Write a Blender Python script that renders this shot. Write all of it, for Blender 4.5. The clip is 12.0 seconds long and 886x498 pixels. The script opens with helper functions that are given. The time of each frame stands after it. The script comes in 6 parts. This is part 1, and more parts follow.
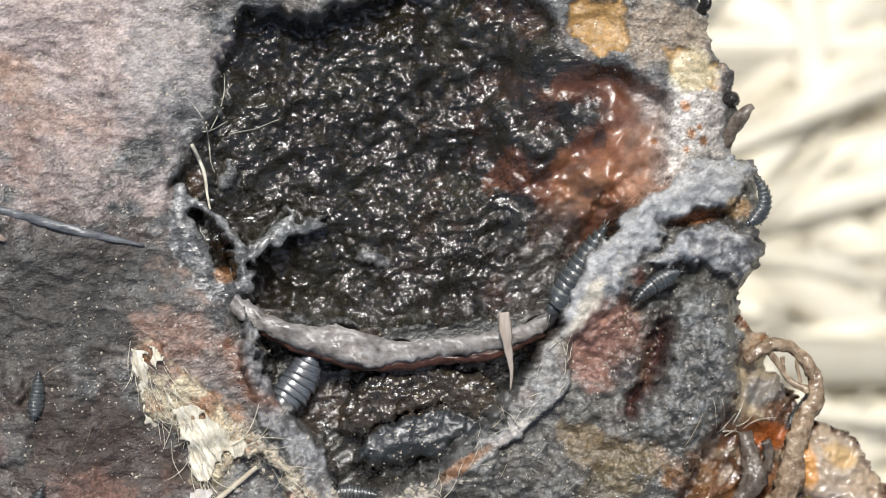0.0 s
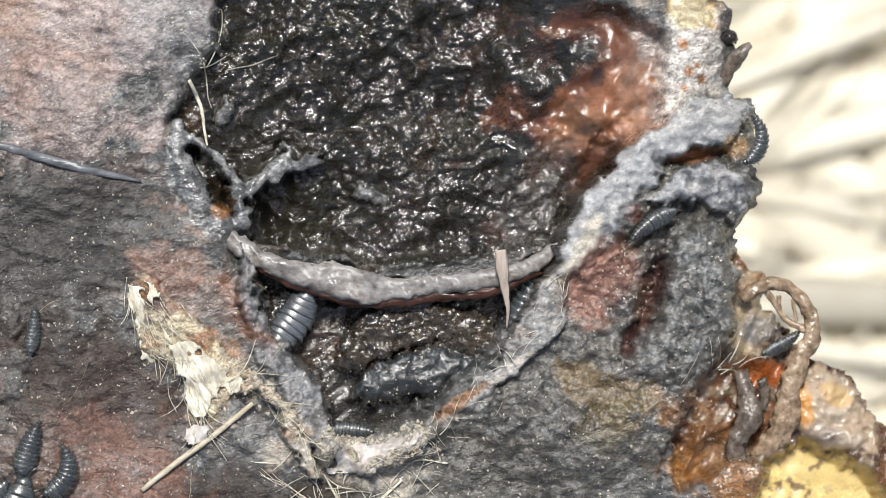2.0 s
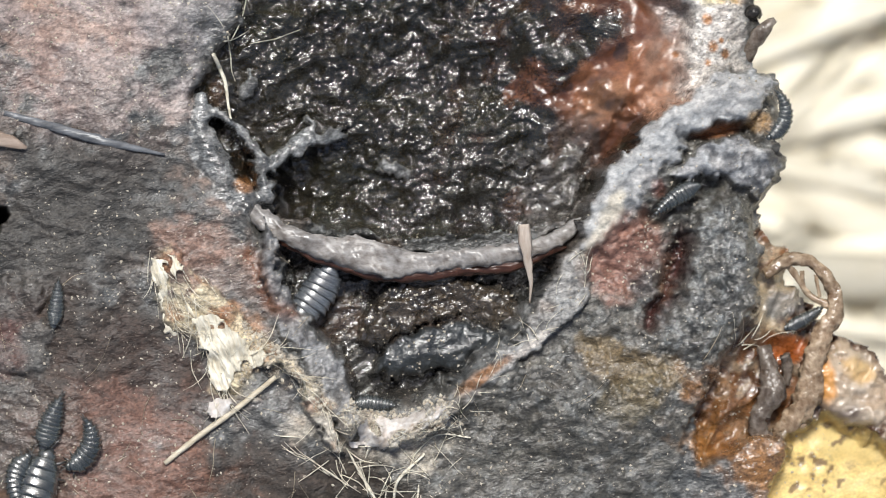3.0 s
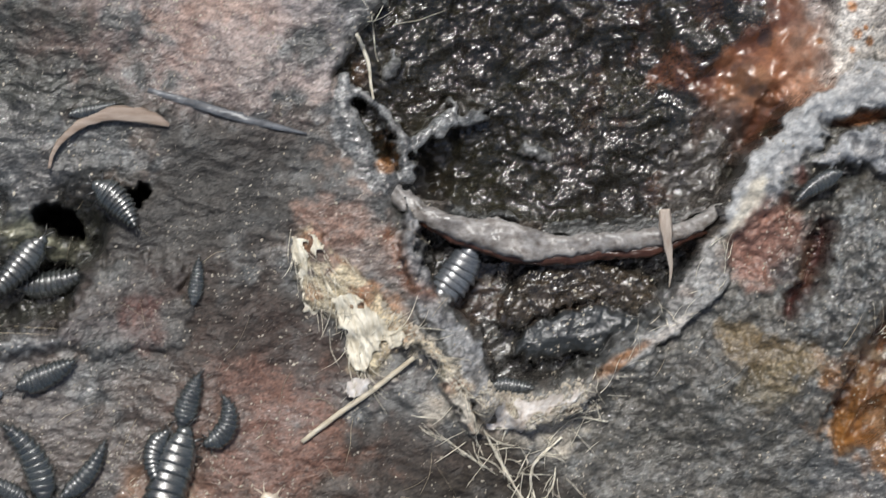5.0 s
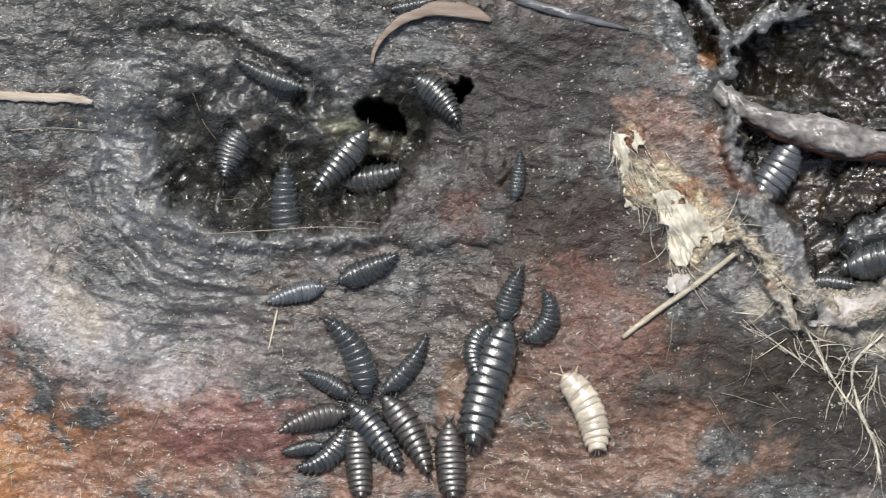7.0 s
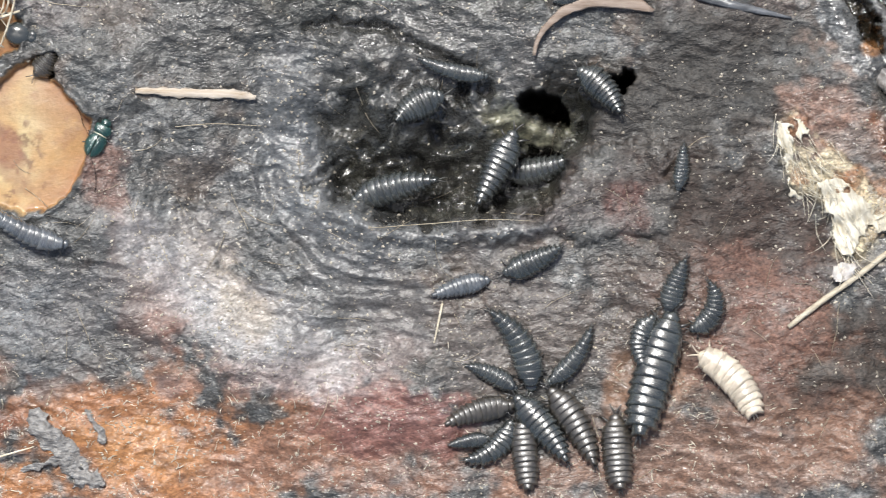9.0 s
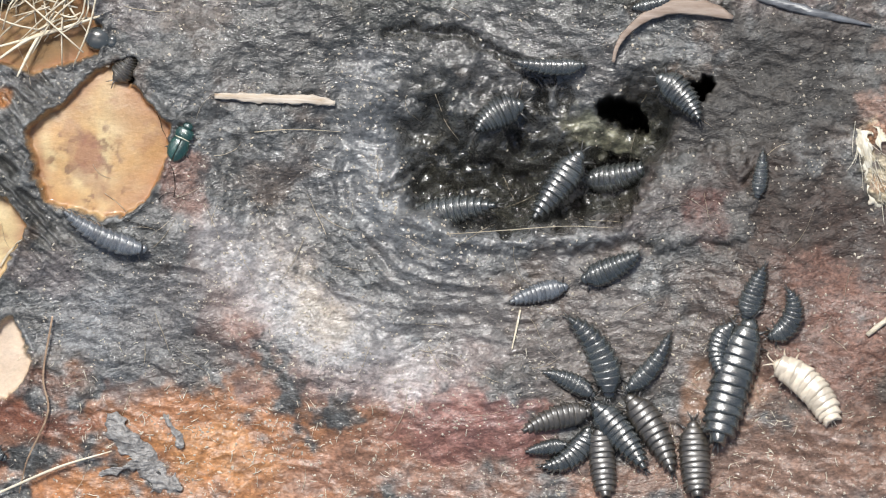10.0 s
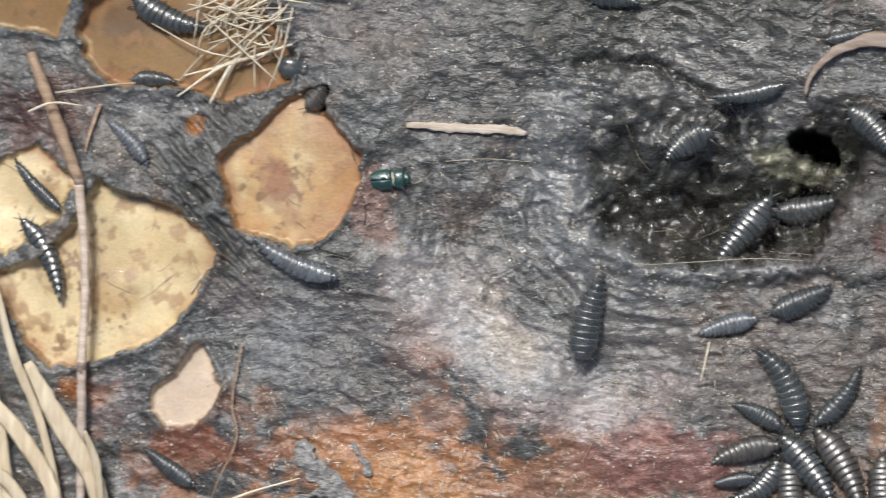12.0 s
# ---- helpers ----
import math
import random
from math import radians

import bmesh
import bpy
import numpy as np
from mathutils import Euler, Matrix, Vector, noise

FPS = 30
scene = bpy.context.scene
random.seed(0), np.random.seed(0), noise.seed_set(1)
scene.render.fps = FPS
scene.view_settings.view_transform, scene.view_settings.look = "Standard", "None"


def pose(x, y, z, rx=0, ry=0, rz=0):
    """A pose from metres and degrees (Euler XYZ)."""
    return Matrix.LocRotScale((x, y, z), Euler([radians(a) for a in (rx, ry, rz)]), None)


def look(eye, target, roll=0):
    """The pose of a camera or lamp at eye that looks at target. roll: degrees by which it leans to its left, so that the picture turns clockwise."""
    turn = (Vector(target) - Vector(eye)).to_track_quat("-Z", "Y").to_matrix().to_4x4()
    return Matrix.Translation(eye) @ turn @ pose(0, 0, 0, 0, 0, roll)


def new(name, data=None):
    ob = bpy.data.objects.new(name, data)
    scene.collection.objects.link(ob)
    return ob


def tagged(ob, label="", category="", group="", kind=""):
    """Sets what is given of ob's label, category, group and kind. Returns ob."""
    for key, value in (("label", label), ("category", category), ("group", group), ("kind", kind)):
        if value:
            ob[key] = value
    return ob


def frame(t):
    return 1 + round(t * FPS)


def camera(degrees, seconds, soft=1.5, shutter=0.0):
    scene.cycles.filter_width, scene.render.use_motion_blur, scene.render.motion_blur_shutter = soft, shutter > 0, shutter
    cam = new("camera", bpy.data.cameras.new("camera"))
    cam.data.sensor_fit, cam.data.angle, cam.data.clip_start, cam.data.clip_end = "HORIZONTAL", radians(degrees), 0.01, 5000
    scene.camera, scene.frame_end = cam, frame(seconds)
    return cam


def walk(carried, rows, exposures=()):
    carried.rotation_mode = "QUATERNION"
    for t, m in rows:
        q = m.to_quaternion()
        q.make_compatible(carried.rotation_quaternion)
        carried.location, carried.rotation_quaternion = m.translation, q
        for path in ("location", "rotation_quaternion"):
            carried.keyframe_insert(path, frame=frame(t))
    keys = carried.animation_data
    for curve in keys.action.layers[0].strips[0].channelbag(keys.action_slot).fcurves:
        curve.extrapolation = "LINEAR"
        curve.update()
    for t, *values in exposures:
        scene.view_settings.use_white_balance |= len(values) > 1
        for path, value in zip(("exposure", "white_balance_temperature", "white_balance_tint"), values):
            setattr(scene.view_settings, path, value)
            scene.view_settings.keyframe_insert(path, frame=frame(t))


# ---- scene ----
# ---------------------------------------------------------------- camera
# A hand-held long lens over the carcass: the eye stays put and pans.
cam = camera(12.0, 12.0, soft=1.0, shutter=0.4)
EYE = (-0.066, -0.030, 0.666)
TURNS = [
    (0.0, 2.5666, -5.6595, 0.0),
    (0.5, 2.3348, -5.4931, 0.2172),
    (1.0, 2.0618, -5.3581, 0.2106),
    (1.5, 1.8286, -5.5718, 0.2479),
    (2.0, 1.686, -5.7124, 0.2738),
    (2.5, 1.4517, -5.6518, 0.323),
    (3.0, 1.3175, -5.4015, 0.4674),
    (4.8, 1.2318, -3.7156, 1.305),
    (5.0, 1.0037, -3.5149, 1.4177),
    (5.5, 0.3522, -2.4946, 1.7071),
    (6.0, 0.0254, -1.2361, 1.7377),
    (6.5, -0.2002, -0.0309, 1.8307),
    (6.7, -0.3303, 0.3977, 1.8),
    (8.3, -0.5351, 2.027, 1.1665),
    (8.5, -0.5343, 2.3956, 1.2),
    (9.0, -0.5526, 3.0765, 1.05),
    (9.5, -0.5306, 3.7874, 1.1291),
    (10.0, -0.4528, 4.1424, 1.2887),
    (10.5, -0.3268, 4.4246, 1.5013),
    (11.0, -0.1902, 4.7424, 1.68),
    (11.5, -0.0819, 5.4987, 1.72),
    (12.0, 0.0129, 6.7227, 1.8852),
]
walk(cam, [(t, pose(*EYE, rx, ry, rz)) for t, rx, ry, rz in TURNS], [(0.0, -0.14), (0.5, 0.07), (1.0, 0.09), (2.0, -0.02), (3.0, -0.05), (5.0, -0.32), (5.5, -0.36), (6.5, -0.36), (8.5, 0.09), (10.5, 0.02), (12.0, -0.22)])
cam.data.dof.use_dof = True
cam.data.dof.focus_distance = 0.668
cam.data.dof.aperture_fstop = 13.0

# ---------------------------------------------------------------- light
world = bpy.data.worlds.new("sky")
scene.world = world
world.use_nodes = True
SUN_UP, SUN_ROUND = 63.0, -14.0
sky = world.node_tree.nodes.new("ShaderNodeTexSky")
sky.sky_type = "NISHITA"
sky.sun_disc = False
sky.sun_elevation = radians(SUN_UP)
sky.sun_rotation = radians(SUN_ROUND)
back = world.node_tree.nodes["Background"]
world.node_tree.links.new(sky.outputs[0], back.inputs[0])
sky.dust_density = 4.0
sky.ozone_density = 0.5
back.inputs[1].default_value = 0.10
sun_data = bpy.data.lights.new("sun", "SUN")
sun_data.energy = 3.7
sun_data.angle = radians(13)
sun_data.color = (0.985, 0.99, 0.97)
sun = new("sun", sun_data)
ua, ub = radians(SUN_UP), radians(SUN_ROUND)
sun.matrix_world = look((math.sin(ub) * math.cos(ua), math.cos(ub) * math.cos(ua), math.sin(ua)), (0, 0, 0))

MM = 0.001


# ---------------------------------------------------------------- materials
class Nodes:
    """Short hand for a node material."""

    def __init__(self, name):
        self.mat = bpy.data.materials.new(name)
        self.mat.use_nodes = True
        self.tree = self.mat.node_tree
        self.bsdf = self.tree.nodes["Principled BSDF"]
        self.place = self.tree.nodes.new("ShaderNodeTexCoord").outputs["Object"]

    def put(self, value, socket):
        if isinstance(value, bpy.types.NodeSocket):
            self.tree.links.new(value, socket)
        else:
            socket.default_value = value

    def node(self, kind, out=0, **given):
        n = self.tree.nodes.new(kind)
        for key, value in given.items():
            self.put(value, n.inputs[key.replace("_", " ")])
        return n.outputs[out]

    def noise(self, size, detail=4.0, rough=0.6, stretch=(1, 1, 1), turn=0.0, warp=0.0):
        m = self.tree.nodes.new("ShaderNodeMapping")
        self.put(self.place, m.inputs["Vector"])
        m.vector_type = "TEXTURE"
        m.inputs["Scale"].default_value = tuple(1 / k for k in stretch)
        m.inputs["Rotation"].default_value = (0, 0, radians(turn))
        return self.node("ShaderNodeTexNoise", 0, Vector=m.outputs[0], Scale=1.0 / (size * MM), Detail=detail, Roughness=rough, Distortion=warp)

    def cells(self, size, stretch=(1, 1, 1), turn=0.0, out=0):
        m = self.tree.nodes.new("ShaderNodeMapping")
        self.put(self.place, m.inputs["Vector"])
        m.vector_type = "TEXTURE"
        m.inputs["Scale"].default_value = tuple(1 / k for k in stretch)
        m.inputs["Rotation"].default_value = (0, 0, radians(turn))
        return self.node("ShaderNodeTexVoronoi", out, Vector=m.outputs[0], Scale=1.0 / (size * MM), Randomness=1.0)

    def ramp(self, fac, *stops):
        r = self.tree.nodes.new("ShaderNodeValToRGB")
        self.put(fac, r.inputs[0])
        e = r.color_ramp.elements
        while len(e) < len(stops):
            e.new(0.5)
        for k, (p, c) in zip(e, stops):
            k.position = p
            k.color = (*c, 1) if isinstance(c, tuple) else (c, c, c, 1)
        return r.outputs[0]

    def mix(self, fac, a, b, how="MIX"):
        n = self.tree.nodes.new("ShaderNodeMix")
        n.data_type, n.blend_type = "RGBA", how
        for value, socket in ((fac, n.inputs[0]), (a, n.inputs[6]), (b, n.inputs[7])):
            self.put((*value, 1) if isinstance(value, tuple) and len(value) == 3 else value, socket)
        return n.outputs[2]

    def calc(self, how, a, b=0.0):
        n = self.tree.nodes.new("ShaderNodeMath")
        n.operation = how
        self.put(a, n.inputs[0])
        self.put(b, n.inputs[1])
        return n.outputs[0]

    def attr(self, name, out):
        n = self.tree.nodes.new("ShaderNodeAttribute")
        n.attribute_name = name
        return n.outputs[out]

    def random(self):
        return self.tree.nodes.new("ShaderNodeObjectInfo").outputs["Random"]

    def island(self):
        return self.tree.nodes.new("ShaderNodeNewGeometry").outputs["Random Per Island"]

    def bump(self, height, strength, depth, on=None):
        given = {"Strength": strength, "Distance": depth * MM, "Height": height}
        if on is not None:
            given["Normal"] = on
        return self.node("ShaderNodeBump", 0, **given)

    def done(self, color, rough, normal=None, metal=0.0, spec=0.5, coat=0.0, sub=0.0):
        b = self.bsdf.inputs
        self.put((*color, 1) if isinstance(color, tuple) and len(color) == 3 else color, b["Base Color"])
        self.put(rough, b["Roughness"])
        self.put(metal, b["Metallic"])
        self.put(spec, b["Specular IOR Level"])
        self.put(coat, b["Coat Weight"])
        b["Coat Roughness"].default_value = 0.2
        if sub:
            b["Subsurface Weight"].default_value = sub
            b["Subsurface Radius"].default_value = (0.0012, 0.0006, 0.0003)
            b["Subsurface Scale"].default_value = 1.0
        if normal is not None:
            self.put(normal, b["Normal"])
        return self.mat


def hide_material():
    n = Nodes("wet_hide")
    pigment_and_light, wet = n.attr("pigment_and_light", 0), n.attr("wet", 2)
    plain = n.attr("smooth", 2)
    fine = n.noise(0.5, 3.0, 0.55, (0.9, 1.2, 1), 20)
    mid = n.noise(1.6, 3.5, 0.58, (0.75, 1.3, 1), -12)
    hue = n.noise(4.5, 4, 0.65, (0.8, 1.2, 1), 30)
    big = n.noise(11, 4, 0.6)
    relief = n.calc("SUBTRACT", 1.04, plain)
    c = n.mix(n.calc("ADD", 0.06, n.calc("MULTIPLY", relief, 0.88)), pigment_and_light, n.mix(1.0, pigment_and_light, n.ramp(fine, (0.3, 0.5), (0.7, 1.6)), "MULTIPLY"))
    c = n.mix(relief, c, n.mix(0.9, c, n.ramp(mid, (0.3, 0.5), (0.7, 1.55)), "MULTIPLY"))
    c = n.mix(0.45, c, n.ramp(hue, (0.3, (0.90, 1.0, 1.05)), (0.7, (1.06, 1.0, 0.93))), "MULTIPLY")
    c = n.mix(0.5, c, n.ramp(big, (0.3, 0.75), (0.7, 1.25)), "MULTIPLY")
    crumbs = n.ramp(n.noise(0.9, 2, 0.5), (0.70, 0.0), (0.74, 1.0))
    c = n.mix(n.calc("MULTIPLY", crumbs, n.calc("MULTIPLY", relief, 0.4)), c, (0.50, 0.45, 0.38))
    dry = n.calc("SUBTRACT", 1.0, wet)
    patchy = n.ramp(n.noise(7, 4, 0.6, (0.8, 1.3, 1), 15), (0.38, 0.0), (0.62, 1.0))
    soaked = n.calc("MULTIPLY", n.ramp(wet, (0.7, 0.0), (0.95, 1.0)), relief)
    rough = n.calc("ADD", n.calc("MULTIPLY", dry, 0.36), n.calc("ADD", 0.07, n.calc("MULTIPLY", mid, 0.22)))
    rough = n.calc("ADD", rough, n.calc("MULTIPLY", n.calc("MULTIPLY", patchy, dry), 0.32))
    rough = n.calc("ADD", rough, n.calc("MULTIPLY", plain, 0.2))
    # relief: dimples, pebbled grain and fine grit, calmer under a wet film
    dimple = n.noise(1.1, 3, 0.5, (0.75, 1.25, 1), -12)
    pebble = n.noise(0.62, 2.5, 0.55, (0.8, 1.25, 1), 18)
    grit = n.noise(0.34, 2, 0.55, (0.85, 1.2, 1), 20)
    some = n.calc("ADD", 0.05, n.calc("MULTIPLY", relief, 0.9))
    dull = n.calc("MULTIPLY", some, n.calc("SUBTRACT", 1.0, n.calc("MULTIPLY", soaked, 0.4)))
    norm = n.bump(dimple, dull, 0.22)
    norm = n.bump(n.noise(1.3, 2.5, 0.5, (0.7, 1.3, 1), 6), soaked, 0.34, norm)
    norm = n.bump(pebble, dull, 0.24, norm)
    norm = n.bump(grit, dull, 0.14, norm)
    n.put(norm, n.bsdf.inputs["Coat Normal"])
    film = n.calc("MULTIPLY", n.ramp(wet, (0.3, 0.0), (1.0, 1.0)), n.ramp(n.noise(3.0, 4, 0.6), (0.35, 0.2), (0.6, 1.0)))
    done = n.done(c, rough, norm, spec=n.calc("ADD", 0.35, n.calc("MULTIPLY", wet, 0.35)), coat=film)
    n.bsdf.inputs["Coat Roughness"].default_value = 0.1
    return done


def tissue_material(name, light, dark, rough=0.4, size=1.2, stretch=(1, 1, 1), depth=0.3, sub=0.0, fine=0.3, turn=0.0):
    n = Nodes(name)
    a = n.noise(size, 5, 0.65, stretch, turn)
    b = n.noise(size * 4, 3, 0.6)
    c = n.ramp(a, (0.3, dark), (0.7, light))
    c = n.mix(0.7, c, n.ramp(b, (0.3, 0.6), (0.7, 1.3)), "MULTIPLY")
    f = n.noise(fine, 2, 0.5, stretch, turn)
    norm = n.bump(f, 0.6, depth * 0.12, n.bump(n.noise(size, 2, 0.5, stretch, turn), 1.0, depth))
    return n.done(c, n.ramp(b, (0.3, rough * 0.7), (0.7, rough * 1.25)), norm, sub=sub)


def larva_material(name, dark, light, rough=0.32, unit=1000.0):
    """Chitin; unit is the size of the piece's own space in millimetres."""
    n = Nodes(name)
    a = n.noise(0.5 * unit, 4, 0.6)
    c = n.ramp(a, (0.3, dark), (0.75, light))
    c = n.mix(1.0, c, n.ramp(n.random(), (0.0, 0.75), (1.0, 1.3)), "MULTIPLY")
    norm = n.bump(n.noise(0.14 * unit, 3, 0.6), 0.5, 0.07, n.bump(n.noise(0.34 * unit, 3, 0.55, (0.8, 2.4, 1.0)), 0.8, 0.10))
    n.bsdf.inputs["IOR"].default_value = 1.55
    return n.done(c, n.ramp(a, (0.3, rough * 0.8), (0.7, rough * 1.3)), norm, spec=0.9, coat=1.0)


def straw_material(name, light, dark, per_island=False, stretch=(0.15, 1, 1)):
    n = Nodes(name)
    a = n.noise(1.2, 5, 0.65, stretch)
    c = n.ramp(a, (0.3, dark), (0.7, light))
    r = n.island() if per_island else n.random()
    c = n.mix(1.0, c, n.ramp(r, (0.0, 0.5 if per_island else 0.75), (0.35, 0.9), (1.0, 1.15)), "MULTIPLY")
    norm = n.bump(n.noise(0.35, 3, 0.6, stretch), 0.5, 0.12)
    return n.done(c, 0.55, norm, spec=0.3)


def soil_material():
    n = Nodes("littered_soil")
    a = n.noise(8, 6, 0.7)
    b = n.noise(60, 4, 0.6)
    c = n.ramp(a, (0.3, (0.62, 0.52, 0.36)), (0.55, (0.78, 0.70, 0.52)), (0.75, (0.88, 0.82, 0.66)))
    c = n.mix(n.ramp(b, (0.55, 0.0), (0.7, 0.6)), c, (0.20, 0.24, 0.07))
    return n.done(c, 0.8, n.bump(a, 0.8, 4), spec=0.2)


HIDE = hide_material()
BLACK = larva_material("black_chitin", (0.020, 0.023, 0.022), (0.066, 0.073, 0.071), 0.22)
GREYISH = larva_material("grey_chitin", (0.060, 0.068, 0.076), (0.15, 0.163, 0.178), 0.26)
BROWN = larva_material("brown_chitin", (0.022, 0.019, 0.015), (0.085, 0.074, 0.058), 0.38)
PALE = larva_material("pale_chitin", (0.52, 0.43, 0.32), (0.76, 0.68, 0.55), 0.32)
SKIN = larva_material("soft_joint_skin", (0.012, 0.011, 0.010), (0.035, 0.032, 0.028), 0.5)
PALE_SKIN = larva_material("pale_joint_skin", (0.52, 0.42, 0.30), (0.66, 0.58, 0.46), 0.5)
GREEN = larva_material("green_metal_shell", (0.004, 0.030, 0.024), (0.008, 0.062, 0.048), 0.2, 1.0)
RIDGE = tissue_material("wet_grey_lid", (0.40, 0.385, 0.37), (0.12, 0.10, 0.085), 0.34, 1.3, (0.7, 1.1, 1), 0.2, 0.0, 0.35, -4)
LIVER = tissue_material("wet_liver_tissue", (0.10, 0.042, 0.027), (0.032, 0.014, 0.010), 0.3, 1.5, (0.4, 1.4, 1), 0.4)
SHEET = tissue_material("cream_torn_sheet", (0.88, 0.85, 0.74), (0.60, 0.52, 0.37), 0.5, 0.9, (0.22, 1.6, 1), 0.5, 0.0, 0.3, 108)
FIBRE = tissue_material("cream_fibre", (0.84, 0.80, 0.68), (0.58, 0.51, 0.38), 0.5, 0.7, (1, 1, 1), 0.3, 0.0)
AMBER = tissue_material("amber_tissue", (0.44, 0.34, 0.235), (0.15, 0.085, 0.045), 0.24, 1.5, (1, 1, 1), 0.5)
FOLD = tissue_material("grey_brown_fold", (0.22, 0.19, 0.16), (0.07, 0.045, 0.03), 0.26, 1.3, (1, 1, 1), 0.5)
SPOT = tissue_material("black_wet_tissue", (0.03, 0.026, 0.022), (0.008, 0.007, 0.006), 0.2, 1.0, (1, 1, 1), 0.4)
CRUMB = straw_material("pale_crumb", (0.62, 0.57, 0.48), (0.34, 0.29, 0.22), True)
SCAB = tissue_material("grey_scab", (0.36, 0.35, 0.335), (0.14, 0.13, 0.122), 0.42, 0.8, (0.8, 1.2, 1), 0.6)
RIMSKIN = tissue_material("pale_rim_skin", (0.72, 0.70, 0.68), (0.38, 0.31, 0.25), 0.4, 1.6, (0.7, 1.2, 1), 0.45, 0.0, 0.4, 42)
STRAW = straw_material("dry_straw", (0.80, 0.74, 0.60), (0.50, 0.41, 0.28))
BLADE = straw_material("tan_grass_blade", (0.82, 0.72, 0.53), (0.50, 0.38, 0.25), False, (0.6, 0.08, 1))
PALE_STEM = straw_material("pale_stem", (0.74, 0.63, 0.53), (0.40, 0.30, 0.23))
STEM = straw_material("brown_stem", (0.50, 0.36, 0.25), (0.25, 0.16, 0.10))
SPLINT = straw_material("pale_splinter", (0.56, 0.50, 0.44), (0.30, 0.23, 0.18), False, (1, 0.12, 1))
RIB = tissue_material("blue_grey_rib", (0.20, 0.21, 0.225), (0.06, 0.062, 0.066), 0.34, 1.4, (0.5, 1.3, 1), 0.3)
CHIP = straw_material("pale_chip", (0.76, 0.70, 0.62), (0.42, 0.31, 0.20), False, (0.1, 1.2, 1))
LEAF = straw_material("brown_leaf", (0.38, 0.31, 0.26), (0.17, 0.115, 0.08))
HAIR = straw_material("pale_hair", (0.55, 0.48, 0.36), (0.32, 0.26, 0.18), True)
LITTER = straw_material("straw_litter", (0.94, 0.90, 0.78), (0.76, 0.67, 0.49), True)
SOIL = soil_material()


# ---------------------------------------------------------------- plane noise and outlines (millimetres)
def lattice(ix, iy, seed):
    h = (ix.astype(np.int64) * 374761393 + iy.astype(np.int64) * 668265263 + seed * 974711) & 0x7FFFFFFF
    h = ((h ^ (h >> 13)) * 1274126177) & 0x7FFFFFFF
    return ((h ^ (h >> 16)) & 0xFFFF) / 32767.5 - 1.0


def value_noise(x, y, seed):
    ix, iy = np.floor(x), np.floor(y)
    fx, fy = x - ix, y - iy
    fx, fy = fx * fx * fx * (fx * (fx * 6 - 15) + 10), fy * fy * fy * (fy * (fy * 6 - 15) + 10)
    a, b = lattice(ix, iy, seed), lattice(ix + 1, iy, seed)
    c, d = lattice(ix, iy + 1, seed), lattice(ix + 1, iy + 1, seed)
    return (a + (b - a) * fx) * (1 - fy) + (c + (d - c) * fx) * fy


def fbm(x, y, size, octaves=4, seed=1, stretch=1.0, turn=0.0):
    c, s = math.cos(radians(turn)), math.sin(radians(turn))
    u, v = (c * x + s * y) / size / stretch, (c * y - s * x) / size
    total, weight = 0.0, 0.0
    for k in range(octaves):
        w = 0.55 ** k
        ca, sa = (math.cos(0.5 + 0.9 * k), math.sin(0.5 + 0.9 * k)) if stretch < 1.5 else (math.cos(0.12 * (-1) ** k), math.sin(0.12 * (-1) ** k))
        total = total + w * value_noise((u * ca + v * sa) * 2 ** k + 17.3 * k, (v * ca - u * sa) * 2 ** k - 9.1 * k, seed + k)
        weight += w
    return total / weight * 1.6


def step(a, b, v):
    t = np.clip((v - a) / (b - a), 0, 1)
    return t * t * (3 - 2 * t)


def outline(points, x, y):
    """Distance to a closed outline, negative inside."""
    p = np.array(points)
    best = np.full(x.shape, 1e9)
    inside = np.zeros(x.shape, bool)
    for (x0, y0), (x1, y1) in zip(p, np.roll(p, -1, 0)):
        dx, dy = x1 - x0, y1 - y0
        t = np.clip(((x - x0) * dx + (y - y0) * dy) / (dx * dx + dy * dy + 1e-9), 0, 1)
        best = np.minimum(best, (x - x0 - t * dx) ** 2 + (y - y0 - t * dy) ** 2)
        if y0 != y1:
            inside ^= ((y0 > y) != (y1 > y)) & (x < x0 + (y - y0) * dx / dy)
    return np.where(inside, -1, 1) * np.sqrt(best)


def line_distance(points, x, y):
    best = np.full(x.shape, 1e9)
    for (x0, y0), (x1, y1) in zip(points, points[1:]):
        dx, dy = x1 - x0, y1 - y0
        t = np.clip(((x - x0) * dx + (y - y0) * dy) / (dx * dx + dy * dy + 1e-9), 0, 1)
        best = np.minimum(best, (x - x0 - t * dx) ** 2 + (y - y0 - t * dy) ** 2)
    return np.sqrt(best)


# ---------------------------------------------------------------- the hide
STEP = 0.27
LEFT, BOTTOM = -240.0, -100.0
GX, GY = np.meshgrid(np.arange(LEFT, 78, STEP), np.arange(BOTTOM, 56, STEP))
EDGE = [(40.2, 50.2), (42.0, 40.2), (43.5, 34.7), (46.8, 26.6), (47.5, 22.1), (45.6, 16.4), (50.1, 14.4), (51.7, 10.3), (49.7, 4.8), (51.7, 0.3), (48.5, -6.9), (49.4, -10.6), (53.4, -14.7), (54.0, -17.8), (55.2, -21.6), (58.0, -22.6), (59.3, -25.2), (60.7, -26.8), (64.7, -28.2), (69.2, -32.7), (74.2, -41.3), (76.0, -50.3)]
EDGE = EDGE + [(60, -93), (20, -95), (-120, -94), (-205, -93), (-214, -86), (-218.3, -58.5), (-221.5, -45.8), (-232, -38), (-234, -20), (-232, 20), (-222, 40), (-150, 50), (-40, 51), (30, 50)]
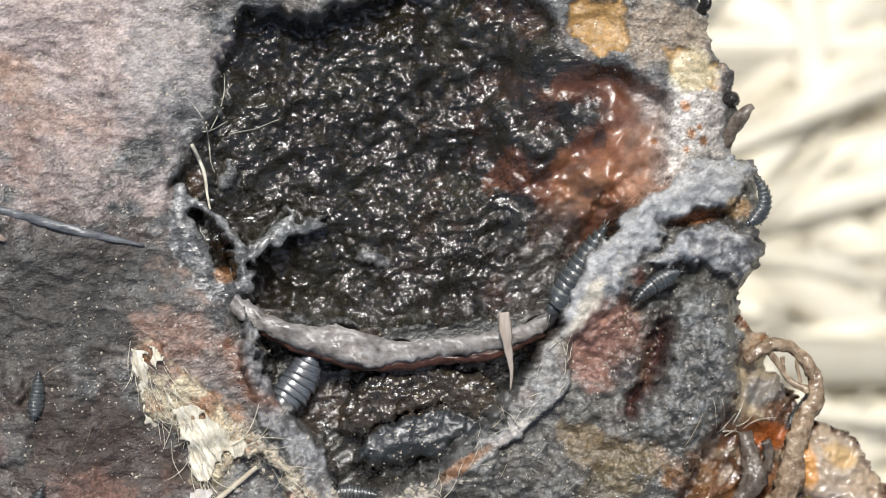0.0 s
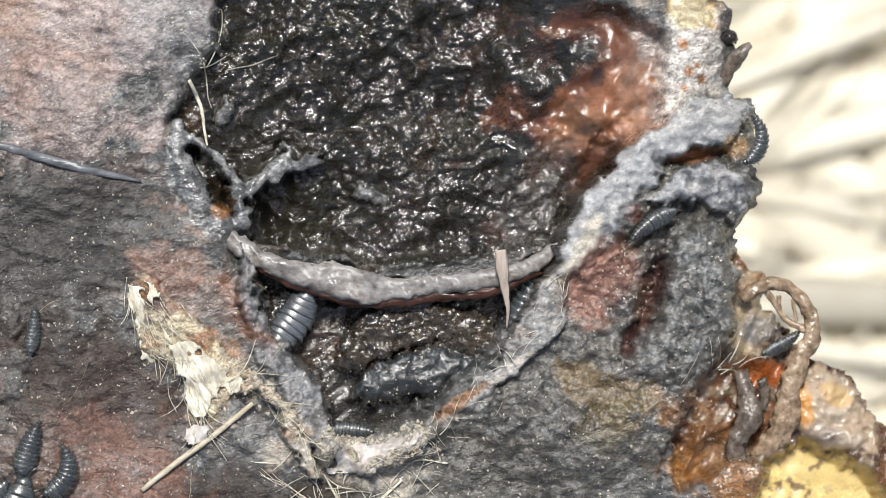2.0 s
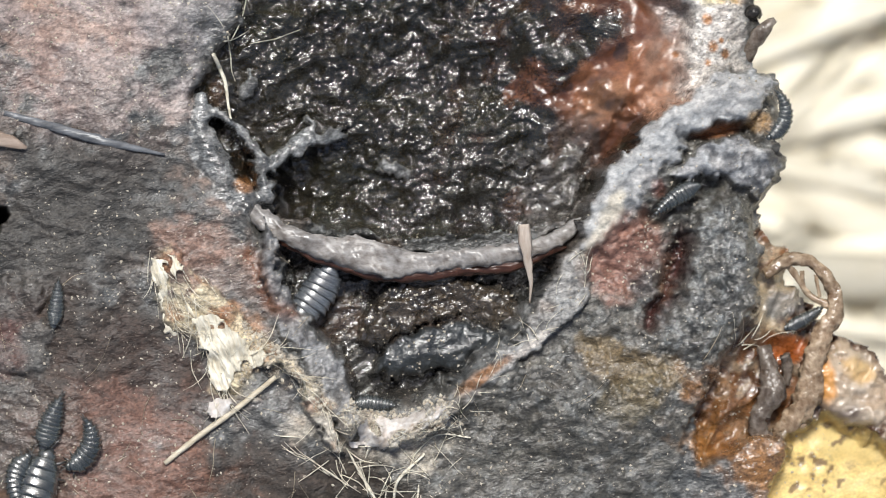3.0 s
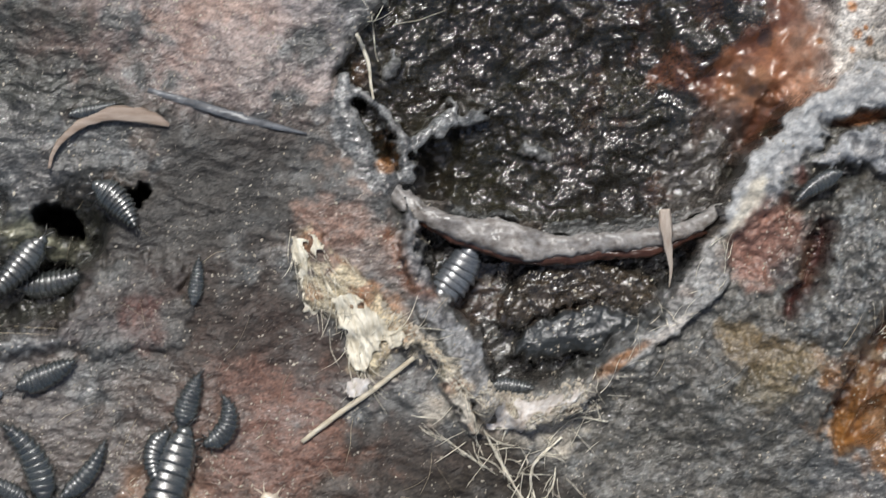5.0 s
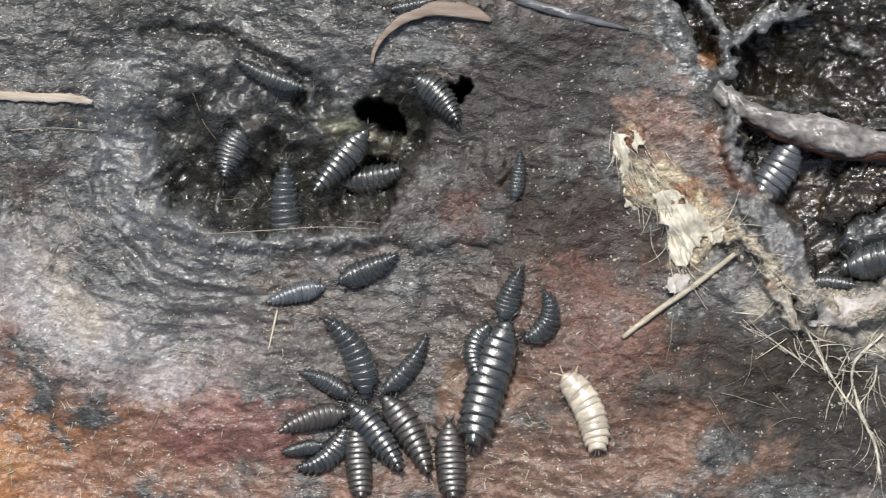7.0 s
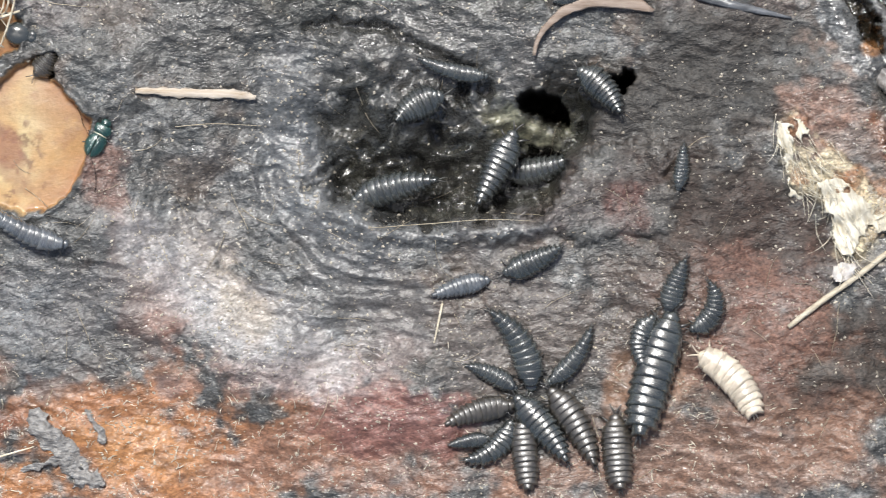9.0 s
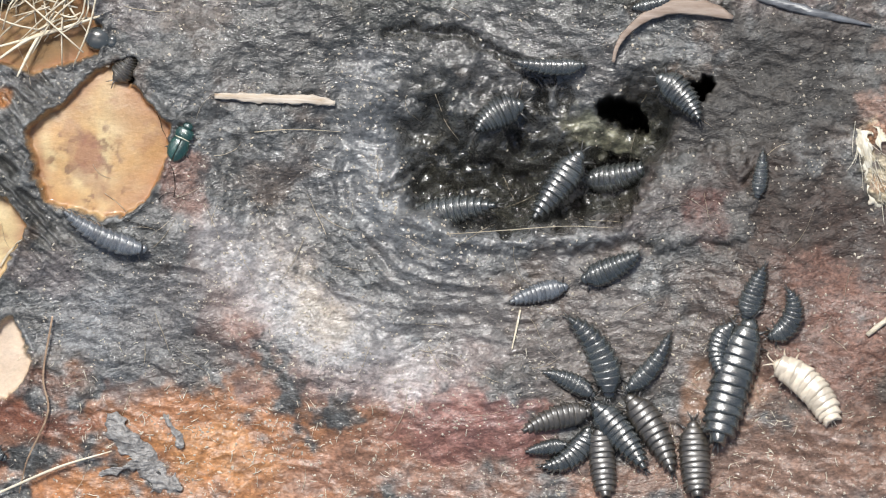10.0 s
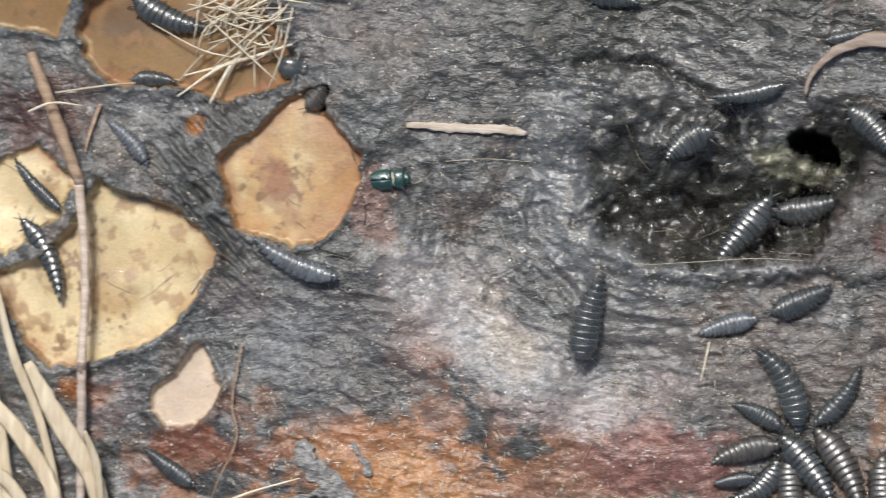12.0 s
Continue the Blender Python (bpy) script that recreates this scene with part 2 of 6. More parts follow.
EYE_PIT = [(-34.1, 34.0), (-35.6, 30.0), (-36.8, 30.4), (-35.9, 21.4), (-40.8, 15.8), (-43.4, 9.7), (-42.5, -1.0), (-37.1, -6.3), (-30.9, -9.9), (-16.6, -12.1), (-5.8, -13.4), (9.6, -12.0), (19.5, -9.6), (25.0, 0.2), (31.4, 6.6), (36.0, 12.0), (36.4, 24.7), (28.7, 29.9), (19.6, 32.3), (17.3, 38.1), (11.0, 45.3), (-7.6, 43.3), (-13.0, 39.5), (-19.8, 37.4), (-27.4, 38.4), (-32.3, 37.5)]
LOW_PIT = [(-30.6, -12.1), (-28.6, -17.4), (-26.6, -22.8), (-22.5, -27.2), (-19.2, -33.4), (-16.4, -39.2), (-9.4, -39.5), (-2.7, -36.5), (4.9, -30.2), (10.8, -22.6), (14.8, -17.6), (19.3, -9.0), (7.6, -13.6), (-8.7, -14.6), (-21.2, -14.2)]
FLAP = [(-13.9, -49.5), (0.4, -35.6), (6.7, -30.7), (10.8, -24.4), (14.8, -18.9), (18.4, -13.5), (22.0, -6.3), (26.6, 2.8), (32.0, 9.1), (41.1, 13.8), (47.5, 15.2), (51.6, 10.7), (52.1, -1.5), (48.0, -7.0), (48.5, -15.1), (46.2, -24.2), (41.7, -31.4), (37.1, -40.4), (34.0, -54.8), (27.7, -62.9), (9.6, -62.9)]
FLAP_PIT = [(30.2, -10.7), (35.7, -6.2), (38.0, -8.9), (34.8, -17.0), (32.1, -22.4), (29.4, -26.1), (25.3, -21.6), (22.5, -15.3), (26.1, -11.7)]
DENT = [(-124.7, -10.9), (-121.4, -4.8), (-116.5, -2.7), (-110.0, -4.0), (-102.4, -7.8), (-91.4, -9.3), (-82.6, -6.9), (-76.6, -7.2), (-72.1, -8.6), (-74.0, -12.6), (-76.4, -16.1), (-80.9, -22.2), (-84.0, -27.7), (-86.6, -32.0), (-95.8, -32.7), (-104.2, -33.5), (-112.7, -32.7), (-119.7, -30.7), (-122.8, -25.8), (-124.8, -18.3)]
DENT_WALL = [(-119.2, -30.6), (-112.7, -32.8), (-104.2, -33.6), (-95.7, -32.9), (-86.6, -32.1), (-84.0, -27.8), (-80.9, -22.3)]
RECESS = [(-92.2, -24.4), (-89.5, -21.4), (-86.3, -20.8), (-83.2, -20.9), (-81.0, -22.1), (-83.4, -25.7), (-88.1, -26.4), (-91.6, -26.5)]
BROW = [(-80.9, -22.3), (-78.2, -20.6), (-71.9, -18.7), (-66.9, -19.3), (-64.7, -27.2), (-66.0, -35.1), (-80.8, -36.0), (-86.9, -34.7), (-86.5, -31.7), (-84.2, -28.0), (-81.8, -24.4)]
NOSTRIL = [(-89.9, -12.5), (-86.4, -12.0), (-83.2, -14.3), (-82.8, -16.7), (-86.2, -16.8), (-89.1, -14.8)]
SIDE_HOLE = [(-77.1, -9.3), (-72.2, -7.8), (-71.7, -10.0), (-74.8, -12.3)]
WINDOW_A = [(-181.3, -19.1), (-179.5, -16.8), (-176.4, -15.3), (-172.8, -12.0), (-169.3, -8.3), (-167.0, -7.4), (-164.6, -10.9), (-161.3, -14.1), (-158.0, -17.5), (-157.9, -22.9), (-160.9, -28.6), (-164.8, -32.1), (-168.5, -32.4), (-173.1, -31.5), (-177.7, -30.3), (-179.6, -27.2), (-179.5, -24.4), (-181.2, -21.8)]
WINDOW_B = [(-201.0, -22.4), (-193.5, -25.8), (-187.0, -27.4), (-182.3, -30.9), (-180.8, -34.4), (-184.2, -41.8), (-188.2, -47.4), (-193.6, -50.3), (-201.8, -52.4), (-207.3, -53.5), (-212.1, -49.1), (-216.1, -42.0), (-221.9, -34.0), (-220.4, -22.1), (-211.3, -17.7), (-206.1, -21.6)]
WINDOW_C = [(-182.8, -48.8), (-181.1, -51.0), (-180.6, -54.3), (-179.5, -55.7), (-180.8, -59.4), (-183.5, -61.7), (-185.8, -62.7), (-189.2, -62.5), (-191.0, -60.3), (-190.5, -56.9), (-187.8, -54.0), (-186.1, -51.7), (-185.0, -49.5)]
WINDOW_D = [(-204.5, 1.1), (-202.8, 5.7), (-194.7, 10.5), (-173.6, 11.0), (-174.3, 4.6), (-169.5, -2.5), (-170.2, -6.5), (-176.6, -8.5), (-180.2, -10.0), (-186.7, -8.4), (-198.7, -7.8), (-203.9, -3.4)]
WINDOW_E = [(-236.4, 10.3), (-208.5, 11.0), (-205.6, 5.6), (-208.2, -0.3), (-215.6, 0.4), (-236.2, 3.0)]
BURROW = [(-168.8, -7.9), (-165.7, -6.0), (-163.8, -7.7), (-164.2, -10.4), (-166.4, -11.4), (-168.3, -10.1)]
FAT_EDGE = [(53.6, -43.1), (59.5, -40.4), (70.3, -44.9), (77.0, -56.6), (77.0, -76.5), (53.2, -67.4), (49.5, -54.8)]
VEIL = [(58.1, -31.4), (62.1, -27.0), (66.0, -29.9), (69.5, -32.3), (71.5, -37.2), (72.0, -43.0), (65.0, -42.1), (62.1, -41.2), (58.8, -40.2), (57.4, -36.3)]
AMBER_EDGE = [(45.7, -13.3), (49.4, -7.9), (54.9, -14.2), (59.9, -18.7), (60.9, -25.9), (65.0, -27.2), (73.3, -36.7), (77.0, -49.4), (54.9, -45.8), (48.5, -43.1), (38.5, -49.4), (36.7, -40.4), (42.1, -31.4), (46.7, -24.2)]
PALE_TOP = [(35.1, 31.9), (40.6, 32.9), (44.7, 30.2), (45.1, 25.7), (40.6, 25.2), (36.0, 28.3)]
PALE_TOP_B = [(20.5, 40.0), (28.7, 40.5), (29.6, 32.8), (25.1, 30.9), (20.1, 34.5)]
SHRED = [(-49.1, -15.3), (-46.0, -13.5), (-40.7, -18.8), (-34.4, -25.1), (-30.8, -28.6), (-23.7, -34.9), (-20.1, -39.5), (-23.7, -41.1), (-27.3, -36.7), (-31.7, -34.0), (-35.3, -37.5), (-39.3, -36.6), (-38.9, -32.2), (-43.3, -28.6), (-46.0, -28.6), (-48.2, -22.4)]

ROLL = [(17.4, -13.9), (19.7, -6.1), (24.1, 0.1), (27.7, 4.7), (31.3, 7.8), (36.4, 11.7), (42.1, 14.8), (45.2, 15.6), (48.6, 14.1), (49.9, 11.8), (47.4, 10.5), (47.7, 8.9), (45.2, 7.0), (41.1, 6.4), (36.4, 4.4), (34.9, 2.2), (31.8, 0.1), (31.0, -2.9), (28.7, -6.0), (26.2, -9.6), (23.1, -12.7), (20.3, -14.8)]
LOBE_TIP = [(31.3, -1.9), (33.9, 0.7), (38.0, 3.0), (42.6, 4.4), (45.2, 3.8), (48.9, 2.3), (50.4, 0.8), (50.8, -1.2), (48.9, -2.8), (47.3, -5.6), (44.7, -4.4), (41.1, -2.9), (38.0, -2.4), (36.5, -3.4), (33.9, -2.7)]
CRUST = [(34.1, -16.3), (36.0, -11.0), (38.4, -7.2), (41.8, -5.7), (45.6, -6.2), (46.7, -9.5), (47.3, -13.8), (46.2, -18.1), (45.2, -22.4), (43.3, -26.7), (38.9, -31.5), (34.6, -31.0), (30.3, -29.1), (28.3, -26.8), (30.3, -24.8), (33.1, -22.4), (34.6, -19.6)]
MEMBRANE_EDGE = [(19.2, -7.7), (17.5, -13.6), (14.2, -16.6), (11.3, -22.4), (9.3, -27.4), (4.6, -31.5), (-0.7, -36.2), (-8.3, -42.0), (-11.8, -43.8), (-11.7, -45.8), (-8.2, -44.9), (-1.2, -39.9), (5.2, -35.2), (11.0, -30.0), (16.3, -25.6), (19.9, -21.8), (19.5, -16.5), (20.7, -11.2)]
PIT_WALL = [(-31.3, -8.9), (-29.7, -14.3), (-29.1, -17.6), (-27.0, -19.7), (-26.3, -24.3), (-22.8, -27.3), (-19.5, -32.7), (-17.7, -37.0), (-15.4, -40.8), (-18.1, -45.1), (-20.8, -41.3), (-23.6, -35.9), (-25.8, -31.6), (-29.0, -26.8), (-31.2, -21.4), (-32.4, -14.4)]
CREAM_STRIP = [(-31.8, -29.5), (-28.0, -30.5), (-24.2, -34.3), (-22.6, -37.0), (-20.4, -42.4), (-19.0, -47.2), (-21.4, -45.1), (-23.6, -40.8), (-25.3, -35.9), (-28.5, -33.0), (-31.8, -33.8)]
PIT_CUSHION = [(-14.9, -34.0), (-12.2, -31.0), (-6.2, -25.8), (-2.2, -25.1), (2.1, -25.5), (6.8, -27.1), (8.2, -28.7), (4.9, -30.4), (2.1, -31.5), (1.6, -32.9), (-2.2, -33.7), (-8.9, -34.6)]
PIT_FOLD = [(-16.2, -28.9), (-15.1, -23.4), (-12.3, -20.1), (-6.3, -19.0), (-2.3, -18.5), (4.7, -18.6), (9.7, -21.1), (8.6, -24.9), (5.3, -27.7), (2.0, -25.5), (-2.3, -25.0), (-6.3, -25.6), (-11.2, -30.0), (-13.6, -30.0)]
PIT_LAMELLA = [(-13.8, -19.6), (-13.0, -17.7), (-9.1, -17.2), (-2.4, -17.4), (2.4, -17.4), (4.6, -18.1), (-2.4, -19.5), (-9.1, -19.5)]


def relief_field(x, y):
    wx = x + 0.9 * fbm(x, y, 3.2, 3, 11) + 0.35 * fbm(x, y, 0.9, 2, 12)
    wy = y + 0.9 * fbm(x, y, 3.2, 3, 21) + 0.35 * fbm(x, y, 0.9, 2, 22)

    def inside(points, soft, shift=0.0):
        return 1 - step(-soft, soft * 0.3, outline(points, wx, wy) + shift)

    def window(points, margin):
        """The stretch of the grid round some points."""
        p = np.array(points)
        i0, i1 = np.searchsorted(x[0], [p[:, 0].min() - margin, p[:, 0].max() + margin])
        j0, j1 = np.searchsorted(y[:, 0], [p[:, 1].min() - margin, p[:, 1].max() + margin])
        return np.s_[j0:j1, i0:i1]

    def mound(z, points, top, edge, rough=0.5, seed=200, size=3.4):
        """A crumpled lobe with a rounded edge, laid over what is there; gives its cover."""
        w = window(points, 4)
        sd = outline(points, wx[w], wy[w])
        k = np.clip(-sd / edge, 0, 1)
        dome = np.sqrt(1 - (1 - k) ** 2)
        crumple = rough * (0.8 * fbm(x[w], y[w], size, 3, seed) + 1.1 * (0.35 - np.abs(fbm(x[w], y[w], size * 0.7, 3, seed + 7))))
        high = top(x[w], y[w]) if callable(top) else top
        lobe = high - edge * 0.8 + (edge * 0.8 + crumple) * dome
        z[w] = np.where(sd < 0, np.maximum(z[w], lobe), z[w])
        cover = np.zeros(x.shape)
        cover[w] = step(0.0, 0.35, k)
        return cover

    def ridge(z, points, radii, tops, lumps=0.25, seed=300):
        """A lumpy cord of tissue along a line; gives its cover."""
        w = window(points, max(radii) + 3)
        cover = np.zeros(x.shape)
        bx = x[w] + 0.5 * fbm(x[w], y[w], 1.8, 2, seed)
        by = y[w] + 0.5 * fbm(x[w], y[w], 1.8, 2, seed + 3)
        swell = 1 + lumps * fbm(x[w], y[w], 1.5, 2, seed + 5)
        for (x0, y0), (x1, y1), r0, r1, z0, z1 in zip(points, points[1:], radii, radii[1:], tops, tops[1:]):
            dx, dy = x1 - x0, y1 - y0
            t = np.clip(((bx - x0) * dx + (by - y0) * dy) / (dx * dx + dy * dy + 1e-9), 0, 1)
            d = np.hypot(bx - x0 - t * dx, by - y0 - t * dy)
            r = (r0 + (r1 - r0) * t) * swell
            k = np.clip(1 - (d / r) ** 2, 0, 1)
            z[w] = np.where(k > 0, np.maximum(z[w], z0 + (z1 - z0) * t - r + r * np.sqrt(k) + lumps * 0.5 * (swell - 1)), z[w])
            cover[w] = np.maximum(cover[w], step(0.0, 0.5, k))
        return cover

    m = {}
    base = 2.2 * fbm(x, y, 34, 3, 5) + 0.9 * fbm(x, y, 11, 3, 6)
    wrinkle = np.abs(fbm(x, y, 2.8, 3, 7, 2.2, -12))
    lump = fbm(x, y, 1.7, 2, 8, 1.6, 8)
    z = base + 0.42 * (0.5 - wrinkle) + 0.13 * lump + 0.10 * fbm(x, y, 1.15, 2, 9, 1.3, 15)
    # long soft folds sweeping round the left dent
    ax, ay = x + 108, y + 24
    far = np.hypot(ax, ay * 1.3) + 2 * fbm(x, y, 16, 2, 31)
    turn = np.arctan2(ay, -ax)
    sweep = step(18, 23, far) * (1 - step(40, 58, far)) * step(-2.2, -1.7, turn) * (1 - step(-0.4, 0.5, turn))
    bent = far + 0.9 * fbm(x, y, 9, 2, 34)
    z = z + sweep * (0.6 * (0.45 - np.abs(fbm(turn * 30, bent, 3.2, 2, 32, 7.0))) + 0.22 * (0.4 - np.abs(fbm(turn * 30, bent, 1.1, 2, 33, 6.0))))
    # broad crest below the bowl
    z = z + 2.6 * np.exp(-(line_distance([(-155.0, -36.3), (-146.6, -48.7), (-133.8, -56.9), (-117.5, -59.6), (-103.2, -60.4)], x + fbm(x, y, 9, 2, 35), y) / 7.0) ** 2)
    # bowl and its deep floor
    crisp = 1 - step(4, 12, line_distance(DENT_WALL, x, y))
    sd = outline(DENT, wx + 2.2 * fbm(x, y, 9, 3, 36), wy + 2.2 * fbm(x, y, 9, 3, 37))
    width = 9.5 - 7.2 * crisp
    m["dent"] = 1 - step(-width, width * 0.3, sd)
    bowl = np.exp(-((x + 110) / 25.0) ** 2 - ((y + 20) / 17.0) ** 2)
    z = z - 4.0 * bowl
    pulp = 2.2 * fbm(x, y, 7, 3, 41) + 1.5 * np.abs(fbm(x, y, 3.4, 2, 42, 1.4, 25)) + 0.24 * fbm(x, y, 1.2, 2, 43)
    z = z * (1 - m["dent"]) + m["dent"] * (-2.6 - 7.5 * (1 - step(5, 20, line_distance(DENT_WALL, x, y))) + pulp)
    lip = line_distance([(-119.8, -31.5), (-113.4, -34.2), (-105.3, -34.8), (-94.6, -34.3), (-87.0, -33.5)], wx, wy)
    m["lip"] = np.exp(-(lip / 2.4) ** 2)
    z = z + 2.3 * np.exp(-(lip / 1.9) ** 2)
    ring = line_distance([(-127.3, -9.9), (-126.9, -20.9), (-124.5, -29.3), (-120.1, -34.0), (-113.1, -36.0)], wx, wy)
    m["ring"] = np.exp(-(ring / 5.0) ** 4)
    z = z + 0.9 * np.exp(-(ring / 3.0) ** 2)
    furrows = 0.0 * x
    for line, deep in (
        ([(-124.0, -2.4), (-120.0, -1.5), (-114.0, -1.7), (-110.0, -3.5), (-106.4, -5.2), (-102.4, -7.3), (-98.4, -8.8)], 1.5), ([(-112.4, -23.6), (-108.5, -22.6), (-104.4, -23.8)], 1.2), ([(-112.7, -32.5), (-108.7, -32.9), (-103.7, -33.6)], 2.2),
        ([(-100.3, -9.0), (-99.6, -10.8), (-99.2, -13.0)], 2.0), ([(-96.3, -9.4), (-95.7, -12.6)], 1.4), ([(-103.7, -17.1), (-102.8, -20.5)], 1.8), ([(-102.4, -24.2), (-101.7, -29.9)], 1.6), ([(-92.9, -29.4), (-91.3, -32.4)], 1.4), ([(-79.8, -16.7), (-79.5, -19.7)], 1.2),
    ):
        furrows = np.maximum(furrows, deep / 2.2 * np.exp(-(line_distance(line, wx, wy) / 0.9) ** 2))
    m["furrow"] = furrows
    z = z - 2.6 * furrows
    m["brow"] = mound(z, BROW, lambda px, py: 1.2 + base[window(BROW, 4)], 3.0, 0.3, 250)
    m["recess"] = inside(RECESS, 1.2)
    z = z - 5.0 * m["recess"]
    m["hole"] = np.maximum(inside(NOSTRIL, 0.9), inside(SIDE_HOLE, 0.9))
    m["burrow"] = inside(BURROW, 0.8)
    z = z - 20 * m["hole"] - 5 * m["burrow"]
    # eye pit
    m["eye"] = inside(EYE_PIT, 2.2)
    rise = step(10, 34, x + 0.35 * y + 2.0 * fbm(x, y, 7, 3, 51))
    clot = np.abs(fbm(x, y, 3.0, 3, 52, 1.3, 12))
    grain = fbm(x, y, 1.15, 2, 54, 1.25, 5)
    floor = -8.5 + 8.0 * rise + 2.6 * fbm(x, y, 10, 3, 53) + (1.0 - 0.78 * rise) * (1.0 * (0.4 - clot) + 0.24 * grain + 0.5 * step(0.5, 0.9, fbm(x, y, 2.0, 2, 55)))
    deep_left = np.exp(-((x + 27) / 9.0) ** 2 - ((y + 5) / 9.0) ** 2)
    floor = floor - 4.0 * deep_left
    z = z * (1 - m["eye"]) + m["eye"] * floor
    # net of wet membrane at the pit's left end, with cavities between its cords
    net = 0.0 * x
    for points, radii, tops in (
        ([(-41.3, 9.0), (-41.9, 5.7), (-40.9, 2.3), (-39.5, -1.3), (-37.7, -4.4), (-34.8, -7.0), (-31.7, -9.1)], (1.3, 2.0, 2.8, 3.0, 2.6, 2.1, 1.7), (-0.8, -0.5, -0.3, -0.2, -0.4, -0.7, -1.0)),
        ([(-39.8, 7.7), (-37.1, 6.1), (-34.4, 3.4), (-32.4, 1.3), (-31.3, -1.6), (-31.5, -5.2), (-31.7, -8.8)], (1.0, 1.0, 1.1, 1.2, 1.5, 1.4, 1.7), (-1.2, -1.3, -1.5, -1.6, -1.6, -1.4, -1.2)),
        ([(-31.3, -1.4), (-29.1, 0.4), (-26.6, 1.7), (-24.6, 3.3), (-21.5, 3.9), (-18.0, 3.4)], (1.4, 1.3, 1.6, 1.5, 1.1, 0.4), (-1.6, -2.0, -2.4, -3.0, -4.2, -6.0)),
        ([(-24.6, 3.2), (-24.0, 5.1), (-24.3, 6.9)], (1.1, 0.7, 0.3), (-3.0, -3.6, -4.8)),
        ([(-21.9, 3.7), (-20.0, 4.7), (-18.4, 5.6)], (0.9, 0.7, 0.3), (-4.2, -4.8, -5.6)),
        ([(-34.0, 10.2), (-33.5, 12.2), (-34.2, 14.4)], (1.0, 1.2, 0.5), (-4.6, -4.0, -5.0)),
        ([(-12.5, -0.8), (-10.3, -1.2), (-8.5, -1.9)], (0.8, 1.5, 0.9), (-8.5, -7.4, -8.5)),
    ):
        net = np.maximum(net, ridge(z, points, radii, tops, 0.28))
    m["net"] = net
    m["low"] = inside(LOW_PIT, 2.0)
    z = z * (1 - m["low"]) + m["low"] * (-10 + 2.4 * np.abs(fbm(x, y, 8, 3, 61, 1.8, 35)) + 0.35 * fbm(x, y, 2, 2, 62, 2, 30))
    lid = np.exp(-(line_distance([(-30.9, -9.7), (-23.7, -13.3), (-16.6, -14.3), (-7.6, -14.6), (1.4, -13.6), (9.6, -12.6), (15.9, -10.9)], x, y) / 2.6) ** 4)
    z = z * (1 - lid) + lid * np.minimum(z, -5.0)
    m["pit_fold"] = mound(z, PIT_FOLD, -4.6, 2.4, 0.9, 210)
    m["cushion"] = mound(z, PIT_CUSHION, -4.2, 3.4, 0.25, 215)
    m["lamella"] = mound(z, PIT_LAMELLA, -3.6, 0.8, 0.3, 218)
    # torn flap: crumpled rolled lobes over a raw plate
    sd = outline(FLAP, wx, wy)
    m["flap"] = 1 - step(-1.6, 0.2, sd)
    fade = step((9.5, -54.9)[1], (9.5, -33.3)[1], y)
    z = z + m["flap"] * fade * (2.4 + 1.2 * fbm(x, y, 12, 3, 71) + 0.8 * fbm(x, y, 3.8, 3, 72) + 0.5 * (0.4 - np.abs(fbm(x, y, 2.0, 3, 73))))
    z = z - 3.5 * np.exp(-((sd - 2.2) / 2.0) ** 2) * m["eye"]

    def roll(points, high, wide, power=2.0):
        return high * np.exp(-(line_distance(points, wx, wy) / wide) ** power)

    m["membrane"] = mound(z, MEMBRANE_EDGE, lambda px, py: 3.4 + 0.055 * (py + 20), 1.2, 0.5, 220, 4.0)
    m["crust"] = mound(z, CRUST, 5.4, 3.2, 0.9, 225, 4.0)
    m["roll"] = mound(z, ROLL, lambda px, py: 6.2 + 0.06 * py, 3.0, 0.9, 230, 5.5)
    m["tip"] = mound(z, LOBE_TIP, 6.0, 2.2, 1.2, 235, 4.2)
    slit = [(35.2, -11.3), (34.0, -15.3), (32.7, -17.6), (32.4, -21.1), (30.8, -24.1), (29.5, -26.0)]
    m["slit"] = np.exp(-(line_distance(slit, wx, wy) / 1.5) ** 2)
    z = z - 4.5 * m["slit"] - roll([(35.3, 4.0), (38.1, 4.7), (42.3, 5.8), (44.9, 6.5)], 2.6, 0.9)
    z = z - roll([(29.1, -8.8), (32.5, -6.7), (36.6, -4.4), (40.2, -3.4)], 3.0, 1.3)
    m["flap_pit"] = inside(FLAP_PIT, 1.6)
    z = z - 0.8 * m["flap_pit"]
    # ragged rim round the lower pit
    m["wall"] = mound(z, PIT_WALL, lambda px, py: 1.9 + 1.6 * fbm(px, py, 7, 2, 240), 2.2, 1.0, 241, 2.6)
    m["strip"] = mound(z, CREAM_STRIP, 2.4, 1.0, 0.35, 245, 3.0)
    rim = [(-17.5, -40.6), (-13.5, -42.6), (-9.4, -42.9), (-3.1, -40.1)]
    m["rim"] = np.exp(-(line_distance(rim, wx, wy) / 2.6) ** 2) * (1 - 0.7 * m["low"])
    z = z + m["rim"] * (1.2 + 1.5 * np.abs(fbm(x, y, 2.0, 4, 75, 2.0, 40)))
    # bare fat windows, a step below the hide
    m["fat"] = np.zeros(x.shape)
    for points in (WINDOW_A, WINDOW_B, WINDOW_C, WINDOW_D, WINDOW_E):
        sd = outline(points, wx * 0.6 + x * 0.4, wy * 0.6 + y * 0.4)
        k = 1 - step(-0.45, 0.1, sd)
        m["fat"] = np.maximum(m["fat"], k)
        z = z + 0.6 * np.exp(-((sd - 0.6) / 0.7) ** 2)
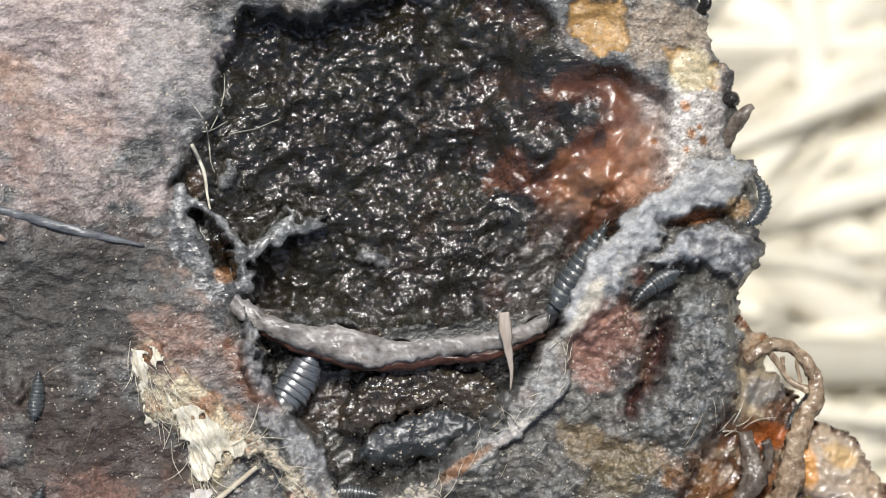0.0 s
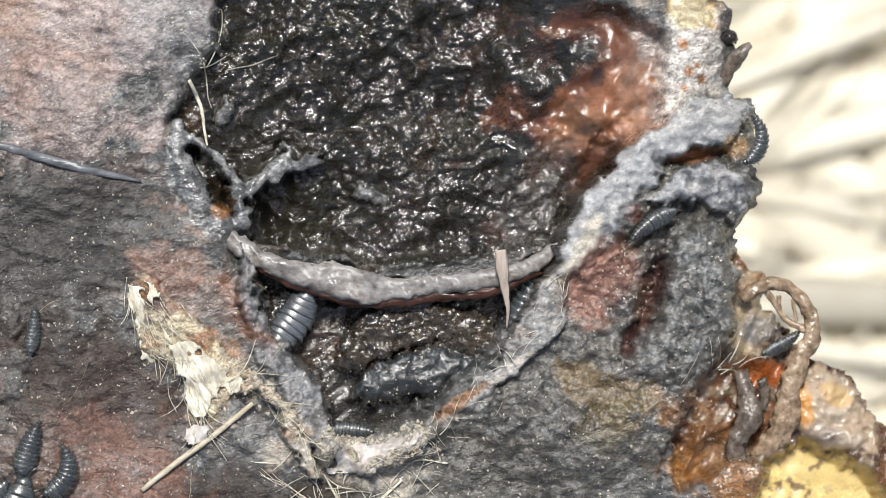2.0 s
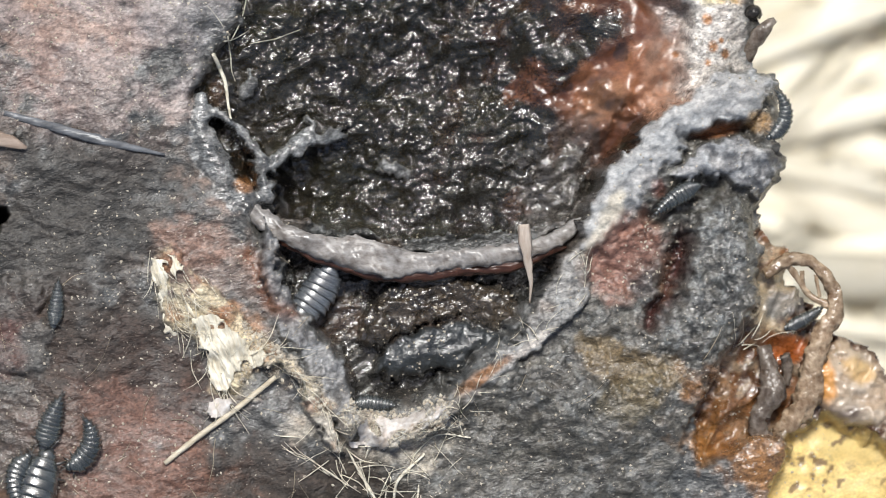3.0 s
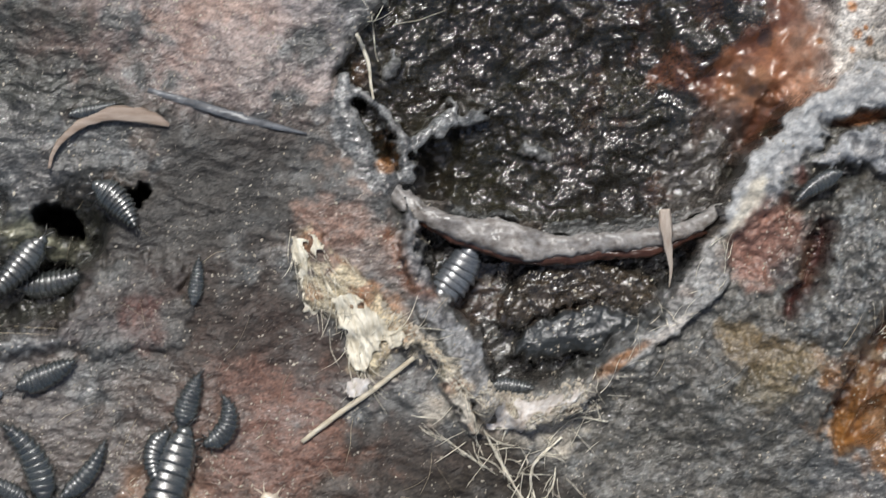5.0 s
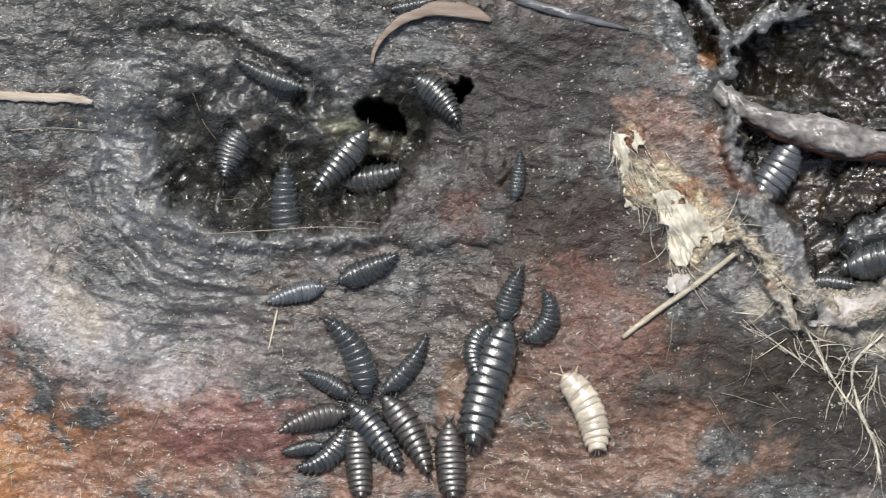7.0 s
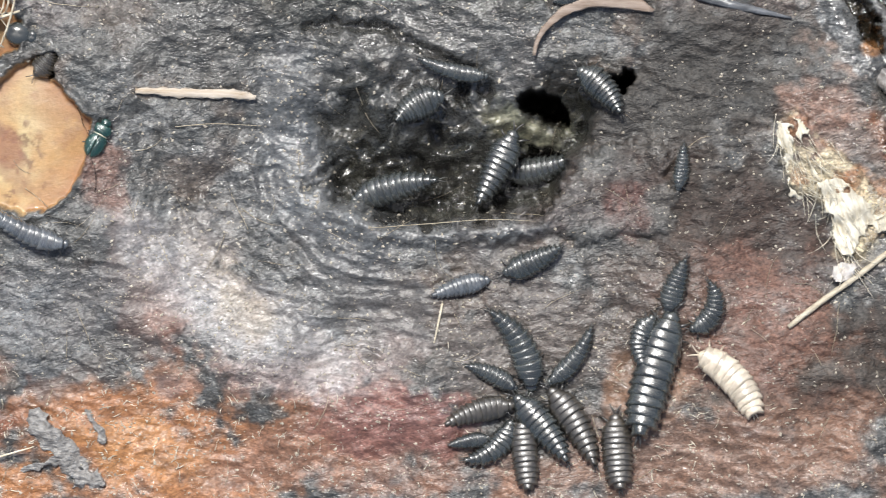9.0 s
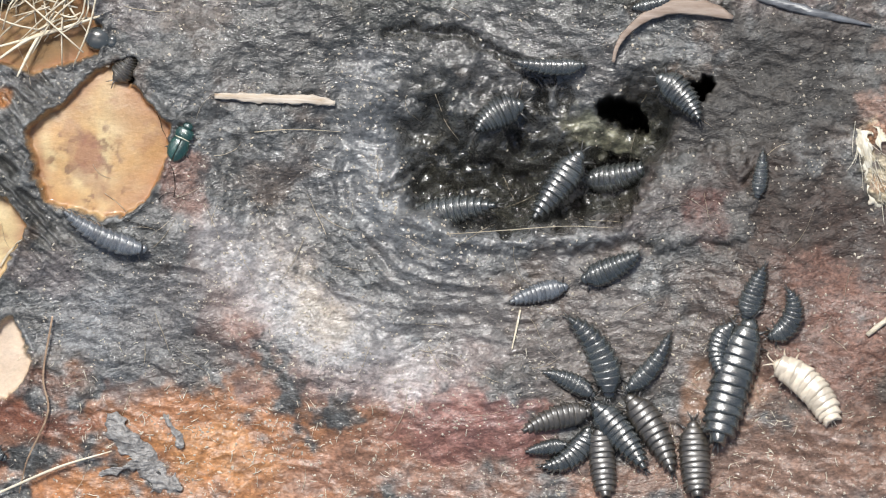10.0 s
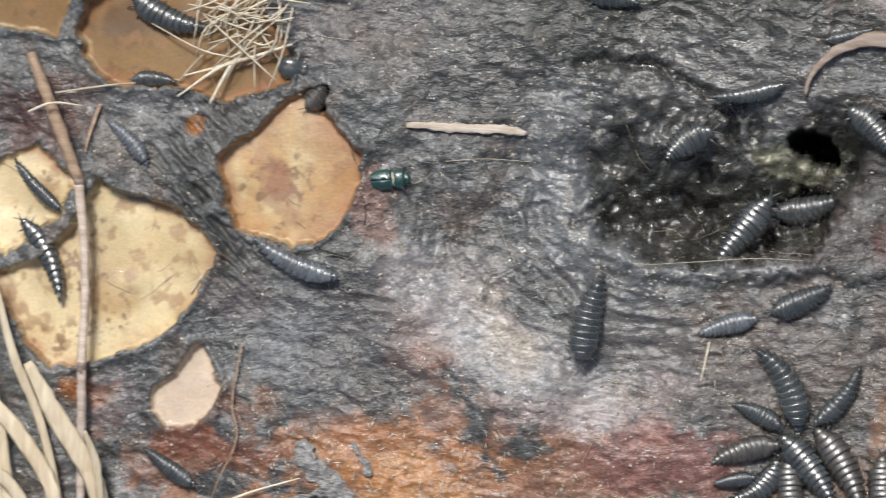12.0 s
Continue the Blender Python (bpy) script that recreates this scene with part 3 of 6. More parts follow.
    band = 1 - step(1.0, 2.0, line_distance([(-219.0, -37.1), (-210.7, -34.5), (-205.3, -29.8), (-202.7, -24.3), (-201.5, -20.6)], wx, wy))
    m["fat"] = m["fat"] * (1 - band)
    m["orange"] = np.maximum(inside(WINDOW_D, 1), inside(WINDOW_E, 1))
    strap = np.exp(-((outline(WINDOW_A, x, y) - 4) / 6) ** 2) * step(-170, -178, x) * (1 - m["fat"])
    z = z + strap * 2.4 * (0.4 - np.abs(fbm(x, y, 1.8, 3, 82, 4.0, -42)))
    soft = 0.25 * base - 1.7 + 0.12 * fbm(x, y, 9, 2, 81)
    z = z * (1 - m["fat"]) + m["fat"] * soft
    m["pale"] = np.maximum(inside(PALE_TOP, 0.8), inside(PALE_TOP_B, 0.8))
    z = z - 0.8 * m["pale"]
    m["amber"] = inside(AMBER_EDGE, 1.5) * (1 - m["flap"])
    z = z - m["amber"] * (5.0 - 2.0 * fbm(x, y, 5, 3, 91, 1.8, 60) - 1.6 * (0.4 - np.abs(fbm(x, y, 4, 3, 93, 2.4, 65))))
    m["veil"] = mound(z, VEIL, -3.4, 3.0, 0.7, 260, 4.0)
    m["fat_edge"] = inside(FAT_EDGE, 1.5)
    z = z * (1 - m["fat_edge"]) + m["fat_edge"] * (-9 + 0.8 * fbm(x, y, 8, 3, 92))
    m["shred"] = inside(SHRED, 1.2)
    z = z + m["shred"] * (0.8 + 0.8 * np.abs(fbm(x, y, 2.2, 4, 95, 2.6, 120)))
    # outer edge falls away to the ground
    m["gap"] = np.full(x.shape, 99.0)
    for points in ([(56.5, -18.9), (57.9, -17.9), (59.4, -20.2), (59.6, -22.0), (57.0, -22.3)], [(51.0, -32.2), (51.8, -32.4), (52.1, -34.4), (51.2, -34.6)], [(49.8, -39.7), (51.1, -38.8), (50.6, -40.3), (49.3, -41.5)]):
        w = window(points, 12)
        m["gap"][w] = np.minimum(m["gap"][w], outline(points, x[w], y[w]))
    m["out"] = np.maximum(outline(EDGE, wx, wy), -m["gap"])
    near = step(-7, 0, m["out"])
    z = z - 2.6 * near ** 2 - 200 * step(0.0, 2.6, m["out"])
    return np.maximum(z, -202), m, wrinkle, lump


Z, MASK, WRINKLE, LUMP = relief_field(GX, GY)


def height(x, y):
    """Height of the hide under a point, in millimetres."""
    i = int(np.clip(round((x - LEFT) / STEP), 0, GX.shape[1] - 1))
    j = int(np.clip(round((y - BOTTOM) / STEP), 0, GX.shape[0] - 1))
    return float(Z[j, i])


def smooth_height(x, y, r=2.0):
    return sum(height(x + r * a, y + r * b) for a in (-1, 0, 1) for b in (-1, 0, 1)) / 9


# pigments of the hide: how dried, raw or rotten each stretch is, plus painted shade and sheen
TINT = np.zeros(GX.shape + (3,))
TINT[:] = (0.088, 0.088, 0.085)
WET = np.full(GX.shape, 0.62)
RAG = fbm(GX, GY, 6, 4, 101)
RAG_FINE = fbm(GX, GY, 1.6, 3, 102)
EVEN = np.zeros(GX.shape)


def stain_or_light(mask, colour, wet=None):
    k = np.clip(mask, 0, 1)
    TINT[:] = TINT * (1 - k[..., None]) + np.array(colour) * k[..., None]
    if wet is not None:
        WET[:] = WET * (1 - k) + wet * k


def patch(centre, rx, ry, turn, colour, amount=0.85, rag=0.45, wet=None, even=None):
    c, s = math.cos(radians(turn)), math.sin(radians(turn))
    dx, dy = GX - centre[0], GY - centre[1]
    d = np.hypot((c * dx + s * dy) / rx, (c * dy - s * dx) / ry) + rag * RAG + 0.25 * rag * RAG_FINE
    k = amount * (1 - step(0.55, 1.15, d))
    stain_or_light(k, colour, wet)
    if even is not None:
        EVEN[:] = EVEN * (1 - k) + even * k


ORANGE = (0.32, 0.14, 0.060)
PINK = (0.40, 0.32, 0.295)
BROWN_FLESH = (0.080, 0.045, 0.033)
stain_or_light(0.75 * step(0.0, 0.45, RAG), (0.052, 0.051, 0.048))
stain_or_light(0.55 * step(0.1, 0.5, fbm(GX, GY, 9, 4, 103)), (0.115, 0.085, 0.066))
stain_or_light(0.5 * step(0.2, 0.5, fbm(GX, GY, 3.5, 4, 104)), (0.20, 0.20, 0.195))
# upper left of the eye: pale pink skin
patch((-64.9, 33.7), 32, 22, -20, PINK, 0.9, 0.4, 0.45, 0.45)
patch((-68.5, 27.8), 9, 4, -20, (0.40, 0.23, 0.14), 0.55, 0.8)
patch((-60.5, 20.8), 8, 3, -20, (0.38, 0.21, 0.13), 0.5, 0.8)
patch((-70.2, 17.1), 7, 3, -20, (0.36, 0.20, 0.13), 0.5, 0.8)
patch((-61.2, 16.8), 18, 14, -30, (0.245, 0.185, 0.165), 0.6, 0.7)
patch((-43.5, 27.6), 9, 16, 10, (0.25, 0.235, 0.23), 0.7, 0.5)
patch((-85.0, 11.1), 22, 7, 0, (0.16, 0.10, 0.082), 0.6, 0.6)
patch((-102.6, 6.9), 24, 14, 10, (0.026, 0.027, 0.022), 0.9, 0.4, 0.5)
patch((-120.6, 1.7), 30, 9, 4, (0.036, 0.037, 0.031), 0.85, 0.4, 0.5)
patch((-121.4, -2.9), 22, 9, 0, (0.05, 0.05, 0.045), 0.7, 0.45, 0.7)
patch((-103.8, 5.6), 28, 10, 0, (0.032, 0.032, 0.028), 0.85, 0.45, 0.55)
patch((-134.9, -5.1), 14, 11, 0, (0.06, 0.06, 0.056), 0.6, 0.45, 0.6)
patch((-69.9, -16.1), 17, 15, 20, (0.062, 0.054, 0.046), 0.75, 0.5, 0.5)
patch((-43.7, -57.3), 30, 9, 0, (0.055, 0.038, 0.028), 0.8, 0.5, 0.2)
patch((5.6, -55.9), 30, 15, 0, (0.034, 0.030, 0.024), 0.9, 0.4, 0.12)
patch((-9.6, -62.6), 26, 11, 0, (0.033, 0.028, 0.023), 0.9, 0.4, 0.12)
patch((-59.6, -9.5), 20, 12, 0, (0.040, 0.036, 0.032), 0.88, 0.45, 0.3)
patch((-56.8, -29.1), 20, 12, 0, (0.042, 0.031, 0.025), 0.9, 0.45, 0.2)
patch((-14.7, -51.2), 28, 6, 0, (0.032, 0.025, 0.019), 0.9, 0.4, 0.1)
patch((-32.6, -48.5), 12, 6, 0, (0.042, 0.031, 0.025), 0.85, 0.4, 0.15)
patch((-42.0, -62.8), 11, 7, 0, (0.065, 0.034, 0.024), 0.85, 0.4, 0.2)
# brown flesh under and left of the eye
patch((-54.0, -41.5), 22, 17, 10, BROWN_FLESH, 0.75, 0.5)
patch((-56.3, -52.3), 22, 9, 15, (0.11, 0.058, 0.038), 0.7, 0.6, 0.4)
patch((-77.5, -29.7), 12, 8, 0, (0.10, 0.055, 0.045), 0.5, 0.6)
patch((-39.1, -16.5), 11, 10, -30, (0.22, 0.155, 0.125), 0.6, 0.7)
patch((-58.4, -34.5), 22, 10, 0, (0.040, 0.030, 0.025), 0.7, 0.5, 0.3)
patch((-79.2, -20.4), 13, 9, 0, (0.045, 0.040, 0.036), 0.6, 0.5, 0.45)
patch((-83.9, -8.9), 10, 6, 0, (0.042, 0.040, 0.036), 0.6, 0.5, 0.45)
# raw orange skin along the bottom
patch((-143.9, -70.0), 36, 14, 5, ORANGE, 0.9, 0.75, 0.6, 0.65)
patch((-148.4, -70.1), 12, 6, 10, (0.42, 0.20, 0.075), 0.7, 0.7, 0.6, 0.65)
patch((-164.7, -74.2), 9, 5, 10, (0.36, 0.15, 0.05), 0.6, 0.7, 0.6, 0.65)
patch((-184.8, -66.3), 18, 6, -8, (0.19, 0.085, 0.048), 0.8, 0.6, 0.6, 0.5)
patch((-116.9, -69.4), 24, 9, 0, (0.21, 0.115, 0.08), 0.75, 0.6, 0.6, 0.45)
patch((-58.8, -69.8), 32, 9, 4, (0.21, 0.115, 0.075), 0.75, 0.5, 0.6, 0.5)
patch((-85.9, -50.8), 34, 14, -5, (0.115, 0.09, 0.078), 0.6, 0.5, 0.5, 0.45)
patch((-69.3, -57.5), 8, 6, 0, (0.24, 0.13, 0.075), 0.8, 0.4, 0.6, 0.7)
patch((-54.8, -46.5), 14, 12, 0, (0.19, 0.10, 0.075), 0.6, 0.5)
patch((-108.9, -64.7), 14, 6, 0, (0.21, 0.095, 0.083), 0.7, 0.6, 0.6, 0.4)
patch((-124.3, -57.0), 20, 5, 8, (0.26, 0.185, 0.17), 0.6, 0.6, 0.6, 0.4)
patch((-135.3, -44.7), 12, 5, -50, (0.42, 0.31, 0.21), 0.6, 0.55, 0.6, 0.5)
patch((-149.8, -45.0), 7, 14, 15, (0.12, 0.085, 0.075), 0.7, 0.5, 0.5, 0.6)
patch((-144.7, -48.9), 5, 5, 0, (0.20, 0.09, 0.06), 0.6, 0.6, 0.5, 0.6)
# two pale patches paint the sheen on the crest below the dent
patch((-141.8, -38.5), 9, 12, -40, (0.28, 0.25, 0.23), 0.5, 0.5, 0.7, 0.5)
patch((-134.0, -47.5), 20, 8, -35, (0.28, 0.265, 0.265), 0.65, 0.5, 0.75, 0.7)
patch((-116.0, -47.1), 16, 8, -12, (0.15, 0.145, 0.14), 0.6, 0.5, 0.8, 0.45)
patch((-164.2, -48.9), 14, 12, 10, (0.10, 0.098, 0.098), 0.7, 0.4)
patch((-164.3, -47.4), 13, 11, 10, (0.10, 0.098, 0.098), 0.6, 0.4)
patch((-176.0, 1.0), 14, 8, 10, (0.16, 0.14, 0.14), 0.5, 0.5)
patch((-153.3, 4.3), 18, 8, 0, (0.10, 0.093, 0.09), 0.6, 0.5)
patch((-72.9, -31.7), 4, 5, 0, (0.12, 0.055, 0.045), 0.5, 0.6)
patch((-71.6, -30.5), 4, 4, 0, (0.12, 0.055, 0.045), 0.4, 0.6)
patch((-124.1, -1.2), 14, 8, 0, (0.042, 0.042, 0.038), 0.8, 0.45, 0.6)
patch((-140.2, -3.4), 17, 9, 0, (0.062, 0.06, 0.056), 0.75, 0.45, 0.75)
patch((-71.0, -44.5), 13, 12, 0, (0.075, 0.058, 0.047), 0.6, 0.5, 0.7)
# dark crease above the scabs, its shade drawn by colour alone
patch([(-154.1, -54.0)][0], 7, 3.5, 20, (0.045, 0.042, 0.040), 0.8, 0.6, 0.6)
patch([(-154.0, -57.5)][0], 3, 2, 40, (0.02, 0.018, 0.018), 0.85, 0.5, 0.6)
patch([(-167.6, -56.3)][0], 4, 4, 0, (0.07, 0.075, 0.08), 0.6, 0.5, 0.5)
patch([(-173.3, -56.2)][0], 3, 1.6, 0, (0.17, 0.075, 0.035), 0.7, 0.5, 0.6)
patch([(-148.3, -47.0)][0], 4, 6, -25, (0.20, 0.095, 0.065), 0.2, 0.9, 0.5)
patch([(-133.9, -46.0)][0], 5, 3.5, -35, (0.42, 0.32, 0.20), 0.3, 0.8, 0.5)
patch([(-100.6, 3.7)][0], 26, 5, 4, (0.030, 0.030, 0.024), 0.75, 0.5, 0.75)
# bluish-white sheen along the crest, painted as a lighter band
CREST_SHEEN = line_distance([(-151.8, -34.6), (-147.3, -40.1), (-142.1, -45.3), (-135.1, -49.7), (-125.6, -52.9), (-116.2, -54.8)], GX + 1.5 * RAG, GY + 1.5 * RAG_FINE)
stain_or_light(0.32 * np.exp(-(CREST_SHEEN / 4.5) ** 2), (0.30, 0.297, 0.30), 0.7)
# grey rotting ring of the dent
patch((-113.7, -23.7), 30, 18, 15, (0.085, 0.086, 0.085), 0.75, 0.35, 0.85)
patch((-102.7, -4.6), 24, 9, 0, (0.075, 0.073, 0.07), 0.7, 0.35, 0.85)
# occlusion under the dent's wall, painted into the floor's dark olive
DENT_SHADE = 1 - step(6, 22, line_distance(DENT_WALL, GX, GY))
EVEN[:] = np.maximum(EVEN, 0.5 * MASK["ring"])
# blue-grey sheen of the ring's outer band, put into its colour
stain_or_light(0.6 * MASK["ring"], (0.135, 0.14, 0.145), 0.8)
stain_or_light(0.6 * MASK["lip"], (0.15, 0.152, 0.152), 0.85)
stain_or_light(MASK["dent"] * (1 - 0.5 * MASK["ring"]) * (0.34 + 0.62 * DENT_SHADE), (0.031, 0.030, 0.024), 0.95)
stain_or_light(0.6 * MASK["dent"] * step(0.0, 0.4, fbm(GX, GY, 4.5, 3, 131)), (0.024, 0.023, 0.018), 1.0)
# shade inside the furrows, painted along the same lines as the grooves
stain_or_light(0.85 * np.clip(MASK["furrow"], 0, 1), (0.014, 0.013, 0.011), 1.0)
# black of the recess: shade under the overhang put into the colour
stain_or_light(0.9 * MASK["recess"], (0.010, 0.009, 0.008), 1.0)
stain_or_light(0.5 * MASK["brow"] * step(-0.6, 0.2, RAG), (0.105, 0.103, 0.097), 0.55)
patch([(-88.8, -18.3)][0], 6.5, 3.6, -25, (0.25, 0.24, 0.165), 0.8, 0.5, 0.75, 0.8)
# holes and burrow blackened: the dark of their depth is painted in
stain_or_light(MASK["hole"], (0.006, 0.005, 0.005), 0.2)
stain_or_light(MASK["burrow"], (0.008, 0.006, 0.005), 0.7)
# eye pit: black wet floor, raw red slope
stain_or_light(0.97 * step(0.25, 0.6, MASK["eye"]), (0.0150, 0.0120, 0.0068), 1.0)
stain_or_light(0.35 * MASK["eye"] * step(0.0, 0.5, fbm(GX, GY, 8, 3, 122)), (0.026, 0.025, 0.013))
RAW_SLOPE = [(17.5, 26.3), (22.2, 28.2), (26.9, 27.2), (32.6, 26.2), (34.7, 21.6), (35.8, 18.5), (36.0, 11.8), (32.7, 8.7), (27.0, 4.5), (24.4, 0.3), (22.3, 0.8), (21.5, 3.9), (15.5, 8.0), (14.2, 10.5), (19.1, 14.7), (21.2, 18.3), (25.3, 18.9), (24.8, 22.5), (18.1, 24.0)]
SLOPE = MASK["eye"] * (1 - step(-2.5, 1.0, outline(RAW_SLOPE, GX + 1.6 * fbm(GX, GY, 5, 3, 117) + 0.5 * RAG_FINE, GY + 1.6 * fbm(GX, GY, 5, 3, 118))))
stain_or_light(0.9 * SLOPE, (0.135, 0.048, 0.023), 0.9)
patch([(26.9, 14.3)][0], 11, 5, 38, (0.30, 0.125, 0.060), 0.8, 0.5, 0.9)
patch([(23.8, 11.4)][0], 5, 2.4, 50, (0.40, 0.22, 0.12), 0.4, 0.7, 0.9)
patch([(32.7, 13.8)][0], 4.5, 9, 20, (0.40, 0.22, 0.145), 0.75, 0.5, 0.85)
patch([(19.9, 25.0)][0], 3.6, 1.8, 0, (0.20, 0.08, 0.035), 0.7, 0.5, 0.9)
patch([(29.5, 23.6)][0], 7, 4.5, 0, (0.15, 0.055, 0.025), 0.7, 0.5, 0.9)
patch([(11.4, 12.1)][0], 4, 3, 40, (0.12, 0.045, 0.022), 0.7, 0.6, 1.0)
patch([(24.9, 9.4)][0], 1.2, 1.0, 0, (0.03, 0.02, 0.015), 0.7, 0.6, 1.0)
stain_or_light(0.85 * SLOPE * step(0.25, 0.5, fbm(GX, GY, 3.4, 3, 116)) * step(-1, 6, outline(RAW_SLOPE, GX, GY) + 5.5), (0.016, 0.012, 0.010), 1.0)
# lighter grey on the black floor stands in for silvery wet sparkle
patch((17.0, -2.3), 7, 9, -10, (0.085, 0.075, 0.068), 0.65, 0.6, 1.0)
stain_or_light(0.45 * MASK["eye"] * step(0.1, 0.6, fbm(GX, GY, 5, 3, 105)) * step(-14, 8, GX), (0.06, 0.028, 0.016))
# lower pit
stain_or_light(0.85 * MASK["low"], (0.018, 0.015, 0.012), 1.0)
stain_or_light(0.5 * MASK["low"] * step(0.1, 0.5, fbm(GX, GY, 7, 3, 106)), (0.07, 0.042, 0.026), 0.9)
stain_or_light(0.85 * MASK["pit_fold"], (0.046, 0.034, 0.022), 1.0)
stain_or_light(0.7 * MASK["pit_fold"] * step(0.0, 0.4, fbm(GX, GY, 4, 3, 124)), (0.024, 0.021, 0.018), 1.0)
stain_or_light(0.95 * MASK["cushion"], (0.022, 0.026, 0.028), 0.8)
stain_or_light(0.9 * MASK["lamella"], (0.030, 0.031, 0.033), 1.0)
stain_or_light(0.92 * MASK["net"], (0.19, 0.19, 0.185), 0.9)
stain_or_light(0.7 * MASK["net"] * step(0.0, 0.4, fbm(GX, GY, 2.0, 3, 125)), (0.035, 0.034, 0.032), 1.0)
patch([(-34.7, -4.1)][0], 1.7, 1.5, 0, (0.24, 0.11, 0.04), 0.85, 0.3, 0.9)
patch([(-39.0, 10.8)][0], 1.8, 2.6, 0, (0.06, 0.035, 0.02), 0.8, 0.3, 0.9)
# crust right of the eye
patch([(39.7, 20.1)][0], 5.5, 12, -12, (0.50, 0.46, 0.42), 0.85, 0.45)
stain_or_light(0.5 * MASK["eye"] * (1 - step(3, 8, line_distance([(36.8, 25.3), (36.8, 18.5), (36.8, 11.8)], GX, GY))) * step(-0.2, 0.3, RAG), (0.42, 0.37, 0.34), 0.7)
for spot, wide in zip([(39.7, 18.6), (41.7, 17.5), (38.7, 22.9), (38.9, 16.0), (34.2, 17.5), (41.0, 19.6)], (1.0, 0.8, 0.9, 0.7, 0.5, 0.5)):
    patch(spot, wide, wide * 1.15, 20, (0.30, 0.12, 0.03), 0.9, 0.3, 0.9)
patch((35.1, 34.7), 8, 6, 0, (0.33, 0.25, 0.17), 0.6, 0.5)
stain_or_light(0.9 * MASK["pale"], (0.42, 0.24, 0.075), 0.6)
patch((40.1, 28.8), 4.5, 3.6, 0, (0.60, 0.52, 0.34), 0.85, 0.3)
# flap
stain_or_light(0.85 * MASK["flap"], (0.094, 0.087, 0.074), 0.6)
MOTTLE = fbm(GX, GY, 2.5, 4, 112)
CURD = fbm(GX, GY, 1.3, 3, 126)
stain_or_light(0.55 * MASK["flap"] * step(0.0, 0.4, MOTTLE), (0.035, 0.034, 0.031))
stain_or_light(0.5 * MASK["flap"] * step(0.25, 0.5, CURD), (0.19, 0.19, 0.18))
stain_or_light(0.9 * MASK["crust"], (0.108, 0.104, 0.094), 0.7)
stain_or_light(0.6 * MASK["crust"] * step(0.0, 0.35, MOTTLE), (0.03, 0.03, 0.029))
stain_or_light(0.55 * MASK["crust"] * step(0.2, 0.45, CURD), (0.23, 0.235, 0.23))
patch([(32.6, -18.2)][0], 1.6, 4.5, -12, (0.26, 0.17, 0.10), 0.7, 0.5)
stain_or_light(0.9 * MASK["membrane"], (0.27, 0.262, 0.25), 0.6)
stain_or_light(0.6 * MASK["membrane"] * step(-0.05, 0.3, MOTTLE), (0.11, 0.10, 0.09))
stain_or_light(0.55 * MASK["membrane"] * step(0.0, 0.5, fbm(GX, GY, 5, 3, 134)), (0.13, 0.085, 0.055), 0.8)
stain_or_light(0.92 * MASK["roll"], (0.36, 0.36, 0.362), 0.4)
stain_or_light(0.55 * MASK["roll"] * step(0.0, 0.5, fbm(GX, GY, 4.5, 4, 133)), (0.15, 0.148, 0.148))
stain_or_light(0.4 * MASK["roll"] * step(0.2, 0.5, CURD), (0.56, 0.55, 0.54))
stain_or_light(0.9 * MASK["tip"], (0.25, 0.252, 0.26), 0.45)
stain_or_light(0.6 * MASK["tip"] * step(-0.05, 0.35, MOTTLE), (0.09, 0.09, 0.095))
stain_or_light(0.5 * MASK["tip"] * step(0.15, 0.45, CURD), (0.48, 0.48, 0.48))
patch([(22.2, -9.6)][0], 2.0, 7, -28, (0.52, 0.47, 0.38), 0.7, 0.5)
patch([(39.7, 5.0)][0], 5.0, 1.3, 8, (0.34, 0.14, 0.055), 0.85, 0.4, 0.7)
patch([(47.0, 6.5)][0], 2.4, 2.4, 0, (0.40, 0.24, 0.10), 0.7, 0.5, 0.7)
patch([(26.9, -15.3)][0], 7, 8, -25, (0.20, 0.095, 0.065), 0.85, 0.4, 0.6, 0.5)
patch([(23.4, -16.5)][0], 4, 6, -25, (0.28, 0.15, 0.115), 0.7, 0.5, 0.5, 0.5)
patch([(29.3, -18.8)][0], 3.2, 4.5, -15, (0.055, 0.05, 0.047), 0.85, 0.5, 0.7)
patch([(30.8, -4.4)][0], 1.4, 2.0, 20, (0.14, 0.05, 0.035), 0.6, 0.5, 0.8)
# dark red of the slit: raw flesh with the groove's shade painted in
stain_or_light(0.9 * MASK["slit"], (0.045, 0.012, 0.010), 0.85)
patch([(26.4, -33.5)][0], 9, 4, -8, (0.17, 0.115, 0.05), 0.6, 0.9, 0.6)
patch([(24.6, -38.1)][0], 8, 4, 25, (0.14, 0.11, 0.06), 0.5, 0.7, 0.6)
patch([(4.3, -33.5)][0], 6, 1.2, 36, (0.26, 0.12, 0.045), 0.85, 0.4, 0.7)
patch([(11.0, -29.1)][0], 5, 1.0, 36, (0.55, 0.50, 0.45), 0.8, 0.4, 0.5)
patch([(9.5, -44.1)][0], 17, 8, 0, (0.045, 0.040, 0.031), 0.7, 0.6, 0.6)
# grey wall and cream strip between the shred and the lower pit
stain_or_light(0.85 * MASK["wall"], (0.25, 0.245, 0.245), 0.6)
stain_or_light(0.6 * MASK["wall"] * step(0.0, 0.35, MOTTLE), (0.085, 0.08, 0.08))
stain_or_light(0.5 * MASK["wall"] * step(0.2, 0.45, CURD), (0.34, 0.335, 0.33))
SLOT = np.exp(-(line_distance([(-34.2, -15.2), (-32.8, -18.1), (-31.5, -21.4), (-29.9, -23.6), (-26.9, -24.3)], GX, GY) / 1.3) ** 2)
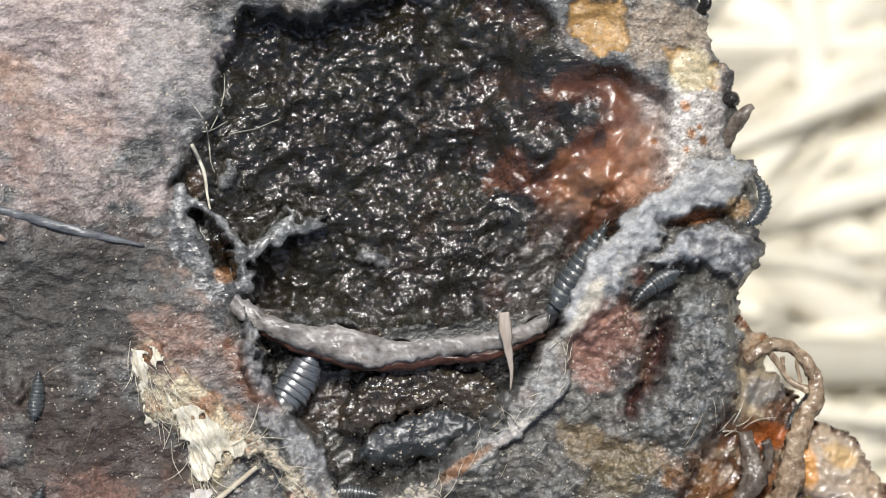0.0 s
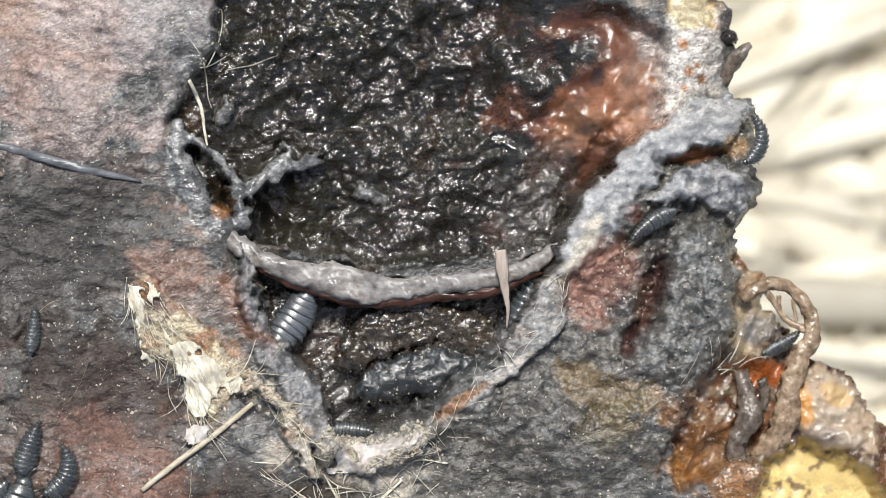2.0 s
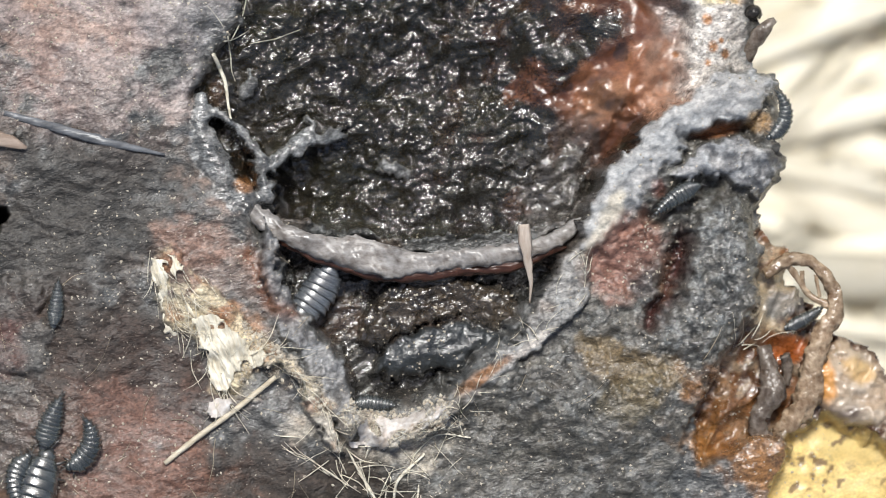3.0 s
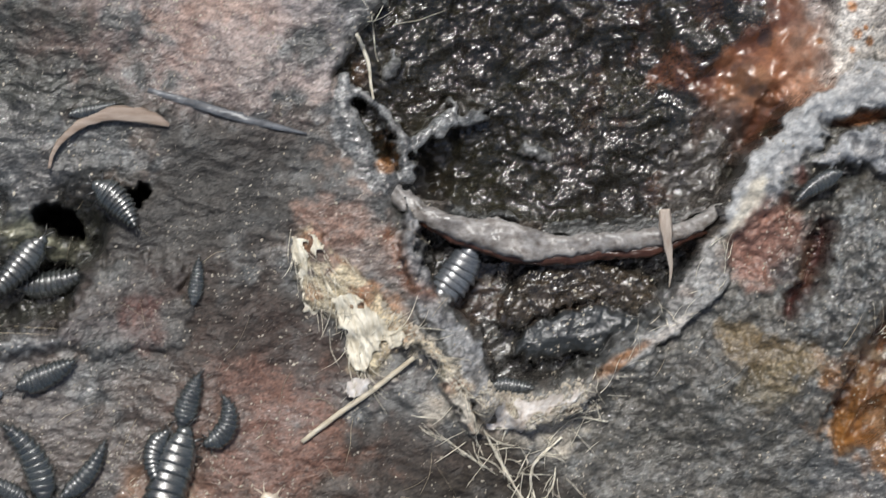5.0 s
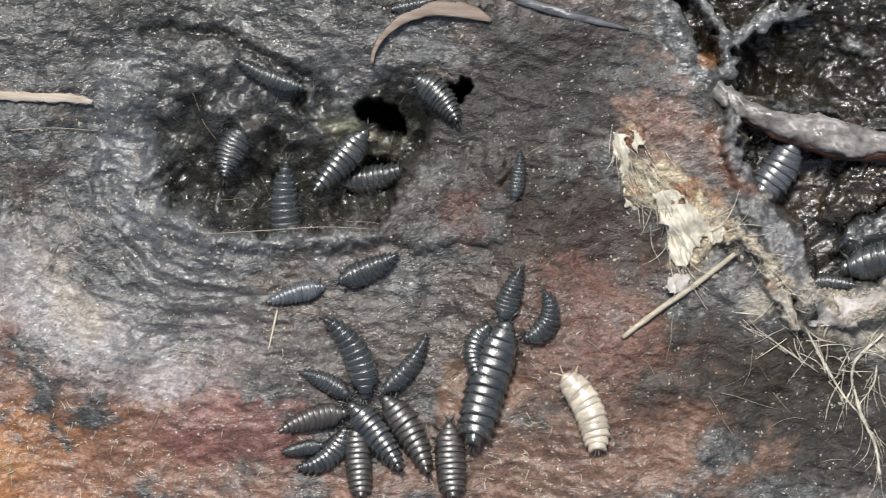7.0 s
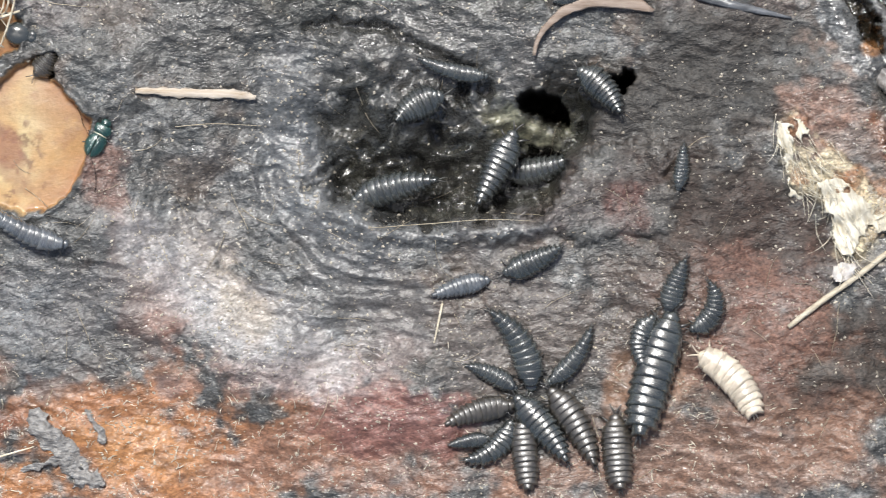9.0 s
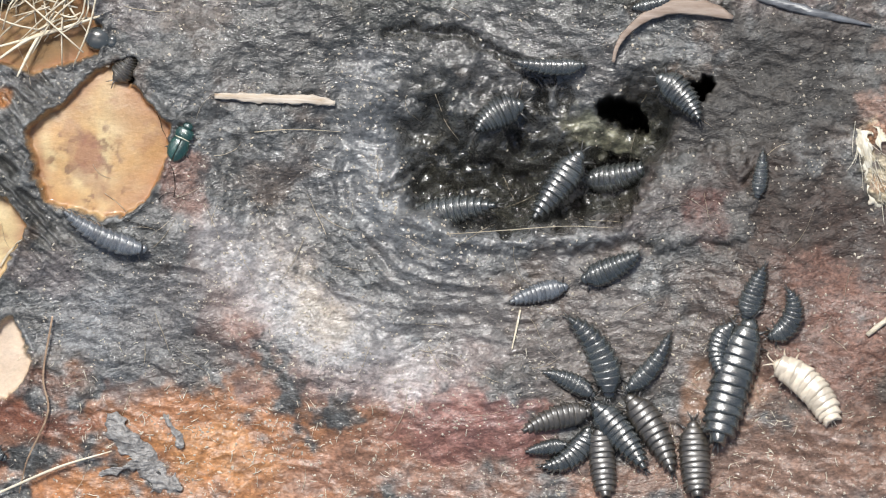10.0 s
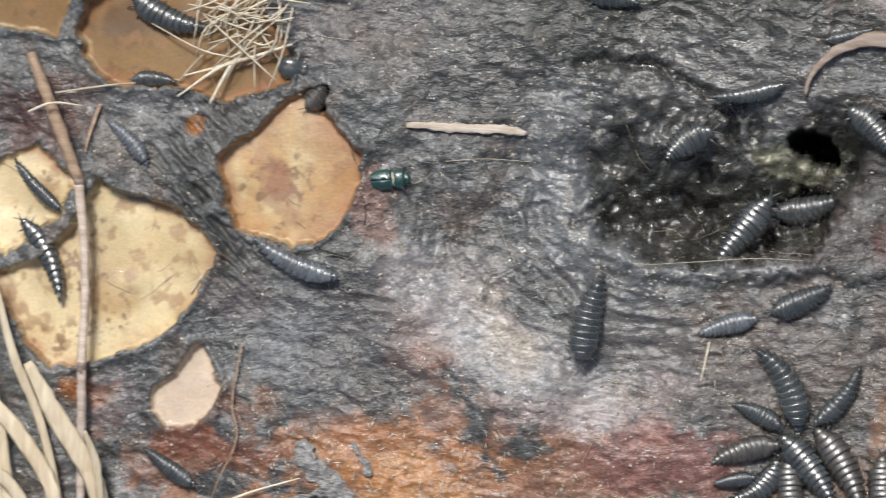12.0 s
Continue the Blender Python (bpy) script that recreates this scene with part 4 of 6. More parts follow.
stain_or_light(0.75 * SLOT, (0.15, 0.058, 0.026), 0.9)
patch([(-42.0, -13.3)][0], 7, 4, -20, (0.19, 0.105, 0.075), 0.6, 0.6, 0.6)
patch([(-36.0, -25.2)][0], 7, 3, -35, (0.30, 0.16, 0.085), 0.75, 0.5, 0.5)
stain_or_light(0.85 * MASK["strip"], (0.56, 0.50, 0.42), 0.5)
stain_or_light(0.5 * MASK["strip"] * step(0.2, 0.45, MOTTLE), (0.34, 0.19, 0.10), 0.6)
stain_or_light(0.75 * MASK["rim"] * step(-0.5, 0.2, RAG + RAG_FINE), (0.44, 0.42, 0.385), 0.5)
stain_or_light(0.45 * MASK["rim"] * step(0.3, 0.6, fbm(GX, GY, 4, 3, 113)), (0.26, 0.17, 0.09))
# amber shreds and fat at the outer edge
stain_or_light(0.9 * MASK["amber"], (0.17, 0.072, 0.026), 0.95)
stain_or_light(0.75 * MASK["amber"] * step(0.0, 0.4, fbm(GX, GY, 5, 3, 107, 2.0, 65)), (0.055, 0.026, 0.014), 0.95)
stain_or_light(0.6 * MASK["amber"] * step(0.1, 0.45, fbm(GX, GY, 4, 3, 108)), (0.34, 0.27, 0.19), 0.85)
patch([(50.8, -22.3)][0], 4.5, 7, 10, (0.42, 0.33, 0.21), 0.75, 0.5, 0.8)
patch([(53.0, -22.7)][0], 4, 2.4, 0, (0.16, 0.155, 0.15), 0.8, 0.4, 0.8)
patch([(53.2, -29.5)][0], 3.2, 2.6, 0, (0.32, 0.085, 0.018), 0.9, 0.4, 0.95)
patch([(54.2, -25.6)][0], 2.4, 2.0, 0, (0.09, 0.035, 0.015), 0.8, 0.4, 0.95)
patch([(43.5, -40.2)][0], 8, 11, 15, (0.19, 0.085, 0.028), 0.7, 0.7, 0.95)
patch([(39.1, -44.0)][0], 5, 5, 0, (0.30, 0.14, 0.04), 0.6, 0.6, 0.9)
patch([(49.4, -47.4)][0], 6, 5, 0, (0.24, 0.115, 0.04), 0.9, 0.4, 0.95)
stain_or_light(0.9 * MASK["veil"], (0.50, 0.40, 0.30), 0.85)
stain_or_light(0.5 * MASK["veil"] * step(0.1, 0.4, MOTTLE), (0.30, 0.20, 0.12), 0.85)
patch([(58.9, -33.8)][0], 1.8, 4.5, 12, (0.62, 0.27, 0.05), 0.85, 0.4, 0.9)
patch([(64.8, -32.8)][0], 3, 2, -30, (0.62, 0.40, 0.16), 0.7, 0.5, 0.9)
stain_or_light(0.8 * np.exp(-(line_distance([(57.2, -37.7), (59.0, -39.6), (61.9, -40.3), (63.9, -39.6)], GX, GY) / 1.4) ** 2), (0.075, 0.05, 0.038), 0.9)
stain_or_light(0.95 * MASK["fat_edge"] * (1 - MASK["veil"]), (0.74, 0.54, 0.20), 0.6)
stain_or_light(0.8 * MASK["fat_edge"] * (1 - MASK["veil"]) * step(0.45, 0.7, fbm(GX, GY, 1.5, 2, 132)) * step(-0.2, 0.3, RAG), (0.10, 0.045, 0.02), 0.7)
# cream shred
stain_or_light(0.75 * MASK["shred"] * step(-0.5, 0.4, RAG + RAG_FINE), (0.52, 0.44, 0.30), 0.45)
stain_or_light(0.6 * MASK["shred"] * step(0.1, 0.4, fbm(GX, GY, 4, 3, 115)), (0.25, 0.12, 0.06))
patch((-35.3, -32.2), 4, 6, 0, (0.55, 0.48, 0.33), 0.7, 0.6, 0.3)
patch((-13.0, -44.9), 16, 3, -8, (0.45, 0.40, 0.33), 0.6, 0.6)
patch((-156.5, -24.9), 5, 7, 0, (0.20, 0.10, 0.07), 0.6, 0.6)
patch((-178.4, -9.3), 10, 7, 0, (0.10, 0.096, 0.092), 0.6, 0.5, 0.7)
# shadow left of the stem under the hide band, painted dark brown
patch([(-209.8, -12.2)][0], 8, 9, 0, (0.10, 0.048, 0.034), 0.85, 0.4, 0.7)
patch([(-195.3, -10.7)][0], 13, 5, -15, (0.12, 0.118, 0.115), 0.5, 0.6, 0.75)
patch([(-175.1, -58.6)][0], 7, 4, 0, (0.17, 0.075, 0.042), 0.6, 0.7, 0.6)
patch([(-197.3, -58.9)][0], 6, 5, 0, (0.15, 0.125, 0.125), 0.7, 0.5, 0.6)
patch([(-203.7, -56.8)][0], 3.5, 3, 0, (0.30, 0.12, 0.035), 0.8, 0.4, 0.6)
patch([(-171.4, -50.1)][0], 9, 6, 0, (0.14, 0.145, 0.15), 0.5, 0.7, 0.6)
patch([(-182.3, -65.1)][0], 14, 2.6, -6, (0.17, 0.062, 0.036), 0.75, 0.5, 0.6)
patch([(-176.2, -40.7)][0], 6, 5, 0, (0.15, 0.125, 0.12), 0.5, 0.6, 0.6)
# fat windows
stain_or_light(0.97 * MASK["fat"], (0.56, 0.42, 0.215), 0.75)
stain_or_light(0.5 * MASK["fat"] * step(0.0, 0.6, fbm(GX, GY, 10, 3, 109)), (0.36, 0.19, 0.055))
stain_or_light(0.7 * MASK["fat"] * step(0.3, 0.7, fbm(GX, GY, 5, 4, 110)), (0.50, 0.37, 0.19))
WINDOW_B_MASK = MASK["fat"] * (1 - step(-1.0, 0.5, outline(WINDOW_B, GX, GY)))
stain_or_light(0.75 * WINDOW_B_MASK * step(-0.5, 0.4, fbm(GX, GY, 12, 3, 119)), (0.74, 0.60, 0.36))
stain_or_light(0.7 * MASK["fat"] * (1 - step(3, 9, line_distance([(-161.8, -14.9), (-157.5, -20.1), (-157.8, -24.7), (-162.2, -29.3)], GX, GY))), (0.33, 0.15, 0.05))
stain_or_light(0.9 * MASK["orange"] * MASK["fat"], (0.19, 0.10, 0.032), 0.4)
patch((-194.4, 4.1), 8, 5, 0, (0.07, 0.035, 0.02), 0.6, 0.5)
WINDOW_A_MASK = MASK["fat"] * (1 - step(-1.0, 0.5, outline(WINDOW_A, GX, GY)))
stain_or_light(0.75 * WINDOW_A_MASK * step(-0.4, 0.5, fbm(GX, GY, 6, 3, 123)), (0.44, 0.24, 0.08))
stain_or_light(0.6 * MASK["fat"] * step(0.2, 0.7, fbm(GX, GY, 2.6, 4, 111)), (0.28, 0.14, 0.06))
stain_or_light(0.75 * MASK["fat"] * step(0.35, 0.65, fbm(GX, GY, 1.4, 3, 120)) * step(-0.4, 0.2, fbm(GX, GY, 7, 2, 121)), (0.15, 0.07, 0.03))
stain_or_light(0.5 * WINDOW_A_MASK * np.exp(-((outline(WINDOW_A, GX, GY) + 0.6 * RAG) / 4.0) ** 2) * step(-0.5, 0.3, fbm(GX, GY, 5, 3, 135)), (0.36, 0.165, 0.055))
patch((-171.6, -22.4), 2.2, 4, 20, (0.26, 0.12, 0.06), 0.5, 1.2)
for k in (WINDOW_A, WINDOW_B, WINDOW_D):
    rim = outline(k, GX, GY)
    stain_or_light(0.8 * MASK["fat"] * np.exp(-(rim / 1.6) ** 2) * step(-0.6, 0.3, RAG), (0.30, 0.13, 0.05))
SLICK = SLOPE
stain_or_light(0.9 * MASK["fat"] * (1 - step(-0.5, 1.0, outline(WINDOW_C, GX, GY))), (0.60, 0.47, 0.36))
# darker core of the painted shadow left of the stem
patch((-213.4, -10.9), 7, 6, 0, (0.06, 0.03, 0.025), 0.8, 0.5, 0.7)
patch([(-184.9, -14.0)][0], 1.7, 1.7, 0, (0.28, 0.12, 0.04), 0.95, 0.25, 0.7)
patch([(-170.5, -21.5)][0], 1.8, 2.8, -15, (0.24, 0.09, 0.04), 0.6, 0.8)
patch([(-193.8, -25.0)][0], 3.4, 1.6, -15, (0.12, 0.115, 0.11), 0.8, 0.6, 0.7)
patch((-202.6, -57.0), 6, 3, -10, (0.22, 0.08, 0.03), 0.7, 0.5)
SMOOTH = np.clip(0.65 * EVEN * (1 - MASK["eye"]) * (1 - 0.3 * MASK["dent"]) * (1 - MASK["fat"]) + 0.75 * SLICK + 0.6 * MASK["roll"] + 0.5 * MASK["tip"] + 0.3 * MASK["wall"] + 0.5 * MASK["cushion"] + 0.3 * MASK["pit_fold"] + 0.2 * MASK["membrane"] + 0.4 * MASK["strip"] + 0.6 * MASK["veil"] + 0.35 * MASK["amber"] + 0.93 * MASK["fat"] + 0.7 * MASK["fat_edge"] + 0.5 * MASK["pale"], 0, 0.95)


def build_hide():
    keep = (MASK["out"] < 3.2) & (MASK["gap"] > -0.35)
    index = -np.ones(GX.shape, int)
    index[keep] = np.arange(keep.sum())
    a, b, c, d = index[:-1, :-1], index[:-1, 1:], index[1:, 1:], index[1:, :-1]
    whole = (a >= 0) & (b >= 0) & (c >= 0) & (d >= 0)
    faces = np.stack([a[whole], b[whole], c[whole], d[whole]], 1)
    mesh = bpy.data.meshes.new("hide")
    verts = np.stack([GX[keep], GY[keep], Z[keep]], 1) * MM
    mesh.vertices.add(len(verts))
    mesh.vertices.foreach_set("co", verts.ravel())
    mesh.loops.add(faces.size)
    mesh.loops.foreach_set("vertex_index", faces.ravel())
    mesh.polygons.add(len(faces))
    mesh.polygons.foreach_set("loop_start", np.arange(0, faces.size, 4))
    mesh.update(calc_edges=True)
    mesh.polygons.foreach_set("use_smooth", np.ones(len(faces), bool))
    col = mesh.attributes.new("pigment_and_light", "FLOAT_COLOR", "POINT")
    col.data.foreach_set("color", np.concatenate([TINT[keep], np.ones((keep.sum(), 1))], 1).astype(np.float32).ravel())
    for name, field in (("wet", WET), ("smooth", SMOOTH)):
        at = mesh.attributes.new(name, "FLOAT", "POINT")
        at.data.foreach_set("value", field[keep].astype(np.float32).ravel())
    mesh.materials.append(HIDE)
    return mesh


carcass = tagged(new("carcass"), "rotting animal carcass with wet grey torn hide lying on straw", "carcass")
carcass.location = (-0.07, -0.03, -0.2)


def part(name, data, material, parent, label=""):
    """One mesh object under a thing or a part, in world millimetres where the mesh is."""
    if isinstance(data, bmesh.types.BMesh):
        mesh = bpy.data.meshes.new(name)
        data.to_mesh(mesh)
        data.free()
        mesh.polygons.foreach_set("use_smooth", np.ones(len(mesh.polygons), bool))
    else:
        mesh = data
    if material and not mesh.materials:
        mesh.materials.append(material)
    ob = new(name, mesh)
    if parent:
        ob.parent = parent
    if label:
        tagged(ob, label)
    return ob


hide = part("hide", build_hide(), None, carcass, "wet wrinkled grey and raw orange hide with holes")
hide.location = (0.07, 0.03, 0.2)


# ---------------------------------------------------------------- ground and litter
def build_ground():
    bm = bmesh.new()
    bmesh.ops.create_grid(bm, x_segments=60, y_segments=60, size=0.5)
    for v in bm.verts:
        x, y = v.co.x, v.co.y
        v.co.z = -0.203 + 0.006 * noise.noise((x * 12, y * 12, 0)) * (1 - min(1, max(abs(x), abs(y)) / 0.5) ** 8)
        k = max(abs(x), abs(y))
        if k > 0.45:
            v.co.x, v.co.y = x * 120, y * 120
    return bm


ground = tagged(part("ground", build_ground(), SOIL, None), "pale straw-littered soil under the carcass", "ground", kind="structure")


def blade(bm, base, tip, width, droop=0.0, twist=0.0, segs=7, thick=0.35, taper=0.15):
    """A flat stalk with thickness, in millimetres, from base to tip."""
    a, b = Vector(base), Vector(tip)
    run = b - a
    side = run.cross(Vector((0, 0, 1)))
    side = side.normalized() if side.length > 1e-6 else Vector((1, 0, 0))
    rings = []
    for i in range(segs + 1):
        t = i / segs
        c = a + run * t + Vector((0, 0, droop * 4 * t * (1 - t)))
        turned = Matrix.Rotation(twist * t, 3, run.normalized()) @ side
        up = turned.cross(run).normalized() * -1
        w = width * (1 - (1 - taper) * t ** 2) / 2
        rings.append([bm.verts.new((c + turned * w * p + up * w * thick * q) * MM) for p, q in ((-1, 0), (-0.4, 1), (0.4, 1), (1, 0), (0.4, -1), (-0.4, -1))])
    for r, s in zip(rings, rings[1:]):
        for k in range(6):
            bm.faces.new((r[k], r[(k + 1) % 6], s[(k + 1) % 6], s[k]))
    bm.faces.new(rings[0][::-1])
    bm.faces.new(rings[-1])


def build_litter():
    rng = random.Random(4)
    bm = bmesh.new()
    for i in range(2050):
        x, y = rng.uniform(-450, 330), rng.uniform(-260, 240)
        if i > 1400:
            x, y = rng.uniform(40, 200), rng.uniform(-150, 130)
        a = rng.gauss(0.35, 0.8)
        long = rng.uniform(40, 150)
        z = -200 + rng.uniform(0, 14)
        dx, dy = math.cos(a) * long / 2, math.sin(a) * long / 2
        if -250 < x - dx and x + dx < 30 and -105 < y < 62 or -225 < x < 10 and -90 < y < 45:
            continue
        blade(bm, (x - dx, y - dy, z), (x + dx, y + dy, z + rng.uniform(-8, 8)), rng.choice((3, 5, 7, 10, 14)), rng.uniform(0, 8), rng.uniform(-1, 1), 4)
    return bm


litter = tagged(part("straw_litter", build_litter(), LITTER, None), "pale dry straw scattered over the ground", "straw", kind="stuff")


# ---------------------------------------------------------------- swept forms
def smooth_path(points, n):
    """Catmull-Rom through points."""
    p = [Vector(q) for q in points]
    p = [p[0] * 2 - p[1], *p, p[-1] * 2 - p[-2]]
    out = []
    for i in range(n):
        u = i / (n - 1) * (len(p) - 3)
        k = min(int(u), len(p) - 4)
        t = u - k
        a, b, c, d = p[k:k + 4]
        out.append(0.5 * (2 * b + (c - a) * t + (2 * a - 5 * b + 4 * c - d) * t * t + (3 * b - a - 3 * c + d) * t ** 3))
    return out


def strand(bm, points, radii, n=20, sides=8, flat=1.0, rough=0.15, seed=0):
    """A tube of uneven thickness along a path, in millimetres."""
    path = smooth_path(points, n)
    rr = smooth_path([(r, 0, 0) for r in radii], n) if len(radii) > 1 else [Vector((radii[0], 0, 0))] * n
    rings = []
    for i, c in enumerate(path):
        t = (path[min(i + 1, n - 1)] - path[max(i - 1, 0)]).normalized()
        side = t.cross(Vector((0, 0, 1)))
        side = side.normalized() if side.length > 1e-5 else Vector((1, 0, 0))
        up = side.cross(t).normalized()
        r = max(rr[i].x, 0.02)
        ring = []
        for k in range(sides):
            a = 2 * math.pi * k / sides
            w = 1 + rough * noise.noise((c.x * 0.7 + seed, c.y * 0.7 + 3 * math.cos(a), 2 * math.sin(a)))
            ring.append(bm.verts.new((c + (side * math.cos(a) + up * math.sin(a) * flat) * r * w) * MM))
        rings.append(ring)
    for r, s in zip(rings, rings[1:]):
        for k in range(sides):
            bm.faces.new((r[k], r[(k + 1) % sides], s[(k + 1) % sides], s[k]))
    bm.faces.new(rings[0][::-1])
    bm.faces.new(rings[-1])


def tissue(name, material, runs, label, n=28, sides=10, flat=1.0, rough=0.35):
    """A part of the carcass made of strands: (points with heights, radii)."""
    bm = bmesh.new()
    for i, (points, radii) in enumerate(runs):
        strand(bm, points, radii, n, sides, flat, rough, i * 7.0)
    ob = part(name, bm, material, carcass, label)
    ob.location = (0.07, 0.03, 0.2)
    return ob


def lifted(points, zs):
    if not isinstance(zs, (list, tuple)):
        zs = [zs] * len(points)
    return [(x, y, z) for (x, y), z in zip(points, zs)]


def draped(points, up):
    line = [(p.x, p.y) for p in smooth_path([(x, y, 0) for x, y in points], 24)]
    top = [max(height(x, y) for x, y in line[max(0, i - 2):i + 3]) for i in range(24)]
    return [(x, y, sum(top[max(0, i - 2):i + 3]) / len(top[max(0, i - 2):i + 3]) + up) for i, (x, y) in enumerate(line)]


# ---------------------------------------------------------------- larvae
def shield(front, rear, sides=20, rings=9):
    """A unit body ring along +y, 1 long and 1 wide: a plate that rises to a lipped rear edge with lateral points."""
    bm = bmesh.new()
    rows = []
    for i in range(rings + 1):
        t = i / rings
        w = (front + (rear - front) * t ** 0.7) * (1 - 0.16 * max(0.0, (t - 0.86) / 0.14) ** 2)
        rise = 0.84 + 0.15 * t ** 0.9 + 0.05 * math.sin(math.pi * t) - 0.20 * max(0.0, (t - 0.82) / 0.18) ** 2
        ring = []
        for k in range(sides):
            a = 2 * math.pi * k / sides
            cx, cz = math.cos(a), math.sin(a)
            px = math.copysign(abs(cx) ** 0.85, cx) * 0.5 * w
            pz = 0.36 * cz ** 0.85 * rise if cz > 0 else cz * 0.26 * rise
            point = t ** 3 * abs(cx) ** 10
            ring.append(bm.verts.new((px * (1 + 0.15 * point), 0.5 - t * 1.08 - 0.26 * point + 0.10 * cz * cz * (1 - t), pz)))
        rows.append(ring)
    for r, s in zip(rows, rows[1:]):
        for k in range(sides):
            bm.faces.new((r[k], s[k], s[(k + 1) % sides], r[(k + 1) % sides]))
    for ring, y, order in ((rows[0], 0.5, 1), (rows[-1], -0.5, -1)):
        mid = bm.verts.new((0, y, 0.03))
        for k in range(sides):
            f = (ring[k], ring[(k + 1) % sides], mid)
            bm.faces.new(f if order > 0 else f[::-1])
    mesh = bpy.data.meshes.new("shield")
    bm.to_mesh(mesh)
    bm.free()
    mesh.polygons.foreach_set("use_smooth", np.ones(len(mesh.polygons), bool))
    return mesh


def tube_mesh(name, points, radii, n=6, sides=6):
    bm = bmesh.new()
    strand(bm, points, radii, n, sides, 1.0, 0.0)
    mesh = bpy.data.meshes.new(name)
    bm.to_mesh(mesh)
    bm.free()
    mesh.polygons.foreach_set("use_smooth", np.ones(len(mesh.polygons), bool))
    return mesh


MESHES = {}


def shared(key, make, material):
    """One mesh for all alike pieces of a material."""
    full = (key, material.name)
    if full not in MESHES:
        m = make()
        m.materials.append(material)
        MESHES[full] = m
    return MESHES[full]


def head_mesh():
    bm = bmesh.new()
    bmesh.ops.create_uvsphere(bm, u_segments=14, v_segments=8, radius=0.5)
    for v in bm.verts:
        v.co = Vector((v.co.x * 0.95, v.co.y * 0.8, v.co.z * 0.6))
        if v.co.y > 0.2:
            v.co.x *= 0.75
    mesh = bpy.data.meshes.new("head")
    bm.to_mesh(mesh)
    bm.free()
    mesh.polygons.foreach_set("use_smooth", np.ones(len(mesh.polygons), bool))
    return mesh


PROFILE = (0.76, 0.93, 1.0, 1.0, 0.98, 0.94, 0.88, 0.81, 0.72, 0.61, 0.48, 0.34)
BLUNT = (0.80, 0.93, 0.98, 1.0, 1.0, 1.0, 0.99, 0.97, 0.94, 0.88, 0.78, 0.58)


def larva(head, tail, width, bend=0.0, label="black segmented carrion beetle larva on the hide", shell=None, skin=None, lift=0.0, tilt=0.0, legs=True, group="carrion beetle larvae", profile=PROFILE):
    """A larva from its head to its tail (millimetres), bent by that many degrees. Its origin lies on the hide under its middle."""
    shell, skin = shell or BLACK, skin or SKIN
    hx, hy = head
    tx, ty = tail
    cx, cy = (hx + tx) / 2, (hy + ty) / 2
    long = math.hypot(hx - tx, hy - ty)
    yaw = math.atan2(hy - ty, hx - tx) - math.pi / 2
    z = max(smooth_height(cx, cy), 0.5 * (smooth_height(hx, hy) + smooth_height(tx, ty))) + lift
    thing = tagged(new("larva"), label, "larva", group)
    thing.matrix_world = pose(cx * MM, cy * MM, z * MM, tilt, 0, math.degrees(yaw))
    th = radians(bend)
    arc = long if abs(th) < 0.02 else long * (th / 2) / math.sin(th / 2)

    def at(u):
        """Place and heading at u from tail (0) to head (1), in the larva's own plane."""
        if abs(th) < 0.02:
            return 0.0, (u - 0.5) * long, 0.0
        r = arc / th
        a = (u - 0.5) * th
        return r * (1 - math.cos(a)) - r * (1 - math.cos(th / 2)), r * math.sin(a), -a

    count = len(profile)
    seg = arc * 0.90 / count
    for i, w in enumerate(profile):
        u = 0.92 - (i + 0.5) / count * 0.90
        x, y, a = at(u)
        wide = width * w
        kind = "front" if i == 0 else "tail" if i == count - 1 else "body"
        shape = {"front": (0.70, 1.0), "tail": (0.95, 0.62), "body": (0.93, 1.02)}[kind]
        if shell is PALE:
            shape = (0.97, 1.0)
        ob = new("tergite", shared("tergite_" + kind, lambda: shield(*shape), shell))
        ob.parent = thing
        sway = math.sin(i * 2.4 + cx)
        ob.matrix_basis = Matrix.LocRotScale(Vector((x, y, width * (0.26 + 0.015 * sway))) * MM, Euler((radians(-4 - 2 * sway), radians(3 * math.sin(i * 1.7 + cy)), a + radians(3) * sway)), Vector((wide * (1 + 0.025 * math.sin(i * 3.1 + cy)), seg * (1.9 if shell is PALE else 1.16), width * (0.55 + 0.45 * w))) * MM)
    x, y, a = at(0.955)
    skull = new("head", shared("head", head_mesh, shell))
    skull.parent = thing
    skull.matrix_basis = Matrix.LocRotScale(Vector((x, y, width * 0.18)) * MM, Euler((radians(-15), 0, a)), Vector((width * 0.5, width * 0.5, width * 0.5)) * MM)
    for s in (-1, 1):
        ob = new("antenna", shared("antenna", lambda: tube_mesh("antenna", [(0, 0, 0), (80, 220, 60), (200, 420, 40)], [32, 26, 12]), skin))
        ob.parent = skull
        x, y, a = at(0.985)
        ob.matrix_basis = skull.matrix_basis.inverted() @ Matrix.LocRotScale(Vector((x, y, width * 0.2)) * MM, Euler((0, 0, a)), Vector((s * width, width, width)) * MM)
        ob = new("cercus", shared("cercus", lambda: tube_mesh("cercus", [(0, 0, 0), (60, -180, 40), (90, -360, 30)], [50, 36, 10]), skin))
        ob.parent = thing
        x, y, a = at(0.02)
        ob.matrix_basis = Matrix.LocRotScale(Vector((x, y, width * 0.16)) * MM, Euler((0, 0, a)), Vector((s * width * 0.8, width * 0.9, width)) * MM)
        if legs:
            for u, sw in ((0.86, 25), (0.79, 0), (0.71, -25)):
                x, y, a = at(u)
